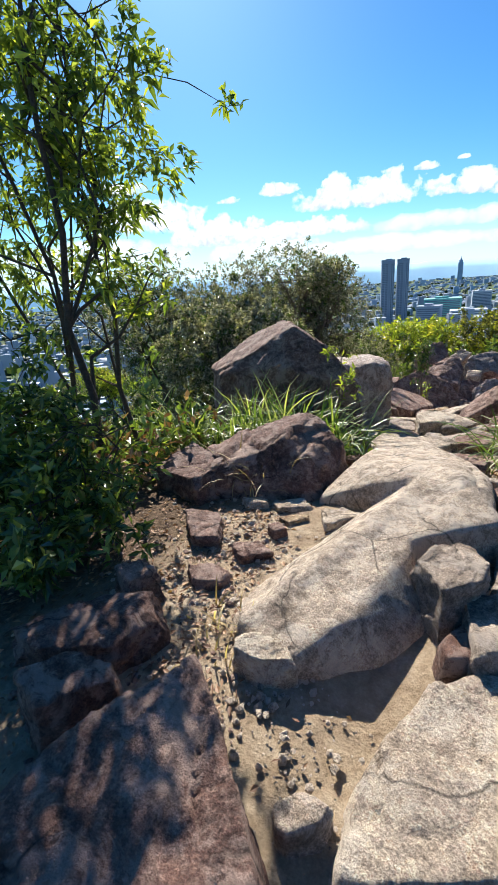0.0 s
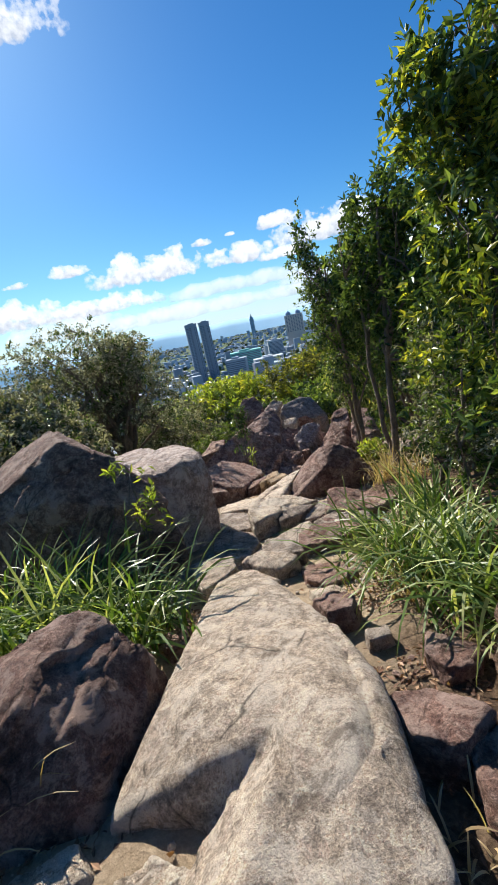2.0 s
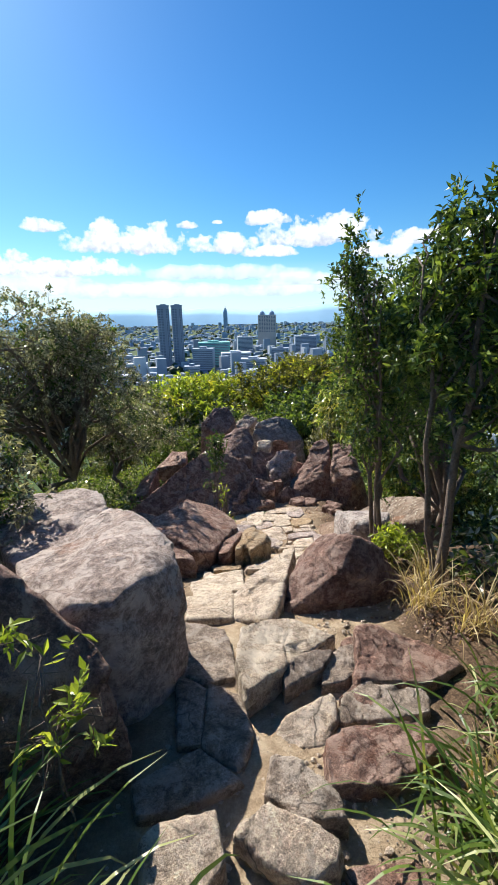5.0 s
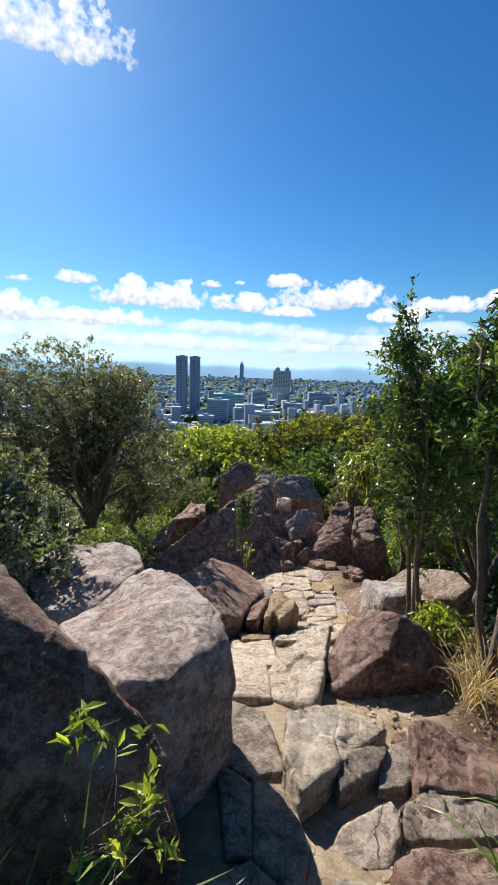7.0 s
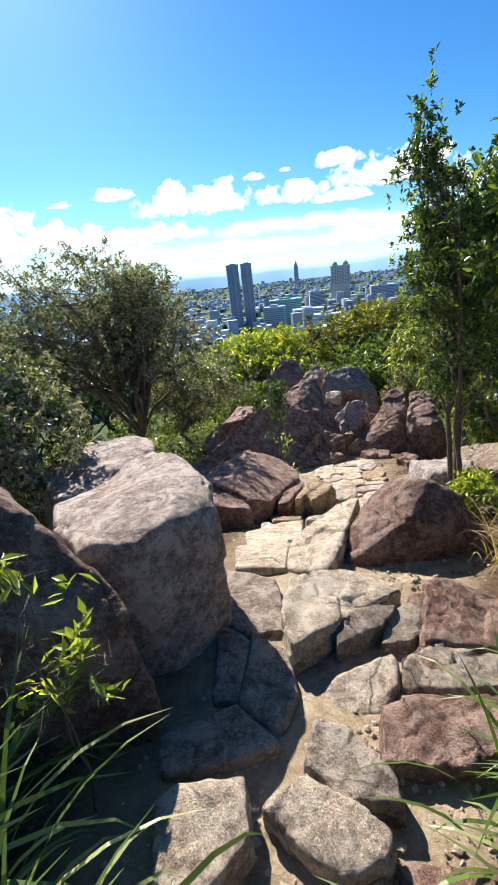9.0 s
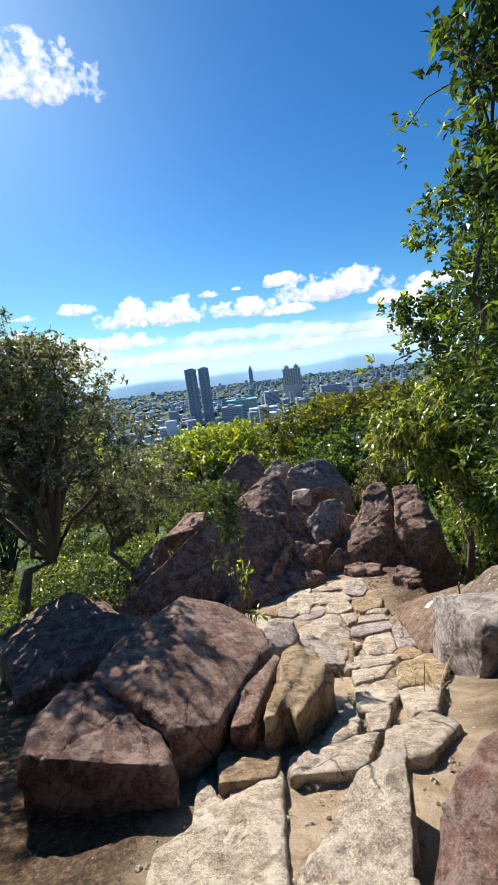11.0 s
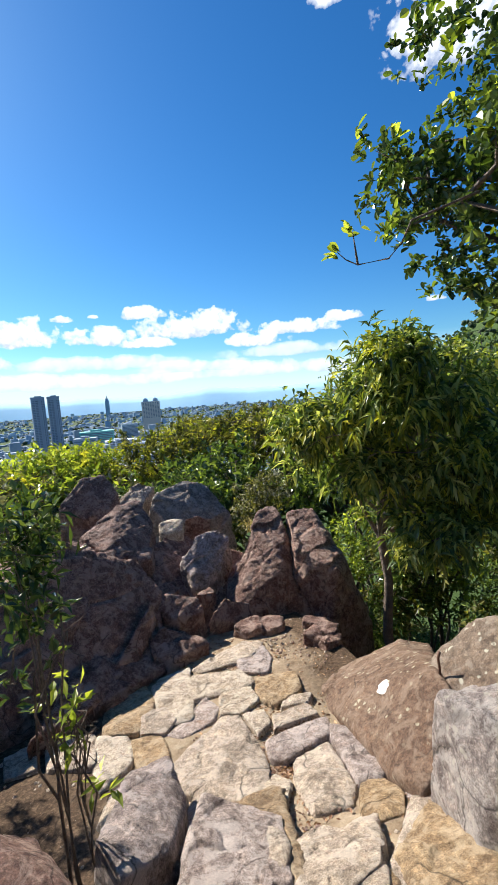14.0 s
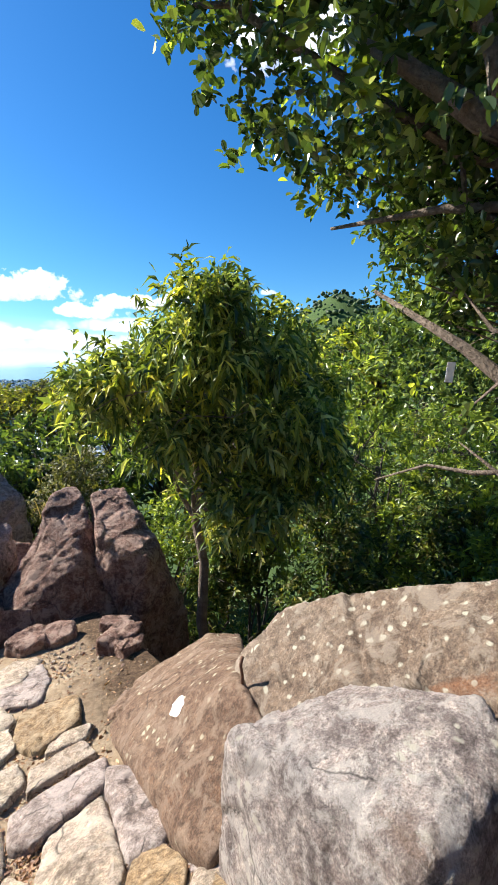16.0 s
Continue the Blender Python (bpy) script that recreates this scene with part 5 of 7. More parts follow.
rock("flagstone", "uneven tan flagstone set in dry earth", SANDSTONE, [(0.37, 6.90, -2.32), (0.99, 6.72, -2.30), (1.06, 6.39, -2.26), (0.76, 6.34, -2.25), (0.35, 6.41, -2.25)], flare=0.03, rough=0.6, sink=0.15, soft=0.02)
rock("flagstone", "uneven tan flagstone set in dry earth", PALETOP, [(0.07, 6.02, -2.22), (0.52, 6.43, -2.28), (0.64, 6.22, -2.26), (0.56, 6.02, -2.22), (0.21, 5.89, -2.21)], flare=0.03, rough=0.6, sink=0.15, soft=0.02)
rock("flagstone", "uneven tan flagstone set in dry earth", SANDSTONE, [(0.65, 6.36, -2.25), (1.00, 6.40, -2.27), (0.99, 6.10, -2.23), (0.76, 5.98, -2.21), (0.59, 6.08, -2.22)], flare=0.03, rough=0.6, sink=0.15, soft=0.02)
rock("flagstone", "uneven tan flagstone set in dry earth", GOLD, [(1.09, 6.50, -2.27), (1.52, 6.43, -2.27), (1.41, 6.04, -2.19), (1.10, 5.95, -2.20), (0.96, 6.17, -2.23)], flare=0.03, rough=0.6, sink=0.15, soft=0.02)
rock("flagstone", "uneven tan flagstone set in dry earth", SANDSTONE, [(0.06, 5.63, -2.17), (0.59, 6.06, -2.23), (0.76, 5.98, -2.21), (0.82, 5.44, -2.15), (0.78, 5.15, -2.08), (0.57, 4.89, -1.98), (0.11, 5.27, -2.11)], flare=0.03, rough=0.6, sink=0.15, soft=0.02)
rock("flagstone", "uneven tan flagstone set in dry earth", SANDSTONE, [(0.77, 5.97, -2.21), (0.98, 5.93, -2.19), (0.98, 5.74, -2.18), (0.81, 5.63, -2.15)], flare=0.03, rough=0.6, sink=0.15, soft=0.02)
rock("flagstone", "uneven tan flagstone set in dry earth", PALETOP, [(0.84, 5.57, -2.14), (1.10, 5.55, -2.13), (1.43, 5.59, -2.14), (1.35, 5.35, -2.09), (0.90, 5.23, -2.08), (0.79, 5.32, -2.09)], flare=0.03, rough=0.6, sink=0.15, soft=0.02)
rock("flagstone", "uneven tan flagstone set in dry earth", SANDSTONE, [(-0.51, 6.31, -2.26), (-0.20, 6.24, -2.27), (-0.19, 5.80, -2.20), (-0.46, 5.57, -2.17), (-0.52, 5.85, -2.20)], flare=0.03, rough=0.6, sink=0.15, soft=0.02)
rock("flagstone", "uneven tan flagstone set in dry earth", GOLD, [(-0.20, 6.09, -2.22), (0.04, 6.13, -2.24), (0.11, 5.74, -2.18), (0.03, 5.60, -2.14), (-0.19, 5.66, -2.15)], flare=0.03, rough=0.6, sink=0.15, soft=0.02)
rock("flagstone", "uneven tan flagstone set in dry earth", SANDSTONE, [(-0.35, 5.55, -2.14), (0.04, 5.65, -2.15), (0.15, 5.22, -2.09), (0.03, 4.90, -1.96), (-0.25, 4.95, -1.98), (-0.47, 5.28, -2.10)], flare=0.03, rough=0.6, sink=0.15, soft=0.02)
rock("flagstone", "uneven tan flagstone set in dry earth", SANDSTONE, [(0.97, 5.24, -2.11), (1.32, 5.34, -2.12), (1.21, 4.74, -1.93), (1.09, 4.57, -1.87), (0.84, 4.62, -1.88), (0.85, 4.95, -2.01)], flare=0.03, rough=0.6, sink=0.15, soft=0.02)
rock("flagstone", "uneven tan flagstone set in dry earth", PALETOP, [(1.37, 5.50, -2.13), (1.50, 5.43, -2.13), (1.59, 4.86, -1.97), (1.40, 4.67, -1.89), (1.21, 4.75, -1.93)], flare=0.03, rough=0.6, sink=0.15, soft=0.02)
rock("flagstone", "uneven tan flagstone set in dry earth", SANDSTONE, [(0.66, 5.05, -2.03), (0.78, 5.16, -2.07), (0.86, 5.00, -2.01), (0.71, 4.75, -1.91), (0.60, 4.82, -1.93)], flare=0.03, rough=0.6, sink=0.15, soft=0.02)
rock("flagstone", "uneven tan flagstone set in dry earth", GOLD, [(1.25, 4.77, -1.95), (1.40, 4.75, -1.94), (1.42, 4.51, -1.85), (1.30, 4.35, -1.78), (1.05, 4.37, -1.80), (1.10, 4.53, -1.84)], flare=0.03, rough=0.6, sink=0.15, soft=0.02)
rock("flagstone", "uneven tan flagstone set in dry earth", SANDSTONE, [(1.02, 5.85, -2.19), (1.37, 5.86, -2.19), (1.40, 5.66, -2.16), (0.96, 5.64, -2.16)], flare=0.03, rough=0.6, sink=0.15, soft=0.02)
rock("flagstone", "uneven tan flagstone set in dry earth", SANDSTONE, [(1.21, 6.04, -2.21), (1.48, 5.95, -2.18), (1.39, 5.84, -2.19), (1.12, 5.89, -2.19)], flare=0.03, rough=0.6, sink=0.15, soft=0.02)
rock("flagstone", "uneven tan flagstone set in dry earth", PALETOP, [(1.50, 4.70, -1.92), (1.69, 4.65, -1.90), (1.50, 4.38, -1.80), (1.40, 4.47, -1.84)], flare=0.03, rough=0.6, sink=0.15, soft=0.02)
rock("flagstone", "uneven tan flagstone set in dry earth", SANDSTONE, [(0.93, 4.03, -1.61), (1.41, 4.44, -1.81), (1.54, 4.37, -1.78), (1.62, 4.16, -1.68), (1.19, 3.74, -1.47), (0.90, 3.67, -1.43)], flare=0.03, rough=0.6, sink=0.15, soft=0.02)
rock("flagstone", "uneven tan flagstone set in dry earth", GOLD, [(0.67, 3.90, -1.53), (0.97, 4.05, -1.62), (0.87, 3.63, -1.40), (0.55, 3.73, -1.46)], flare=0.03, rough=0.6, sink=0.15, soft=0.02)
rock("flagstone", "uneven tan flagstone set in dry earth", SANDSTONE, [(-1.26, 6.37, -2.27), (-1.04, 6.52, -2.31), (-0.93, 6.08, -2.23), (-1.20, 6.08, -2.24)], flare=0.03, rough=0.6, sink=0.15, soft=0.02)
rock("flagstone", "uneven tan flagstone set in dry earth", SANDSTONE, [(-0.95, 6.49, -2.28), (-0.51, 6.37, -2.26), (-0.48, 5.86, -2.18), (-0.88, 6.03, -2.22)], flare=0.03, rough=0.6, sink=0.15, soft=0.02)
rock("rock_slab", "broad pale rough slab set in the paving", SANDSTONE, [(0.03, 4.75, -1.85), (0.18, 5.10, -1.98), (0.53, 4.72, -1.83), (0.57, 4.36, -1.70), (0.42, 4.03, -1.55), (0.21, 4.16, -1.61), (-0.00, 4.38, -1.71)], flare=0.02, rough=0.9, sink=0.15, soft=0.03)
rock("rock_slab", "broad pale rough slab set in the paving", SANDSTONE, [(0.61, 4.41, -1.74), (0.82, 4.47, -1.77), (1.04, 4.20, -1.65), (0.90, 4.01, -1.55), (0.67, 3.93, -1.51), (0.46, 4.04, -1.57)], flare=0.02, rough=0.9, sink=0.15, soft=0.03)
rock("flagstone", "pale angular flagstone in the path", SANDSTONE, [(0.03, 2.43, -0.81), (0.38, 3.27, -1.20), (0.37, 2.78, -0.97), (0.30, 2.57, -0.88), (0.11, 2.42, -0.81)], flare=0.0, rough=0.7, sink=0.15, soft=0.025)
rock("flagstone", "pale angular flagstone in the path", SANDSTONE, [(0.44, 3.44, -1.28), (0.93, 3.65, -1.39), (0.75, 3.17, -1.16), (0.52, 2.81, -0.99), (0.37, 3.03, -1.09)], flare=0.0, rough=0.7, sink=0.15, soft=0.025)
rock("flagstone", "pale angular flagstone in the path", GOLD, [(1.01, 4.08, -1.61), (1.47, 4.38, -1.75), (1.52, 4.03, -1.58), (1.16, 3.32, -1.22), (0.79, 3.37, -1.26)], flare=0.0, rough=0.7, sink=0.15, soft=0.025)
rock("flagstone", "pale angular flagstone in the path", SANDSTONE, [(0.75, 3.27, -1.21), (1.16, 3.32, -1.21), (0.89, 2.78, -0.98), (0.70, 2.78, -0.97)], flare=0.0, rough=0.7, sink=0.15, soft=0.025)
rock("flagstone", "pale angular flagstone in the path", SANDSTONE, [(0.41, 2.86, -1.02), (0.63, 2.95, -1.06), (0.48, 2.57, -0.88), (0.38, 2.59, -0.89)], flare=0.0, rough=0.7, sink=0.15, soft=0.025)
rock("flagstone", "pale angular flagstone in the path", GOLD, [(-0.61, 2.62, -0.90), (-0.23, 2.60, -0.89), (-0.18, 2.43, -0.81), (-0.22, 2.17, -0.71), (-0.53, 2.16, -0.70)], flare=0.0, rough=0.7, sink=0.15, soft=0.025)
rock("flagstone", "pale angular flagstone in the path", SANDSTONE, [(-0.14, 2.37, -0.79), (0.25, 2.52, -0.86), (0.45, 2.58, -0.88), (0.27, 2.17, -0.71), (-0.18, 2.17, -0.71)], flare=0.0, rough=0.7, sink=0.15, soft=0.025)
rock("flagstone", "pale angular flagstone in the path", SANDSTONE, [(0.58, 4.30, -1.71), (1.16, 4.42, -1.77), (0.76, 3.65, -1.39), (0.47, 3.58, -1.36)], flare=0.0, rough=0.7, sink=0.15, soft=0.025)
rock("flagstone", "pale angular flagstone in the path", GOLD, [(0.19, 5.03, -2.00), (0.75, 4.92, -1.95), (0.57, 4.04, -1.58), (0.24, 4.16, -1.64)], flare=0.0, rough=0.7, sink=0.15, soft=0.025)
rock("flagstone", "pale angular flagstone in the path", SANDSTONE, [(0.46, 2.55, -0.86), (0.81, 2.81, -0.99), (0.95, 2.56, -0.88), (0.60, 2.19, -0.71), (0.35, 2.25, -0.73)], flare=0.0, rough=0.7, sink=0.15, soft=0.025)
rock("flagstone", "small pale flagstone in the path", SANDSTONE, [(-0.52, 2.85, -1.03), (-0.15, 2.94, -1.08), (-0.27, 1.85, -0.61), (-0.49, 2.06, -0.69)], flare=0.0, rough=0.6, sink=0.15, soft=0.02)
rock("flagstone", "small pale flagstone in the path", SANDSTONE, [(-0.66, 2.31, -0.79), (-0.28, 1.80, -0.58), (-0.37, 1.43, -0.44), (-0.63, 1.49, -0.46)], flare=0.0, rough=0.6, sink=0.15, soft=0.02)
rock("flagstone", "small pale flagstone in the path", SANDSTONE, [(-0.57, 1.35, -0.42), (-0.32, 1.29, -0.40), (-0.36, 0.77, -0.25), (-0.60, 0.86, -0.28)], flare=0.0, rough=0.6, sink=0.15, soft=0.02)
rock("flagstone", "small pale flagstone in the path", SANDSTONE, [(0.03, 6.86, -2.33), (0.50, 7.14, -2.38), (0.36, 6.10, -2.23), (0.06, 6.12, -2.25)], flare=0.0, rough=0.6, sink=0.15, soft=0.02)
rock("boulder", "sloping red-brown slab spotted with pale lichen", LICHEN, [(1.55, 6.23, -2.38), (2.02, 6.30, -2.29), (2.63, 6.20, -2.08), (2.89, 6.00, -2.08), (2.00, 4.90, -1.45), (1.50, 5.00, -1.88), (1.42, 4.60, -1.82), (1.45, 4.35, -1.72), (1.90, 4.50, -1.43), (2.26, 5.90, -2.30)], flare=0.02, rough=0.5, sink=0.15, soft=0.03)
rock("boulder", "hump-backed grey-brown rock blotched with pale lichen", LICHEN_GREY, [(2.62, 4.57, -0.92), (2.68, 5.30, -1.66), (2.76, 4.35, -0.95), (2.77, 4.12, -0.94), (2.88, 3.97, -0.87), (2.95, 3.76, -0.64), (2.99, 3.47, -0.48), (2.50, 3.22, -0.70), (1.97, 4.49, -1.40), (2.40, 5.00, -1.20), (1.72, 4.62, -1.64), (2.05, 5.20, -1.68)], flare=0.02, rough=0.6, sink=0.15, soft=0.05)
rock("boulder", "large square-edged boulder of rough pale purple-grey rock", WHITISH, [(1.48, 4.32, -1.07), (1.64, 4.27, -1.05), (1.81, 4.16, -1.03), (2.02, 4.12, -0.96), (2.14, 3.63, -0.80), (2.04, 3.46, -0.84), (1.60, 3.54, -0.87), (1.55, 3.46, -0.91), (1.45, 4.21, -1.30), (1.36, 3.87, -1.34), (1.52, 3.47, -1.28), (2.02, 3.38, -1.20)], flare=0.03, rough=0.55, sink=0.15, soft=0.05)
rock("boulder", "dark red-brown wedge of bedrock in shade", BROWN, [(-2.46, 6.00, -1.69), (-2.02, 6.60, -1.56), (-1.26, 7.60, -1.16), (-0.76, 8.20, -1.00), (-0.03, 8.40, -1.45), (0.32, 8.10, -1.84), (0.13, 7.40, -2.35), (-0.59, 6.90, -2.31)], flare=0.08, rough=1.2, sink=0.15, soft=0.05)
rock("boulder", "dark red-brown bedrock of the outcrop", BROWN, [(0.23, 9.20, -1.72), (0.78, 9.80, -1.59), (1.96, 9.60, -2.16), (2.06, 8.40, -2.89), (0.87, 8.00, -2.62), (0.07, 8.00, -2.36)], flare=0.1, rough=1.2, sink=0.15, soft=0.05)
rock("boulder", "rust-brown bedrock at the foot of the outcrop", BROWN, [(-0.68, 7.20, -2.03), (-0.21, 7.90, -1.96), (0.28, 8.10, -2.07), (0.61, 7.80, -2.32), (0.17, 7.10, -2.34), (-0.50, 6.70, -2.15), (-1.05, 6.20, -2.07)], flare=0.06, rough=1.2, sink=0.15, soft=0.05)
rock("boulder", "blocky grey-brown rock with a slanting top on the outcrop", BROWN, [(-0.70, 9.20, -1.27), (-0.14, 9.80, -1.00), (0.24, 10.00, -1.04), (0.43, 9.60, -1.35), (0.28, 8.80, -1.69), (-0.32, 8.60, -1.44)], flare=0.05, rough=0.8, sink=0.15, soft=0.04)
rock("boulder", "small slanting block of dark rock on the outcrop", BROWN, [(-1.09, 8.50, -1.41), (-0.76, 8.90, -1.17), (-0.49, 8.70, -1.28), (-0.32, 8.40, -1.49)], flare=0.05, rough=0.9, sink=0.15, soft=0.04)
rock("boulder", "dark smooth-faced mass of red-brown rock in shade", BROWN, [(-0.74, 8.00, -1.36), (-0.38, 8.20, -1.40), (0.05, 8.40, -1.48), (0.36, 8.10, -1.86), (0.01, 7.70, -2.09), (-0.39, 7.40, -2.11), (-0.78, 7.40, -1.87)], flare=0.05, rough=0.9, sink=0.15, soft=0.04)
rock("stone", "narrow upright rib of red-brown rock", BROWN, [(-0.30, 7.10, -2.12), (-0.06, 7.50, -1.97), (0.19, 7.80, -1.82), (0.20, 7.70, -1.99), (-0.07, 7.20, -2.21)], flare=0.03, rough=0.9, sink=0.15, soft=0.04)
rock("boulder", "low rust-brown rock beside the paving", BROWN, [(0.08, 7.40, -2.20), (0.24, 7.60, -2.08), (0.54, 7.60, -2.24), (0.92, 7.50, -2.53), (0.52, 7.20, -2.48), (0.13, 7.10, -2.34)], flare=0.03, rough=0.9, sink=0.15, soft=0.04)
rock("boulder", "dark rounded boulder on top of the outcrop", BROWN, [(-1.20, 11.50, -1.26), (-0.76, 11.80, -0.82), (-0.29, 11.80, -0.83), (-0.06, 11.50, -1.11), (-0.27, 11.20, -1.40), (-0.78, 11.20, -1.56)], flare=0.15, rough=1, sink=0.15, soft=0.05)
rock("boulder", "pale-edged rock on top of the outcrop", GREY, [(-0.17, 11.60, -1.40), (0.35, 11.80, -1.04), (0.66, 11.60, -1.17), (0.36, 11.30, -1.44)], flare=0.1, rough=1, sink=0.15, soft=0.05)
rock("boulder", "large grey boulder crowning the outcrop", GREY, [(0.45, 10.90, -1.38), (0.72, 11.20, -1.15), (1.27, 11.50, -1.05), (1.73, 11.50, -1.20), (2.11, 10.90, -1.75), (1.46, 10.60, -1.75), (0.75, 10.60, -1.69)], flare=0.12, rough=1, sink=0.15, soft=0.09)
rock("stone", "small flat white-topped rock on the outcrop", SANDSTONE, [(0.51, 9.80, -1.43), (0.78, 10.10, -1.48), (0.95, 9.80, -1.43), (0.89, 9.60, -1.58), (0.50, 9.60, -1.58)], flare=0.03, rough=0.8, sink=0.15, soft=0.05)
rock("stone", "small dark rock on the outcrop", BROWN, [(1.01, 10.20, -1.55), (1.28, 10.20, -1.49), (1.50, 10.20, -1.67), (1.20, 10.20, -1.80)], flare=0.05, rough=0.9, sink=0.15, soft=0.05)
rock("boulder", "ridged pale-edged rock on the outcrop", PALETOP, [(0.70, 8.80, -1.84), (1.03, 9.20, -1.53), (1.45, 9.40, -1.56), (1.63, 9.30, -1.71), (1.31, 8.80, -2.05), (1.11, 8.60, -2.18), (0.85, 8.50, -2.01)], flare=0.04, rough=1.4, sink=0.15, soft=0.03)
rock("boulder", "pointed rock with a pale ridge and dark side", BROWN, [(1.35, 8.60, -2.25), (2.06, 9.20, -1.36), (2.34, 9.40, -1.30), (2.52, 9.40, -1.30), (2.49, 8.90, -1.54), (1.46, 8.20, -2.40), (2.16, 8.30, -1.94), (2.47, 7.90, -2.75), (1.34, 8.10, -2.46)], flare=0.04, rough=1.0, sink=0.15, soft=0.03)
rock("boulder", "steep brown rock with a dry grassy top", BROWN, [(2.62, 9.20, -1.40), (3.13, 9.30, -1.38), (3.18, 8.80, -1.73), (3.20, 8.20, -1.97), (3.47, 7.90, -3.0), (2.83, 7.80, -1.97), (2.36, 8.30, -1.71), (2.64, 7.70, -2.75)], flare=0.04, rough=0.9, sink=0.15, soft=0.03)
rock("stone", "squat brown rock at the foot of the outcrop", BROWN, [(0.21, 7.90, -2.03), (0.36, 8.10, -1.89), (0.79, 8.10, -2.00), (0.85, 7.90, -2.16), (0.50, 7.70, -2.15)], flare=0.03, rough=1, sink=0.15, soft=0.04)
rock("stone", "squat brown rock at the foot of the outcrop", BROWN, [(0.86, 7.90, -2.31), (1.16, 8.10, -2.15), (1.53, 8.10, -2.29), (1.59, 7.90, -2.52)], flare=0.03, rough=1, sink=0.15, soft=0.04)
rock("stone", "low brown rock at the edge of the paving", BROWN, [(0.06, 7.40, -2.15), (0.45, 7.80, -2.27), (0.79, 7.40, -2.29), (0.25, 7.10, -2.32)], flare=0.05, rough=1, sink=0.15, soft=0.05)
rock("stone", "low brown rock at the edge of the paving", BROWN, [(-0.69, 7.00, -2.12), (-0.06, 7.40, -2.21), (-0.04, 7.20, -2.47), (-0.51, 6.80, -2.24)], flare=0.05, rough=1, sink=0.15, soft=0.05)
rock("stone", "low brown rock at the edge of the paving", BROWN, [(1.54, 7.50, -2.61), (1.96, 7.70, -2.68), (2.19, 7.50, -2.79), (1.78, 7.30, -2.70)], flare=0.05, rough=1, sink=0.15, soft=0.05)
rock("boulder", "dark shaded boulder at the edge of the slope", BROWN, [(-3.88, 5.40, -1.69), (-3.81, 6.30, -1.73), (-3.40, 6.70, -1.71), (-2.68, 6.30, -1.86), (-2.04, 5.70, -1.86), (-2.23, 4.90, -1.72), (-3.27, 4.70, -1.66)], flare=0.06, rough=1.1, sink=0.15, soft=0.05)
rock("boulder", "black-shaded boulder at the edge of the slope", BROWN, [(-2.94, 4.20, -1.38), (-2.64, 4.60, -1.28), (-2.24, 5.00, -1.18), (-1.75, 4.80, -1.20), (-1.57, 4.60, -1.20), (-2.04, 4.20, -1.35), (-2.72, 3.90, -1.43)], flare=0.06, rough=0.9, sink=0.15, soft=0.05)
rock("boulder", "low shaded rock beside the side path", BROWN, [(-2.48, 9.50, -2.06), (-2.03, 10.00, -1.73), (-1.57, 10.00, -1.72), (-1.51, 9.00, -1.74)], flare=0.1, rough=1, sink=0.15, soft=0.05)
rock("stone", "small rock beside the side path", BROWN, [(-2.75, 7.30, -2.03), (-2.56, 8.50, -1.87), (-2.20, 8.50, -1.67), (-2.25, 7.30, -1.86)], flare=0.1, rough=1, sink=0.15, soft=0.05)

# ---- trees and shrubs beside the path ----
# darker leaves sit deeper in mixed crowns, so inner shade is partly colour
SPRAY = dict(cluster=9, spread_by=0.55, near_ends=0.5)

# airy shrub at the start of the path
tree("shrub", on_land(-2.6, -2.92), "slender shrub with fresh bright green pointed leaves", "shrub",
     [((-0.28, 0.14, 2.1), (0.6, 0.6, 0.7)), ((0.07, 0.07, 2.85), (0.57, 0.57, 0.7)), ((-0.5, 0.28, 3.3), (0.64, 0.64, 0.7)), ((-1.0, 0.14, 3.5), (0.7, 0.64, 0.6)), ((0.0, 0.1, 3.9), (0.4, 0.4, 0.5)), ((-1.3, 0.0, 2.8), (0.55, 0.55, 0.7)), ((0.5, 0.14, 2.3), (0.45, 0.45, 0.45)), ((-1.05, 0.14, 2.3), (0.64, 0.64, 0.8)), ((0.3, 0.14, 3.0), (0.55, 0.5, 0.5)), ((0.25, 0.14, 1.6), (0.3, 0.35, 0.3)), ((-0.9, 0, 1.6), (0.5, 0.5, 0.4))],
     3.9, 0.034, BARK_DARK, [(LEAF_FRESH, 6000, 0.095, 0.034, dict(SPRAY, shell=0.2, droop=0.35)), (LEAF_LIME, 3400, 0.092, 0.033, dict(SPRAY, shell=0.6, droop=0.35))], limbs=3, reach=0.3, stems=3, seed=3, spread_stems=0.35, wander=0.1)
tree("shrub", (-2.05, -3.85, 0.3), "low shrub with mixed green leaves among the stones", "shrub",
     [((-0.2, 0, 0.75), (0.5, 0.4, 0.4)), ((0.25, -0.15, 0.4), (0.35, 0.3, 0.25)), ((-0.4, -0.5, 0.6), (0.5, 0.4, 0.4)), ((0.2, -0.55, 0.35), (0.4, 0.3, 0.25))],
     0.8, 0.012, BARK_DARK, [(LEAF_FRESH, 2600, 0.085, 0.034, dict(SPRAY, shell=0.4)), (LEAF_DARK, 1800, 0.085, 0.034, dict(SPRAY, shell=0.3))], stems=3, seed=4)

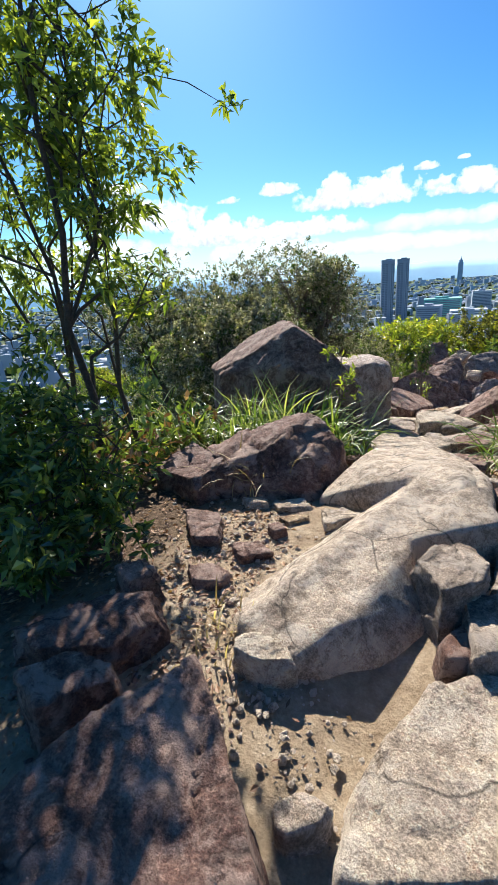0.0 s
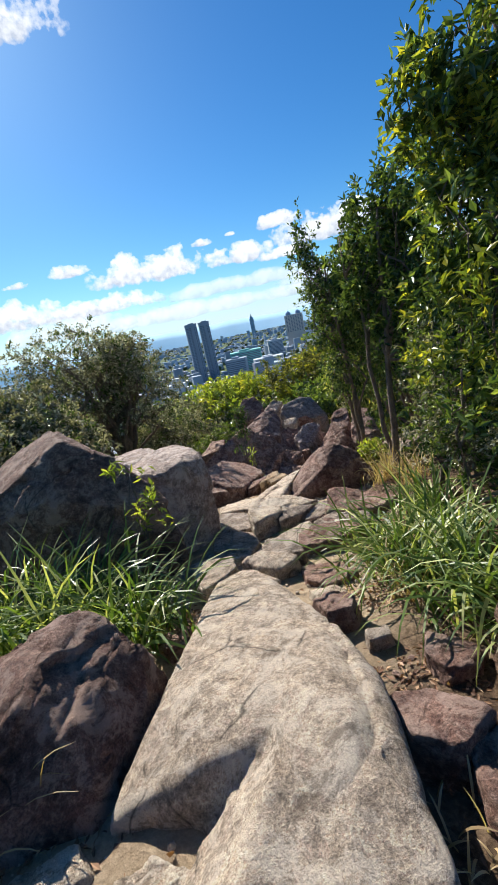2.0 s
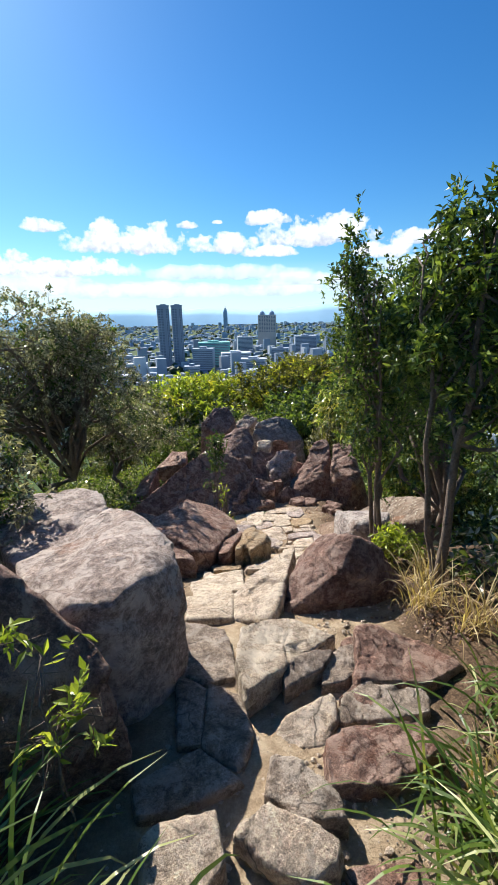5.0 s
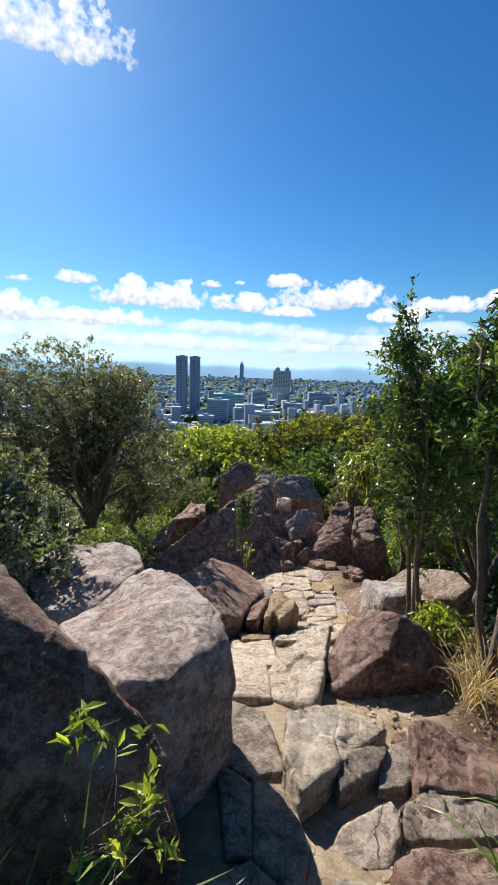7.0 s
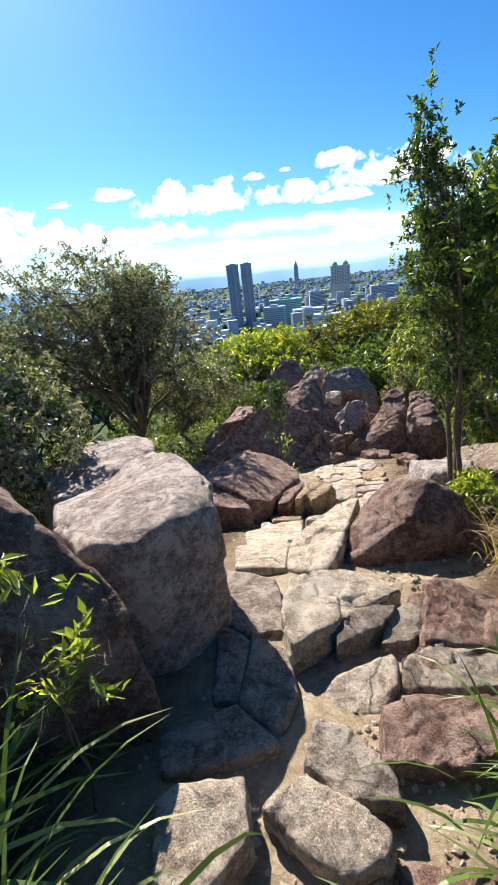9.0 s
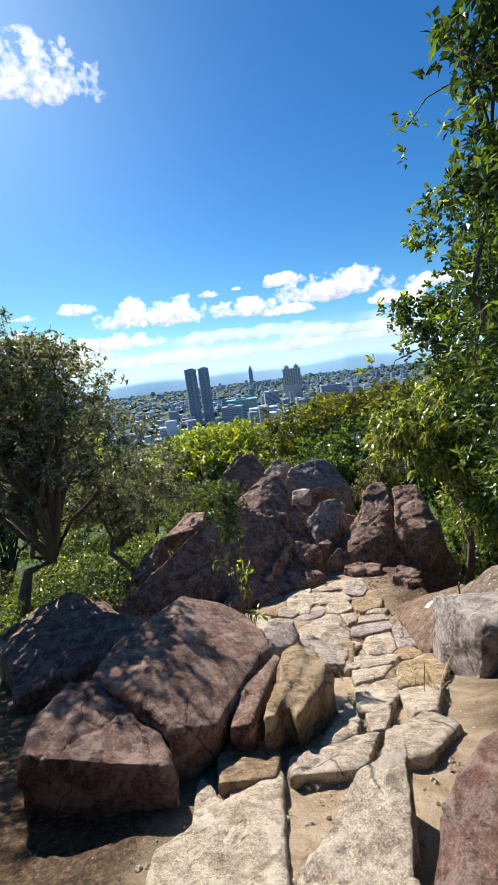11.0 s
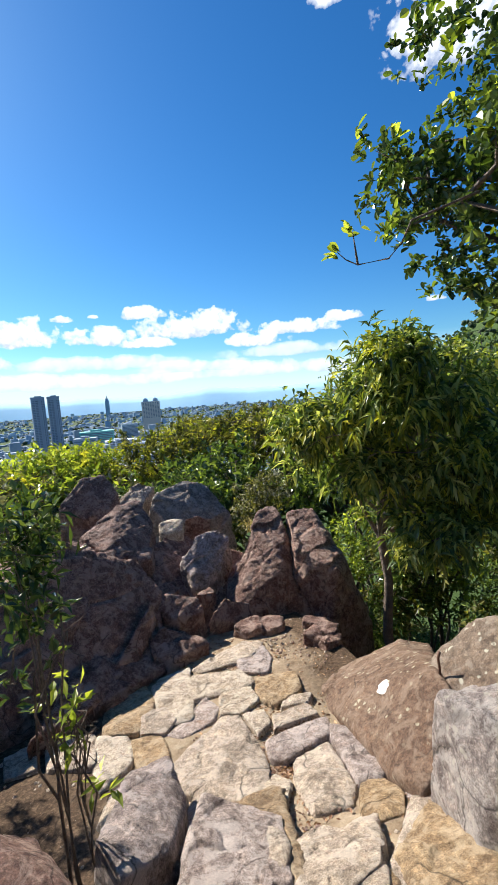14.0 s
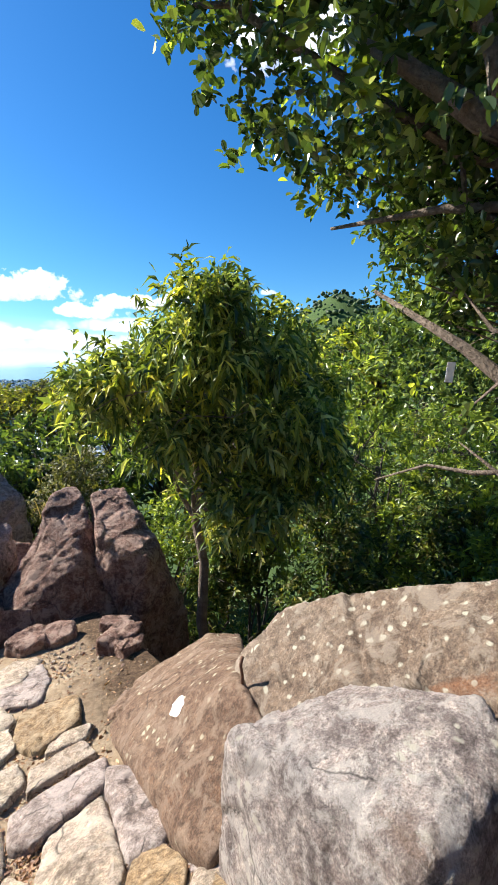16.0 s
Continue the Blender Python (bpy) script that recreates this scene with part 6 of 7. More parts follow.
# olive-leaved bushes and wind-bent trees on the slope
tree("bush", on_land(-3.3, 0.9), "olive-green bush with small glossy leaves", "bush",
     [((0, 0, 1.3), (0.9, 0.8, 0.7)), ((0.6, 0.5, 1.2), (0.7, 0.7, 0.55)), ((-0.8, 0.2, 1.1), (0.8, 0.8, 0.7)), ((0.1, 0.9, 1.5), (0.8, 0.7, 0.6))],
     1.5, 0.05, BARK_DARK, [(LEAF_OLIVE, 30000, 0.062, 0.03, dict(SPRAY, shell=0.6, form="plain")), (LEAF_DARK, 9000, 0.06, 0.03, dict(SPRAY, shell=0.2, form="plain"))], stems=3, seed=6, limbs=3)
tree("tree", (-4.5, 7.3, -2.25), "spreading tree with grey twigs and small olive leaves", "tree",
     [((-0.3, 0.2, 4.2), (1.6, 1.4, 0.9)), ((1.0, 0.3, 3.7), (1.2, 1.1, 0.85)), ((-1.7, -0.5, 3.8), (1.4, 1.1, 1.0)), ((0.5, -0.8, 3.2), (1.1, 0.9, 0.7)), ((1.65, 0.6, 2.8), (0.75, 0.85, 0.65)), ((-1.4, -1.2, 3.0), (1.1, 0.9, 0.8)), ((1.4, -0.85, 3.8), (0.72, 0.7, 0.6)), ((1.65, -1.5, 4.1), (0.55, 0.6, 0.45)), ((1.0, -1.7, 4.2), (0.7, 0.6, 0.5))],
     2.4, 0.13, BARK, [(LEAF_OLIVE, 34000, 0.07, 0.032, dict(SPRAY, shell=0.6, form="plain")), (LEAF_DARK, 7000, 0.085, 0.036, dict(SPRAY, shell=0.3, form="plain"))], limbs=9, reach=0.4, seed=8, lean=(0.5, 0.2), wander=0.3)
tree("tree", (-3.1, 9.0, -2.8), "bent tree with dark trunk and olive leaves", "tree",
     [((-0.3, 0, 2.2), (0.9, 0.9, 0.6)), ((0.6, 0.4, 1.8), (0.8, 0.8, 0.5)), ((-0.9, -0.4, 1.9), (0.8, 0.8, 0.5))],
     2.0, 0.09, BARK, [(LEAF_OLIVE, 9000, 0.08, 0.034, dict(SPRAY, shell=0.6, form="plain")), (LEAF_DARK, 3000, 0.08, 0.034, dict(SPRAY, shell=0.4, form="plain"))], limbs=5, reach=0.4, seed=9, lean=(-0.5, 0), wander=0.25)
tree("tree", (-6.6, 3.4, -2.2), "tall leafy tree with olive-green crown on the slope", "tree",
     [((0, 0, 3.9), (1.4, 1.3, 0.9)), ((0.9, 0.5, 3.2), (1.1, 1.0, 0.8)), ((-0.9, 0, 3.3), (1.2, 1.1, 0.9)), ((0.3, -0.6, 2.6), (1.2, 1.0, 0.9))],
     3.4, 0.12, BARK_DARK, [(LEAF_OLIVE, 14000, 0.085, 0.036, dict(SPRAY, shell=0.6, form="plain")), (LEAF_DARK, 6000, 0.085, 0.036, dict(SPRAY, shell=0.4))], limbs=5, seed=10)

# thicket along the other side of the path
tree("shrub", on_land(1.55, -0.95), "tall shrub with leathery leaves, some turning yellow", "shrub",
     [((0.05, 0.0, 1.3), (0.42, 0.5, 0.6)), ((0.15, 0.1, 2.1), (0.35, 0.4, 0.5)), ((0.0, 0.15, 2.7), (0.28, 0.3, 0.45)), ((-0.1, 0.1, 3.0), (0.13, 0.15, 0.35)), ((0.4, -0.3, 1.8), (0.5, 0.5, 0.6)), ((0.4, 0.05, 2.6), (0.45, 0.45, 0.5)), ((0.55, -0.1, 3.1), (0.4, 0.4, 0.4)), ((0.55, -0.6, 2.5), (0.4, 0.45, 0.5))],
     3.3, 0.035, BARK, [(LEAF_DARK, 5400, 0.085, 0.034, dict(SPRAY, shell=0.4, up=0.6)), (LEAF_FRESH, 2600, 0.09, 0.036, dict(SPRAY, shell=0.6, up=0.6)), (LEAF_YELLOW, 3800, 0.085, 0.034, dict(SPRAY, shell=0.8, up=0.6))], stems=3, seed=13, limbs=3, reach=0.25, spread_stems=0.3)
tree("bush", on_land(1.75, -0.55), "dense bush with tiny green leaves", "bush",
     [((0, 0, 0.7), (0.5, 0.55, 0.45)), ((0.1, 0.5, 1.1), (0.5, 0.5, 0.5)), ((0.3, -0.6, 0.8), (0.5, 0.5, 0.5)), ((0.1, 0.2, 0.3), (0.5, 0.6, 0.3))],
     1.2, 0.025, BARK, [(LEAF_OLIVE, 8000, 0.038, 0.019, dict(SPRAY, shell=0.5, form="plain")), (LEAF_FRESH, 4500, 0.042, 0.02, dict(SPRAY, shell=0.6, form="plain")), (LEAF_DARK, 5000, 0.05, 0.024, dict(SPRAY, shell=0.2))], stems=4, seed=14)
tree("tree", on_land(1.55, 0.95), "dark evergreen tree with glossy leaves and thin trunks", "tree",
     [((0.25, 0.0, 2.0), (0.5, 0.55, 0.6)), ((0.05, 0.25, 2.6), (0.45, 0.5, 0.5)), ((0.6, 0.2, 2.5), (0.6, 0.6, 0.6)), ((0.4, 0.1, 3.1), (0.45, 0.45, 0.4)), ((0.7, -0.4, 1.6), (0.5, 0.5, 0.5)), ((-0.1, 0.7, 2.1), (0.4, 0.4, 0.5))],
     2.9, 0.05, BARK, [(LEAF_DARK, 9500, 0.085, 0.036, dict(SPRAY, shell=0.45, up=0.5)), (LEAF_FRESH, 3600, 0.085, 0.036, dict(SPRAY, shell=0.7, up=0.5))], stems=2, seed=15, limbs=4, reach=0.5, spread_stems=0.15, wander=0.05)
tree("tree", on_land(1.55, 2.35), "slim tree with a pointed spire of small dark leaves", "tree",
     [((-0.2, 0.05, 1.7), (0.42, 0.45, 0.5)), ((-0.38, -0.1, 2.3), (0.36, 0.4, 0.5)), ((-0.5, -0.2, 2.95), (0.25, 0.27, 0.5)), ((-0.58, -0.3, 3.5), (0.12, 0.12, 0.4)), ((0.15, -0.3, 3.1), (0.1, 0.1, 0.4)), ((0.35, 0.2, 2.2), (0.5, 0.55, 0.75)), ((0.05, 0.0, 2.7), (0.4, 0.4, 0.5)), ((0.5, 0.5, 1.3), (0.5, 0.5, 0.4))],
     3.2, 0.045, BARK, [(LEAF_DARK, 13000, 0.055, 0.024, dict(SPRAY, shell=0.4, up=0.7)), (LEAF_FRESH, 4200, 0.055, 0.024, dict(SPRAY, shell=0.65, up=0.7))], stems=3, seed=16, limbs=4, reach=0.45, lean=(-0.45, -0.2), spread_stems=0.12, wander=0.05)
tree("shrub", on_land(1.48, 1.7), "low shrub with bright lime-green young leaves", "shrub",
     [((0, 0, 0.28), (0.24, 0.22, 0.14)), ((-0.16, 0.05, 0.2), (0.15, 0.15, 0.12))],
     0.3, 0.01, BARK, [(LEAF_LIME, 800, 0.085, 0.036, dict(SPRAY, shell=0.5, up=0.7))], stems=3, seed=17, spread_stems=0.1)

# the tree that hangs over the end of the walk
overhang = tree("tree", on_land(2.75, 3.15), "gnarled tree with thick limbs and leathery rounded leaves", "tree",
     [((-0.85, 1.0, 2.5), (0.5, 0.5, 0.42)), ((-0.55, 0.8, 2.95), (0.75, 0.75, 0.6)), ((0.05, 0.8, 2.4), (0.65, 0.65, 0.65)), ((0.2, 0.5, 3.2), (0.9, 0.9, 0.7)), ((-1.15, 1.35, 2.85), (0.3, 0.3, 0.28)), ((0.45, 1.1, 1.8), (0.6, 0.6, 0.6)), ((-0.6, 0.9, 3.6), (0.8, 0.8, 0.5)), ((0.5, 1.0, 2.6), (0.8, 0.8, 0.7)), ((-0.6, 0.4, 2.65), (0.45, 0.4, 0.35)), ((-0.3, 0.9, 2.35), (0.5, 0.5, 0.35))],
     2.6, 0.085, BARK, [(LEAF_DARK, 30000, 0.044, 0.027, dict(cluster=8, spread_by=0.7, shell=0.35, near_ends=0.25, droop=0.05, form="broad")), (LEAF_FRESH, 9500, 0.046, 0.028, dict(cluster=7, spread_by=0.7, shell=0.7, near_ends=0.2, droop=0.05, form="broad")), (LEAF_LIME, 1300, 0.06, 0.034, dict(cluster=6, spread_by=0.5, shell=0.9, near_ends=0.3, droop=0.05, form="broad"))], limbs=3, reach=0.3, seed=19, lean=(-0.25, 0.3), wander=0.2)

base = Vector(overhang.location)
for name, label, line, r0, r1 in (("limb", "thick grey-brown limb", [(2.75, 3.15, -0.4), (2.5, 3.3, 0.4), (2.00, 3.51, 0.84), (1.87, 3.68, 1.02), (1.79, 3.87, 1.20), (1.74, 3.98, 1.29)], 0.075, 0.012),
                                  ("limb", "thick grey-brown limb", [(2.5, 3.3, 0.5), (2.1, 3.4, 0.95), (1.84, 3.47, 1.17), (1.79, 3.60, 1.25), (1.75, 3.70, 1.38)], 0.05, 0.01),
                                  ("limb", "thick grey-brown limb", [(2.75, 3.15, -0.3), (2.47, 3.64, 0.22), (2.45, 3.96, 0.47), (2.40, 4.36, 0.73)], 0.05, 0.008),
                                  ("limb", "thick grey-brown limb", [(2.47, 3.4, 0.5), (2.15, 3.56, 0.84), (2.09, 3.89, 0.90), (2.02, 4.31, 0.92)], 0.03, 0.006),
                                  ("dead_branch", "bare pale dead branch", [(2.75, 3.3, -0.3), (2.81, 3.74, -0.08), (2.71, 3.97, -0.12), (2.70, 4.20, -0.12), (2.63, 4.46, -0.24)], 0.02, 0.004),
                                  ("dead_branch", "bare pale dead branch", [(2.75, 3.86, -0.12), (2.73, 3.95, -0.05), (2.71, 4.05, 0.02)], 0.012, 0.003)):
    n = len(line)
    v, t = tube([Vector(q) - base for q in line], [r0 + (r1 - r0) * k / (n - 1) for k in range(n)], 9)
    part(name, mesh_np(name, v, t, BARK), overhang, label)

for line in ([(1.45, 3.95, 1.45), (1.15, 4.00, 1.34), (1.14, 4.05, 1.27), (1.11, 4.10, 1.22), (1.02, 4.20, 1.22), (0.96, 4.20, 1.24), (0.92, 4.20, 1.27)], [(1.02, 4.20, 1.22), (1.01, 4.20, 1.29), (1.00, 4.20, 1.36)]):
    v, t = tube([Vector(q) - base for q in line], [0.006 - 0.0042 * k / (len(line) - 1) for k in range(len(line))], 6)
    twig = part("twig", mesh_np("twig", v, t, BARK), overhang, "thin curling twig with a few leaves at its tip")
    leaf_rng = np.random.default_rng(len(line))
    tip = np.array(Vector(line[-1]) - base)
    v, t = leaves(leaf_rng, tip + leaf_rng.normal(size=(9, 3)) * 0.012, leaf_rng.normal(size=(9, 3)) + np.array([-0.4, 0, 0.5]), 0.055, 0.028, 0.05, form="broad")
    part("leaf_tuft", mesh_np("leaf_tuft", v, t, LEAF_LIME, False), twig)

# the small tree with long hanging leaves beyond the slab
tree("tree", on_land(3.35, 7.4), "small tree with long drooping leaves and pale flower heads", "tree",
     [((-0.3, -0.7, 4.3), (0.8, 0.8, 0.5)), ((-0.45, -0.9, 4.8), (0.42, 0.42, 0.36)), ((0.45, -0.8, 4.4), (0.55, 0.55, 0.45)), ((-1.1, -0.2, 4.0), (0.6, 0.6, 0.38)), ((0.4, -1.0, 3.5), (0.8, 0.55, 0.42)), ((-0.45, -0.6, 3.5), (0.6, 0.5, 0.35)), ((1.0, -0.7, 3.0), (0.65, 0.6, 0.45)), ((0.1, -0.9, 2.7), (0.7, 0.5, 0.4)), ((1.3, -0.5, 3.8), (0.5, 0.5, 0.45))],
     4.7, 0.085, BARK, [(LEAF_LONG, 10500, 0.16, 0.046, dict(cluster=9, spread_by=0.6, shell=0.45, droop=0.45, up=0.1)), (LEAF_DARK, 1500, 0.17, 0.046, dict(cluster=9, spread_by=0.6, shell=0.2, droop=0.4, up=0.1)), (LEAF_YELLOW, 4600, 0.14, 0.04, dict(cluster=8, spread_by=0.5, shell=0.9, droop=0.5, up=0.1))], limbs=5, reach=0.5, seed=21, wander=0.15)

# undergrowth and bushes across the small valley
for k, (x, y, top, wide, kind) in enumerate(((6.2, 6.6, 0.7, 1.3, 1), (7.6, 5.0, 1.1, 1.5, 1), (5.2, 8.4, 0.3, 1.3, 1), (8.6, 7.6, 1.0, 1.7, 1), (6.6, 9.6, 0.3, 1.5, 0), (4.6, 10.4, -0.4, 1.3, 1), (9.6, 4.0, 1.4, 1.6, 1), (5.6, 4.6, 0.1, 1.1, 1), (10.5, 9.5, 1.0, 2.0, 0), (4.9, 6.4, -1.3, 1.0, 0), (6.2, 5.4, -0.9, 1.1, 0), (4.4, 8.6, -1.5, 1.0, 0), (5.2, 3.2, -0.6, 1.1, 0), (7.4, 2.8, 0.6, 1.4, 1), (4.3, 1.2, 0.2, 1.2, 0), (3.6, -1.6, 1.0, 1.1, 0), (3.4, -3.6, 1.5, 1.1, 1), (4.4, 4.4, -1.6, 0.8, 0))):
    z = float(land(x, y))
    h = max(top - z, 1.2)
    rr = np.random.default_rng(100 + k)
    crown = [((rr.normal() * 0.3 * wide, rr.normal() * 0.3 * wide, h - 0.42 * wide - j * 0.36 * h / 3), (wide * rr.uniform(0.5, 0.75), wide * rr.uniform(0.5, 0.75), wide * rr.uniform(0.36, 0.5))) for j in range(5)]
    # kind 0 takes the dark leaf to put the valley's shade into colour
    tree("bush", (x, y, z), ("leafy bush on the valley side, its dark leaves standing in for shade", "yellow-green leafy bush on the valley side")[kind], "bush", crown, h * 0.75, 0.05, BARK_DARK,
         [((LEAF_DARK, LEAF_FRESH)[kind], 4300, 0.11, 0.046, dict(SPRAY, shell=0.5, form="plain")), ((LEAF_MOSS, LEAF_LIME)[kind], 2300, 0.11, 0.046, dict(SPRAY, shell=0.6, form="plain"))], stems=2, limbs=2, reach=0.3, seed=200 + k)


for k, (x, y, top, wide, kind) in enumerate(((-6.4, 8.6, -1.9, 1.1, 1), (-7.6, 10.6, -1.9, 1.4, 0), (-5.6, 11.2, -1.8, 1.2, 1), (-8.8, 7.4, -2.0, 1.4, 1), (-4.2, 12.6, -1.9, 1.2, 0), (-2.6, 14.0, -1.8, 1.3, 1), (-7.2, 5.6, -1.6, 1.2, 0), (-5.4, 4.6, -1.0, 0.9, 0), (-9.8, 4.6, -1.6, 1.5, 1), (-10.5, 10.0, -1.8, 1.7, 0), (-0.6, 14.6, -2.0, 1.2, 0), (1.6, 14.2, -2.1, 1.2, 0), (3.6, 13.4, -1.4, 1.2, 0), (-4.6, 1.4, 0.0, 1.0, 0), (-4.2, -1.4, 0.3, 0.9, 0))):
    z = float(land(x, y))
    h = max(top - z, 1.0)
    rr = np.random.default_rng(300 + k)
    crown = [((rr.normal() * 0.3 * wide, rr.normal() * 0.3 * wide, h - 0.42 * wide - j * 0.36 * h / 3), (wide * rr.uniform(0.5, 0.75), wide * rr.uniform(0.5, 0.75), wide * rr.uniform(0.36, 0.5))) for j in range(4)]
    tree("bush", (x, y, z), ("green leafy bush on the slope below the ridge", "light green leafy bush on the slope below the ridge")[kind], "bush", crown, h * 0.75, 0.04, BARK_DARK,
         [((LEAF_MOSS, LEAF_FRESH)[kind], 3800, 0.10, 0.042, dict(SPRAY, shell=0.5, form="plain")), (LEAF_OLIVE, 2200, 0.10, 0.042, dict(SPRAY, shell=0.6, form="plain"))], stems=2, limbs=2, reach=0.3, seed=400 + k)


def undergrowth(label, seed, x0, x1, y0, y1, count, materials):
    rng = np.random.default_rng(seed)
    x, y = rng.uniform(x0, x1, count), rng.uniform(y0, y1, count)
    clump = np.array([noise.noise(Vector((a * 0.9, b * 0.9, 4))) for a, b in zip(x, y)])
    at = np.column_stack([x, y, land(x, y) + rng.uniform(0, 1, count) * (0.25 + 0.7 * np.clip(clump + 0.3, 0, 1))])
    ways = rng.normal(size=(count, 3)) * 0.7 + np.array([0, 0, 0.5])
    v, t = leaves(rng, at, ways, 0.11, 0.045, 0.2, form="plain")
    me = mesh_np("undergrowth", v, t, materials[0], False)
    for extra in materials[1:]:
        me.materials.append(extra)
    me.polygons.foreach_set("material_index", np.repeat(rng.integers(0, len(materials), count), 2).astype(np.int32))
    tagged(new("undergrowth", me), label, "undergrowth", kind="stuff")


undergrowth("low green undergrowth covering the slope below the ridge", 61, -13, -4.3, 3, 17, 26000, (LEAF_FRESH, LEAF_OLIVE, LEAF_LIME))
# mostly dark leaves: the shade of the valley floor given as colour
undergrowth("undergrowth in the valley beside the ridge, darkened for shade", 62, 3.7, 12, 1, 14, 24000, (LEAF_DARK, LEAF_DARK, LEAF_MOSS))
undergrowth("mixed undergrowth beyond the outcrop", 63, -5, 6, 12.5, 20, 18000, (LEAF_FRESH, LEAF_OLIVE, LEAF_DARK))
undergrowth("green undergrowth beside the side path", 65, -6.5, -1.2, 10.2, 13.5, 9000, (LEAF_FRESH, LEAF_OLIVE, LEAF_LIME))
undergrowth("green undergrowth below the dark boulders", 66, -6.5, -2.0, 6.2, 10.4, 9000, (LEAF_FRESH, LEAF_OLIVE, LEAF_DARK))
undergrowth("low plants and dry weeds around the shrub", 67, -4.6, -2.0, -4.4, -1.9, 5500, (LEAF_DARK, LEAF_FRESH, LITTER))
undergrowth("weeds and low plants along the thicket", 64, 1.7, 3.4, -4, 1.6, 5000, (LEAF_DARK, LEAF_OLIVE))


# ---- woods further down the slopes: four trees, repeated ----
def woodland_tree(name, label, leaf, height, wide, flat, seed, leaf_size=0.27, count=2300):
    rr = np.random.default_rng(seed)
    crown = [((rr.normal() * wide * 0.45, rr.normal() * wide * 0.45, height - wide * flat * rr.uniform(0.5, 1.5)), (wide * rr.uniform(0.45, 0.7), wide * rr.uniform(0.45, 0.7), wide * flat * rr.uniform(0.5, 0.8))) for _ in range(7)]
    return tree(name, (0, 0, -300), label, "tree", crown, height * 0.72, 0.16, BARK_DARK, [(leaf[0], count, leaf_size, leaf_size * 0.45, dict(SPRAY, shell=0.55, form="plain")), (leaf[1], count // 2, leaf_size, leaf_size * 0.45, dict(SPRAY, shell=0.75, form="plain"))], limbs=4, reach=0.5, seed=seed, group="woods on the slope", wander=0.3)


KINDS = [woodland_tree("tree", "flat-topped tree with fine green foliage on the slope", (LEAF_MOSS, LEAF_YELLOW), 8.0, 3.4, 0.26, 31, count=2900),
         woodland_tree("tree", "round-headed dark green tree on the slope", (LEAF_DARK, LEAF_FRESH), 8.5, 2.6, 0.6, 32),
         woodland_tree("tree", "bright yellow-green tree on the slope", (LEAF_LIME, LEAF_YELLOW), 8.0, 2.4, 0.6, 33),
         woodland_tree("tree", "grey-green tree on the slope", (LEAF_OLIVE, LEAF_FRESH), 8.0, 2.6, 0.5, 34)]
rr = np.random.default_rng(77)
# az, distance, elevation of the top, kind
spots = [(7, 24, -5.2, 0), (11, 27, -4.2, 0), (15, 24, -4.6, 0), (3, 26, -7.6, 0), (19, 22, -4.2, 0), (-2, 23, -7.0, 2), (-6, 25, -7.2, 2), (-9, 21, -6.4, 2), (-4, 19, -9.5, 3), (-12, 19, -7.0, 3), (-16, 22, -6.5, 3), (1, 20, -10.5, 3), (9, 18, -9.0, 1), (5, 19, -10.0, 3), (14, 18, -8.0, 1), (23, 20, -3.5, 0), (27, 19, -3.0, 1), (-20, 24, -5.0, 2), (-26, 22, -4.0, 3), (-32, 20, -3.6, 3), (-38, 18, -4.5, 1), (31, 17, -2.0, 0), (36, 22, 0.2, 1), (42, 24, 1.5, 1), (48, 20, 1.5, 2), (54, 18, 2.0, 1), (60, 22, 4.0, 1), (66, 18, 3.0, 2), (72, 20, 4.0, 1)]
for _ in range(30):
    az = rr.uniform(-60, 75)
    d = rr.uniform(26, 90)
    spots.append((az, d, -8.0 - rr.uniform(0, 3) if az < 30 else -4 - rr.uniform(0, 4), int(rr.integers(0, 4))))
for az, d, el, kind in spots:
    x, y = math.sin(radians(az)) * d, math.cos(radians(az)) * d - 1
    top = 2.0 + d * math.tan(radians(el - (1.4 if kind in (1, 3) and az < 30 else 0) - rr.uniform(0, 1.2)))
    size = 0.8 + 0.35 * rr.uniform()
    m = Matrix.LocRotScale((x, y, top - 8.2 * size), Euler((0, 0, rr.uniform(0, 6.28))), (1, 1, 1))
    t = copy_thing(KINDS[kind], m)
    t.scale = (size, size, size)
for k in KINDS:
    for o in (*k.children_recursive, k):
        bpy.data.objects.remove(o)


# ---- saplings, grass and litter ----
def sapling(at, height, label, seed, stems, leaf, count, length, lean=(0, 0), radius=0.008, low=0.55):
    crown = [((lean[0] * f, lean[1] * f, height * f), (0.15, 0.15, 0.13)) for f in (low, 0.5 * low + 0.48, 0.96)]
    tree("sapling", at, label, "sapling", crown, height, radius, BARK, [(leaf, count, length, length * 0.36, dict(cluster=7, spread_by=0.55, shell=0.1, near_ends=0.5, up=0.6))], limbs=2, reach=0.45, seed=seed, stems=stems, lean=lean, spread_stems=0.08, wander=0.02)


sapling(on_land(-0.47, 4.55), 2.15, "thin sapling with whorls of dark green leaves beside the paving", 41, 3, LEAF_DARK, 520, 0.085, (-0.06, 0.05), 0.011, 0.78)
sapling(on_land(-0.40, 4.60), 1.15, "young sprout with upright bright green leaves", 42, 1, LEAF_LIME, 60, 0.09, (0, 0), 0.007, 0.9)
sapling(on_land(-1.0, -1.05), 1.0, "young shrub shoot with yellow-green leaves against the boulder", 43, 1, LEAF_LIME, 130, 0.075, (-0.02, 0.1), 0.006)

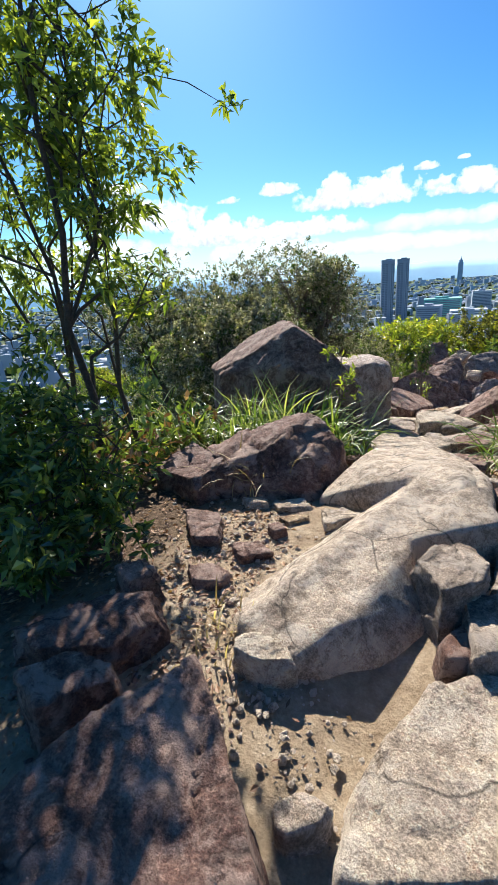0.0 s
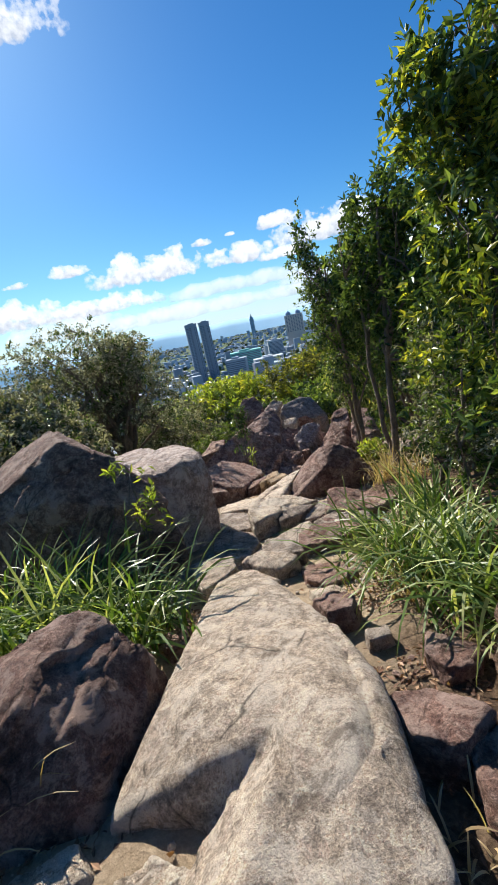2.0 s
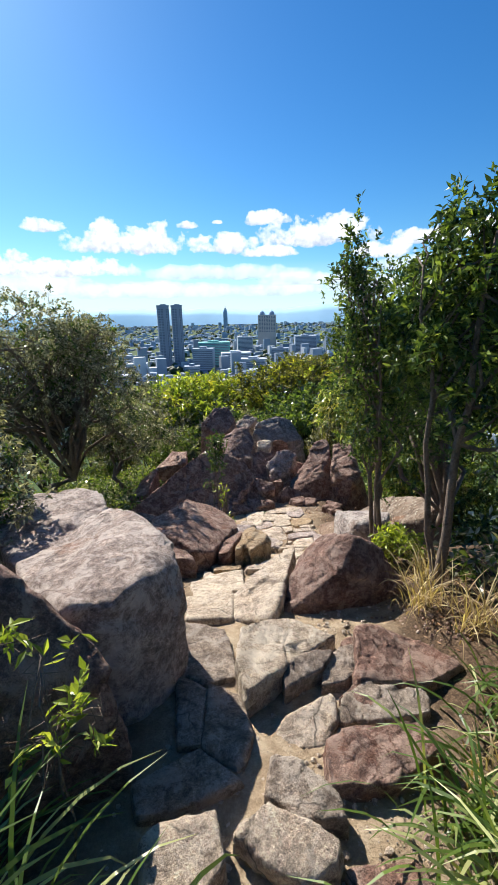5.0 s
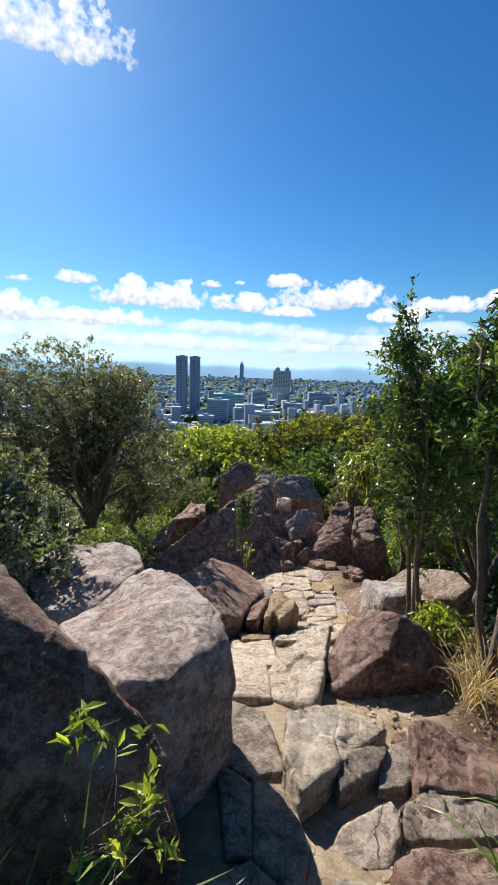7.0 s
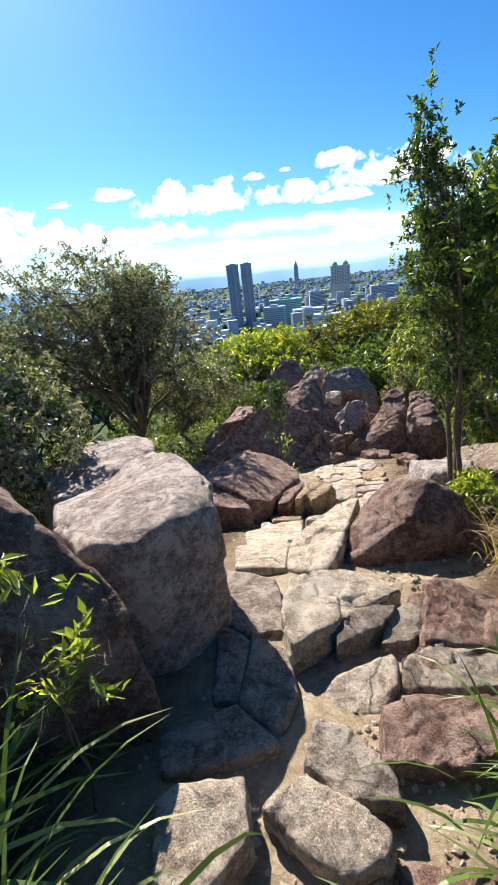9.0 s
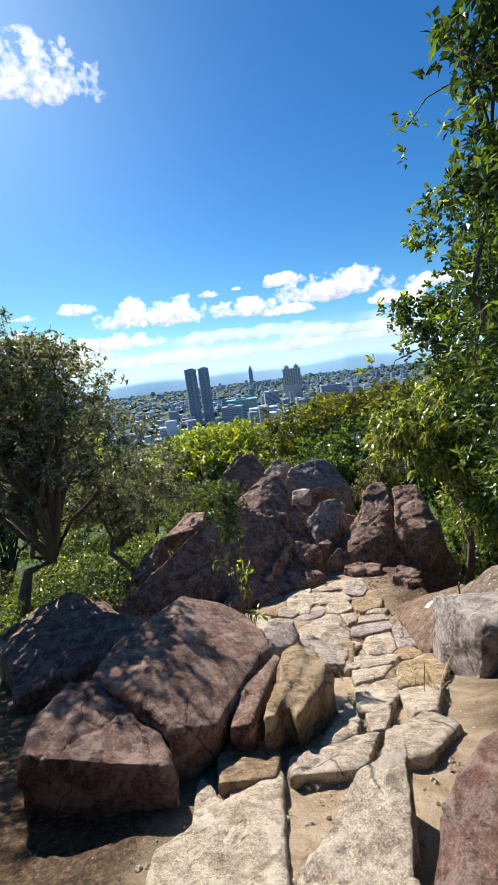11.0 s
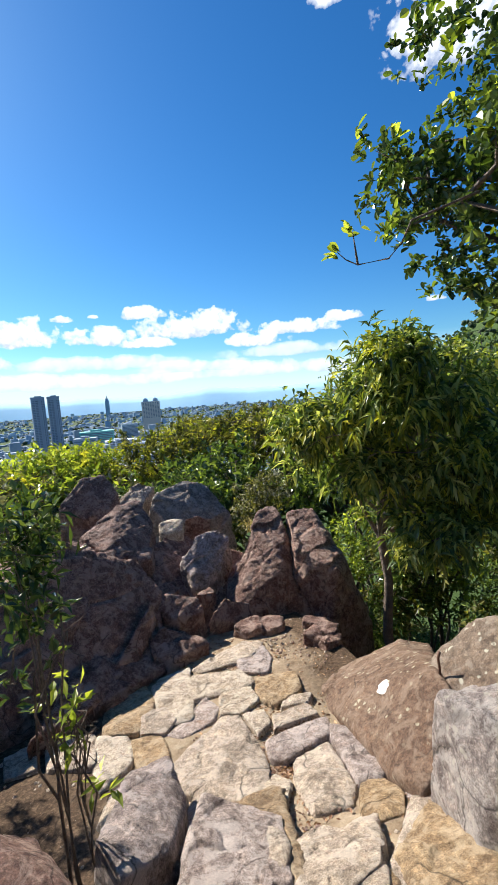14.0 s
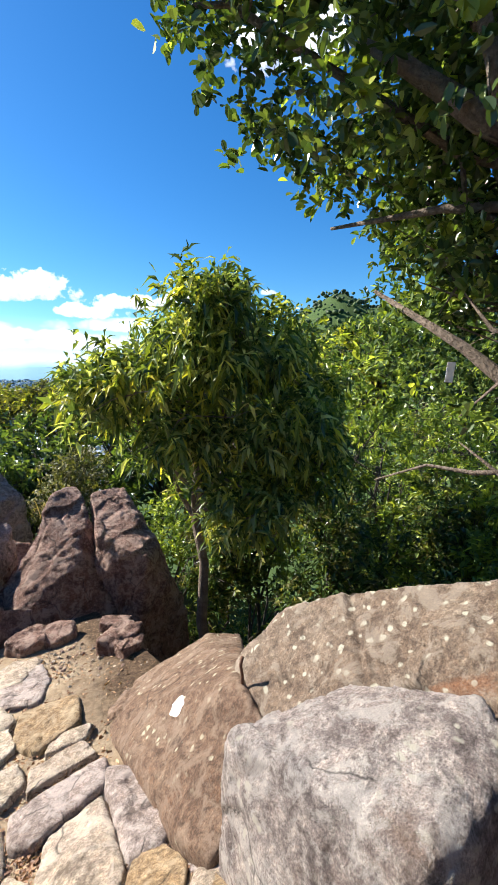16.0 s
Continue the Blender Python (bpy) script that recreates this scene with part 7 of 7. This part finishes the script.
for x, y, n, length, seed in ((-1.35, -1.5, 190, 0.85, 1), (-1.75, -1.75, 150, 0.8, 2), (-0.95, -1.75, 130, 0.75, 3), (-2.3, -2.0, 150, 0.8, 4), (-1.15, -1.95, 90, 0.6, 5), (-2.0, -1.35, 110, 0.8, 6)):
    tuft(on_land(x, y), int(n * 1.1), length * 1.08, 0.019, GRASS, seed, "tuft of long arching green grass between boulders", 0.14, (0.25, -0.3), stiff=0.25)
for x, y, n, length, seed in ((0.85, -1.5, 170, 0.8, 11), (1.05, -2.0, 150, 0.8, 12), (0.78, -1.05, 110, 0.65, 13), (1.2, -1.3, 130, 0.8, 14), (1.15, -2.35, 90, 0.6, 15), (1.3, -0.5, 90, 0.6, 16)):
    tuft(on_land(x, y), int(n * 1.0), length, 0.017, GRASS, seed, "tuft of long arching green grass beside the path", 0.14, (-0.35, -0.25), stiff=0.25)
for x, y, n, length, seed in ((1.35, 0.75, 110, 0.55, 21), (1.5, 0.3, 90, 0.5, 22), (0.8, -1.75, 60, 0.45, 23), (1.55, 1.25, 80, 0.5, 24), (0.35, -3.2, 40, 0.2, 25), (-0.75, -4.35, 45, 0.16, 26), (2.3, 9.6, 160, 0.4, 27), (3.0, 9.1, 140, 0.35, 28), (0.95, -0.85, 60, 0.4, 29), (1.0, 3.2, 40, 0.35, 30), (-1.2, -2.95, 60, 0.5, 31)):
    tuft(on_land(x, y, 0.0 if y < 9 else 1.0), n, length, 0.009, DRY_GRASS, seed, "clump of dry straw-coloured grass", 0.10, (-0.2, -0.2), stiff=0.7)


def litter(label, seed, spots, count):
    """Dead leaves strewn over the ground."""
    rng = np.random.default_rng(seed)
    pick = rng.integers(0, len(spots), count)
    c = np.array(spots)[pick]
    xy = c[:, :2] + rng.normal(size=(count, 2)) * c[:, 2:3]
    at = np.column_stack([xy, land(xy[:, 0], xy[:, 1]) + rng.uniform(0.004, 0.014, count)])
    ways = np.column_stack([rng.normal(size=(count, 2)), rng.normal(size=count) * 0.12])
    v, t = leaves(rng, at, ways, 0.034, 0.015, 0.05, 0.2, 0.5)
    ob = new("leaf_litter", mesh_np("leaf_litter", v, t, LITTER, False))
    tagged(ob, label, "dead leaves", kind="stuff")


litter("dry brown leaves scattered over the earth", 51, [(-1.2, -3.6, 0.35), (-1.1, -4.2, 0.3), (-1.6, -4.5, 0.3), (-1.0, -4.8, 0.25), (-1.5, -2.9, 0.3), (0.6, -2.4, 0.2), (0.85, -3.0, 0.2), (0.6, -1.7, 0.15), (-0.7, -1.7, 0.12), (1.6, 0.6, 0.3), (1.8, 1.4, 0.4), (0.9, 4.9, 0.25), (1.2, 5.6, 0.25), (0.9, 5.2, 0.1), (-1.2, 4.0, 0.5), (-1.8, 3.4, 0.4), (1.3, 7.2, 0.5), (1.5, 4.2, 0.15), (2.6, 1.5, 0.6), (0.6, 6.2, 0.5), (1.0, 5.8, 0.4), (0.3, 5.2, 0.4), (-1.2, -3.9, 0.3), (-0.9, -3.2, 0.25), (0.9, 6.8, 0.4), (1.5, 6.4, 0.3)], 9500)

# ---- small things ----
PAINT = plain_material("white_paint", (0.80, 0.79, 0.75), 0.7, 0.06, 20)
RUST = plain_material("rusty_steel", (0.13, 0.065, 0.04), 0.85, 0.4, 60)


def drop_on(x, y, names):
    """The highest rock surface under a point: place and normal."""
    bpy.context.view_layer.update()
    best = None
    for ob in names:
        inv = ob.matrix_world.inverted()
        hit, p, n, _ = ob.ray_cast(inv @ Vector((x, y, 3)), Vector((0, 0, -1)))
        if hit:
            q = ob.matrix_world @ p
            if best is None or q.z > best[0].z:
                best = (q, n)
    return best


rocks_here = [o for o in scene.objects if o.type == "MESH" and o.name.startswith(("boulder", "rock_slab")) and 1 < o.location.x < 4 and 2.5 < o.location.y < 7]
found = drop_on(1.80, 5.27, rocks_here)
if found:
    ring = []
    for k in range(22):
        a = 2 * math.pi * k / 22
        r = 0.055 * (1 + 0.22 * math.sin(2 * a + 0.6) + 0.12 * math.sin(5 * a))
        ring.append((found[0].x + r * math.cos(a) * 0.8, found[0].y + r * math.sin(a) * 1.2))
    at = [drop_on(x, y, rocks_here) or found for x, y in [(found[0].x, found[0].y), *ring]]
    verts = [q + n * 0.004 - found[0] for q, n in at]
    mark = new("paint_mark", mesh_from("paint_mark", verts, [(0, 1 + k, 1 + (k + 1) % 22) for k in range(22)], PAINT))
    mark.location = found[0]
    tagged(mark, "round blot of white paint on the brown slab", "paint mark")
found = drop_on(2.0, 4.86, rocks_here)
if found:
    v, t = tube([(0, 0, -0.04), (0.005, 0, 0.05), (-0.005, 0.004, 0.12), (0.006, 0.0, 0.17)], [0.011, 0.010, 0.010, 0.011], 8)
    peg = new("iron_peg", mesh_np("iron_peg", v, t, RUST))
    peg.location = found[0]
    tagged(peg, "short rusty iron peg standing in the rock", "peg")
tag_ob = new("paper_tag", mesh_from("paper_tag", *boxes([(-0.016, 0.016, -0.0015, 0.0015, -0.085, 0.0)]), PAINT, False))
tag_ob.location = (2.43, 3.98, 0.40)
tag_ob.rotation_euler = (0.05, 0.08, radians(-50))
tagged(tag_ob, "small white tag hanging from a branch", "tag")


# ---- loose stones and gravel ----
rng = np.random.default_rng(91)
for k in range(24):
    if k < 6:
        x, y = rng.uniform(1.3, 2.6), rng.uniform(6.7, 7.7)
    elif k < 16:
        x, y = rng.uniform(-1.0, 2.2), rng.uniform(8.2, 9.6)
    else:
        x, y = rng.uniform(0.5, 1.2), rng.uniform(-2.8, 0.6)
    s = rng.uniform(0.16, 0.24) if k < 6 else rng.uniform(0.07, 0.17)
    base_z = float(land(x, y)) + (0.0 if k < 6 or k >= 16 else 0.45)
    ring = [(x + s * math.cos(a) * rng.uniform(0.7, 1.2), y + s * math.sin(a) * rng.uniform(0.6, 1.0), base_z + s * rng.uniform(0.35, 0.75)) for a in np.linspace(0, 5.2, 6)]
    rock("stone", "small broken brown stone lying on the ground", BROWN, ring, flare=0.02, rough=1.0, sink=0.3 if 6 <= k < 16 else 0.08, soft=0.02)


def gravel(label, seed, spots, count, material):
    rng = np.random.default_rng(seed)
    pick = rng.integers(0, len(spots), count)
    c = np.array(spots)[pick]
    xy = c[:, :2] + rng.normal(size=(count, 2)) * c[:, 2:3]
    size = 0.004 + 0.016 * rng.uniform(0, 1, count) ** 3
    at = np.column_stack([xy, land(xy[:, 0], xy[:, 1]) + size * 0.2])
    v, t = tree_clumps(rng, at, size)
    tagged(new("gravel", mesh_np("gravel", v, t, material, False)), label, "gravel", kind="stuff")


gravel("small pale pebbles strewn on the sand", 71, [(-0.9, -3.4, 0.3), (-0.6, -3.7, 0.25), (-0.4, -4.6, 0.25), (-1.0, -4.1, 0.3), (0.5, -1.3, 0.2), (0.3, -0.6, 0.3), (-0.3, -0.9, 0.3), (0.6, 0.6, 0.3), (-0.3, 1.6, 0.3), (0.4, 2.6, 0.4), (0.7, 4.4, 0.5), (0.6, 6.0, 0.6), (1.6, 7.0, 0.4), (-1.2, 5.6, 0.4)], 3800, SANDSTONE)
gravel("small brown stones and crumbs of earth", 72, [(-1.2, -3.7, 0.35), (-1.1, -4.5, 0.3), (0.7, -2.2, 0.2), (0.9, -0.9, 0.25), (1.3, 0.6, 0.3), (0.9, 5.0, 0.4), (1.8, 7.2, 0.4), (-1.5, 4.6, 0.4), (1.2, 2.0, 0.4)], 2200, BROWN)
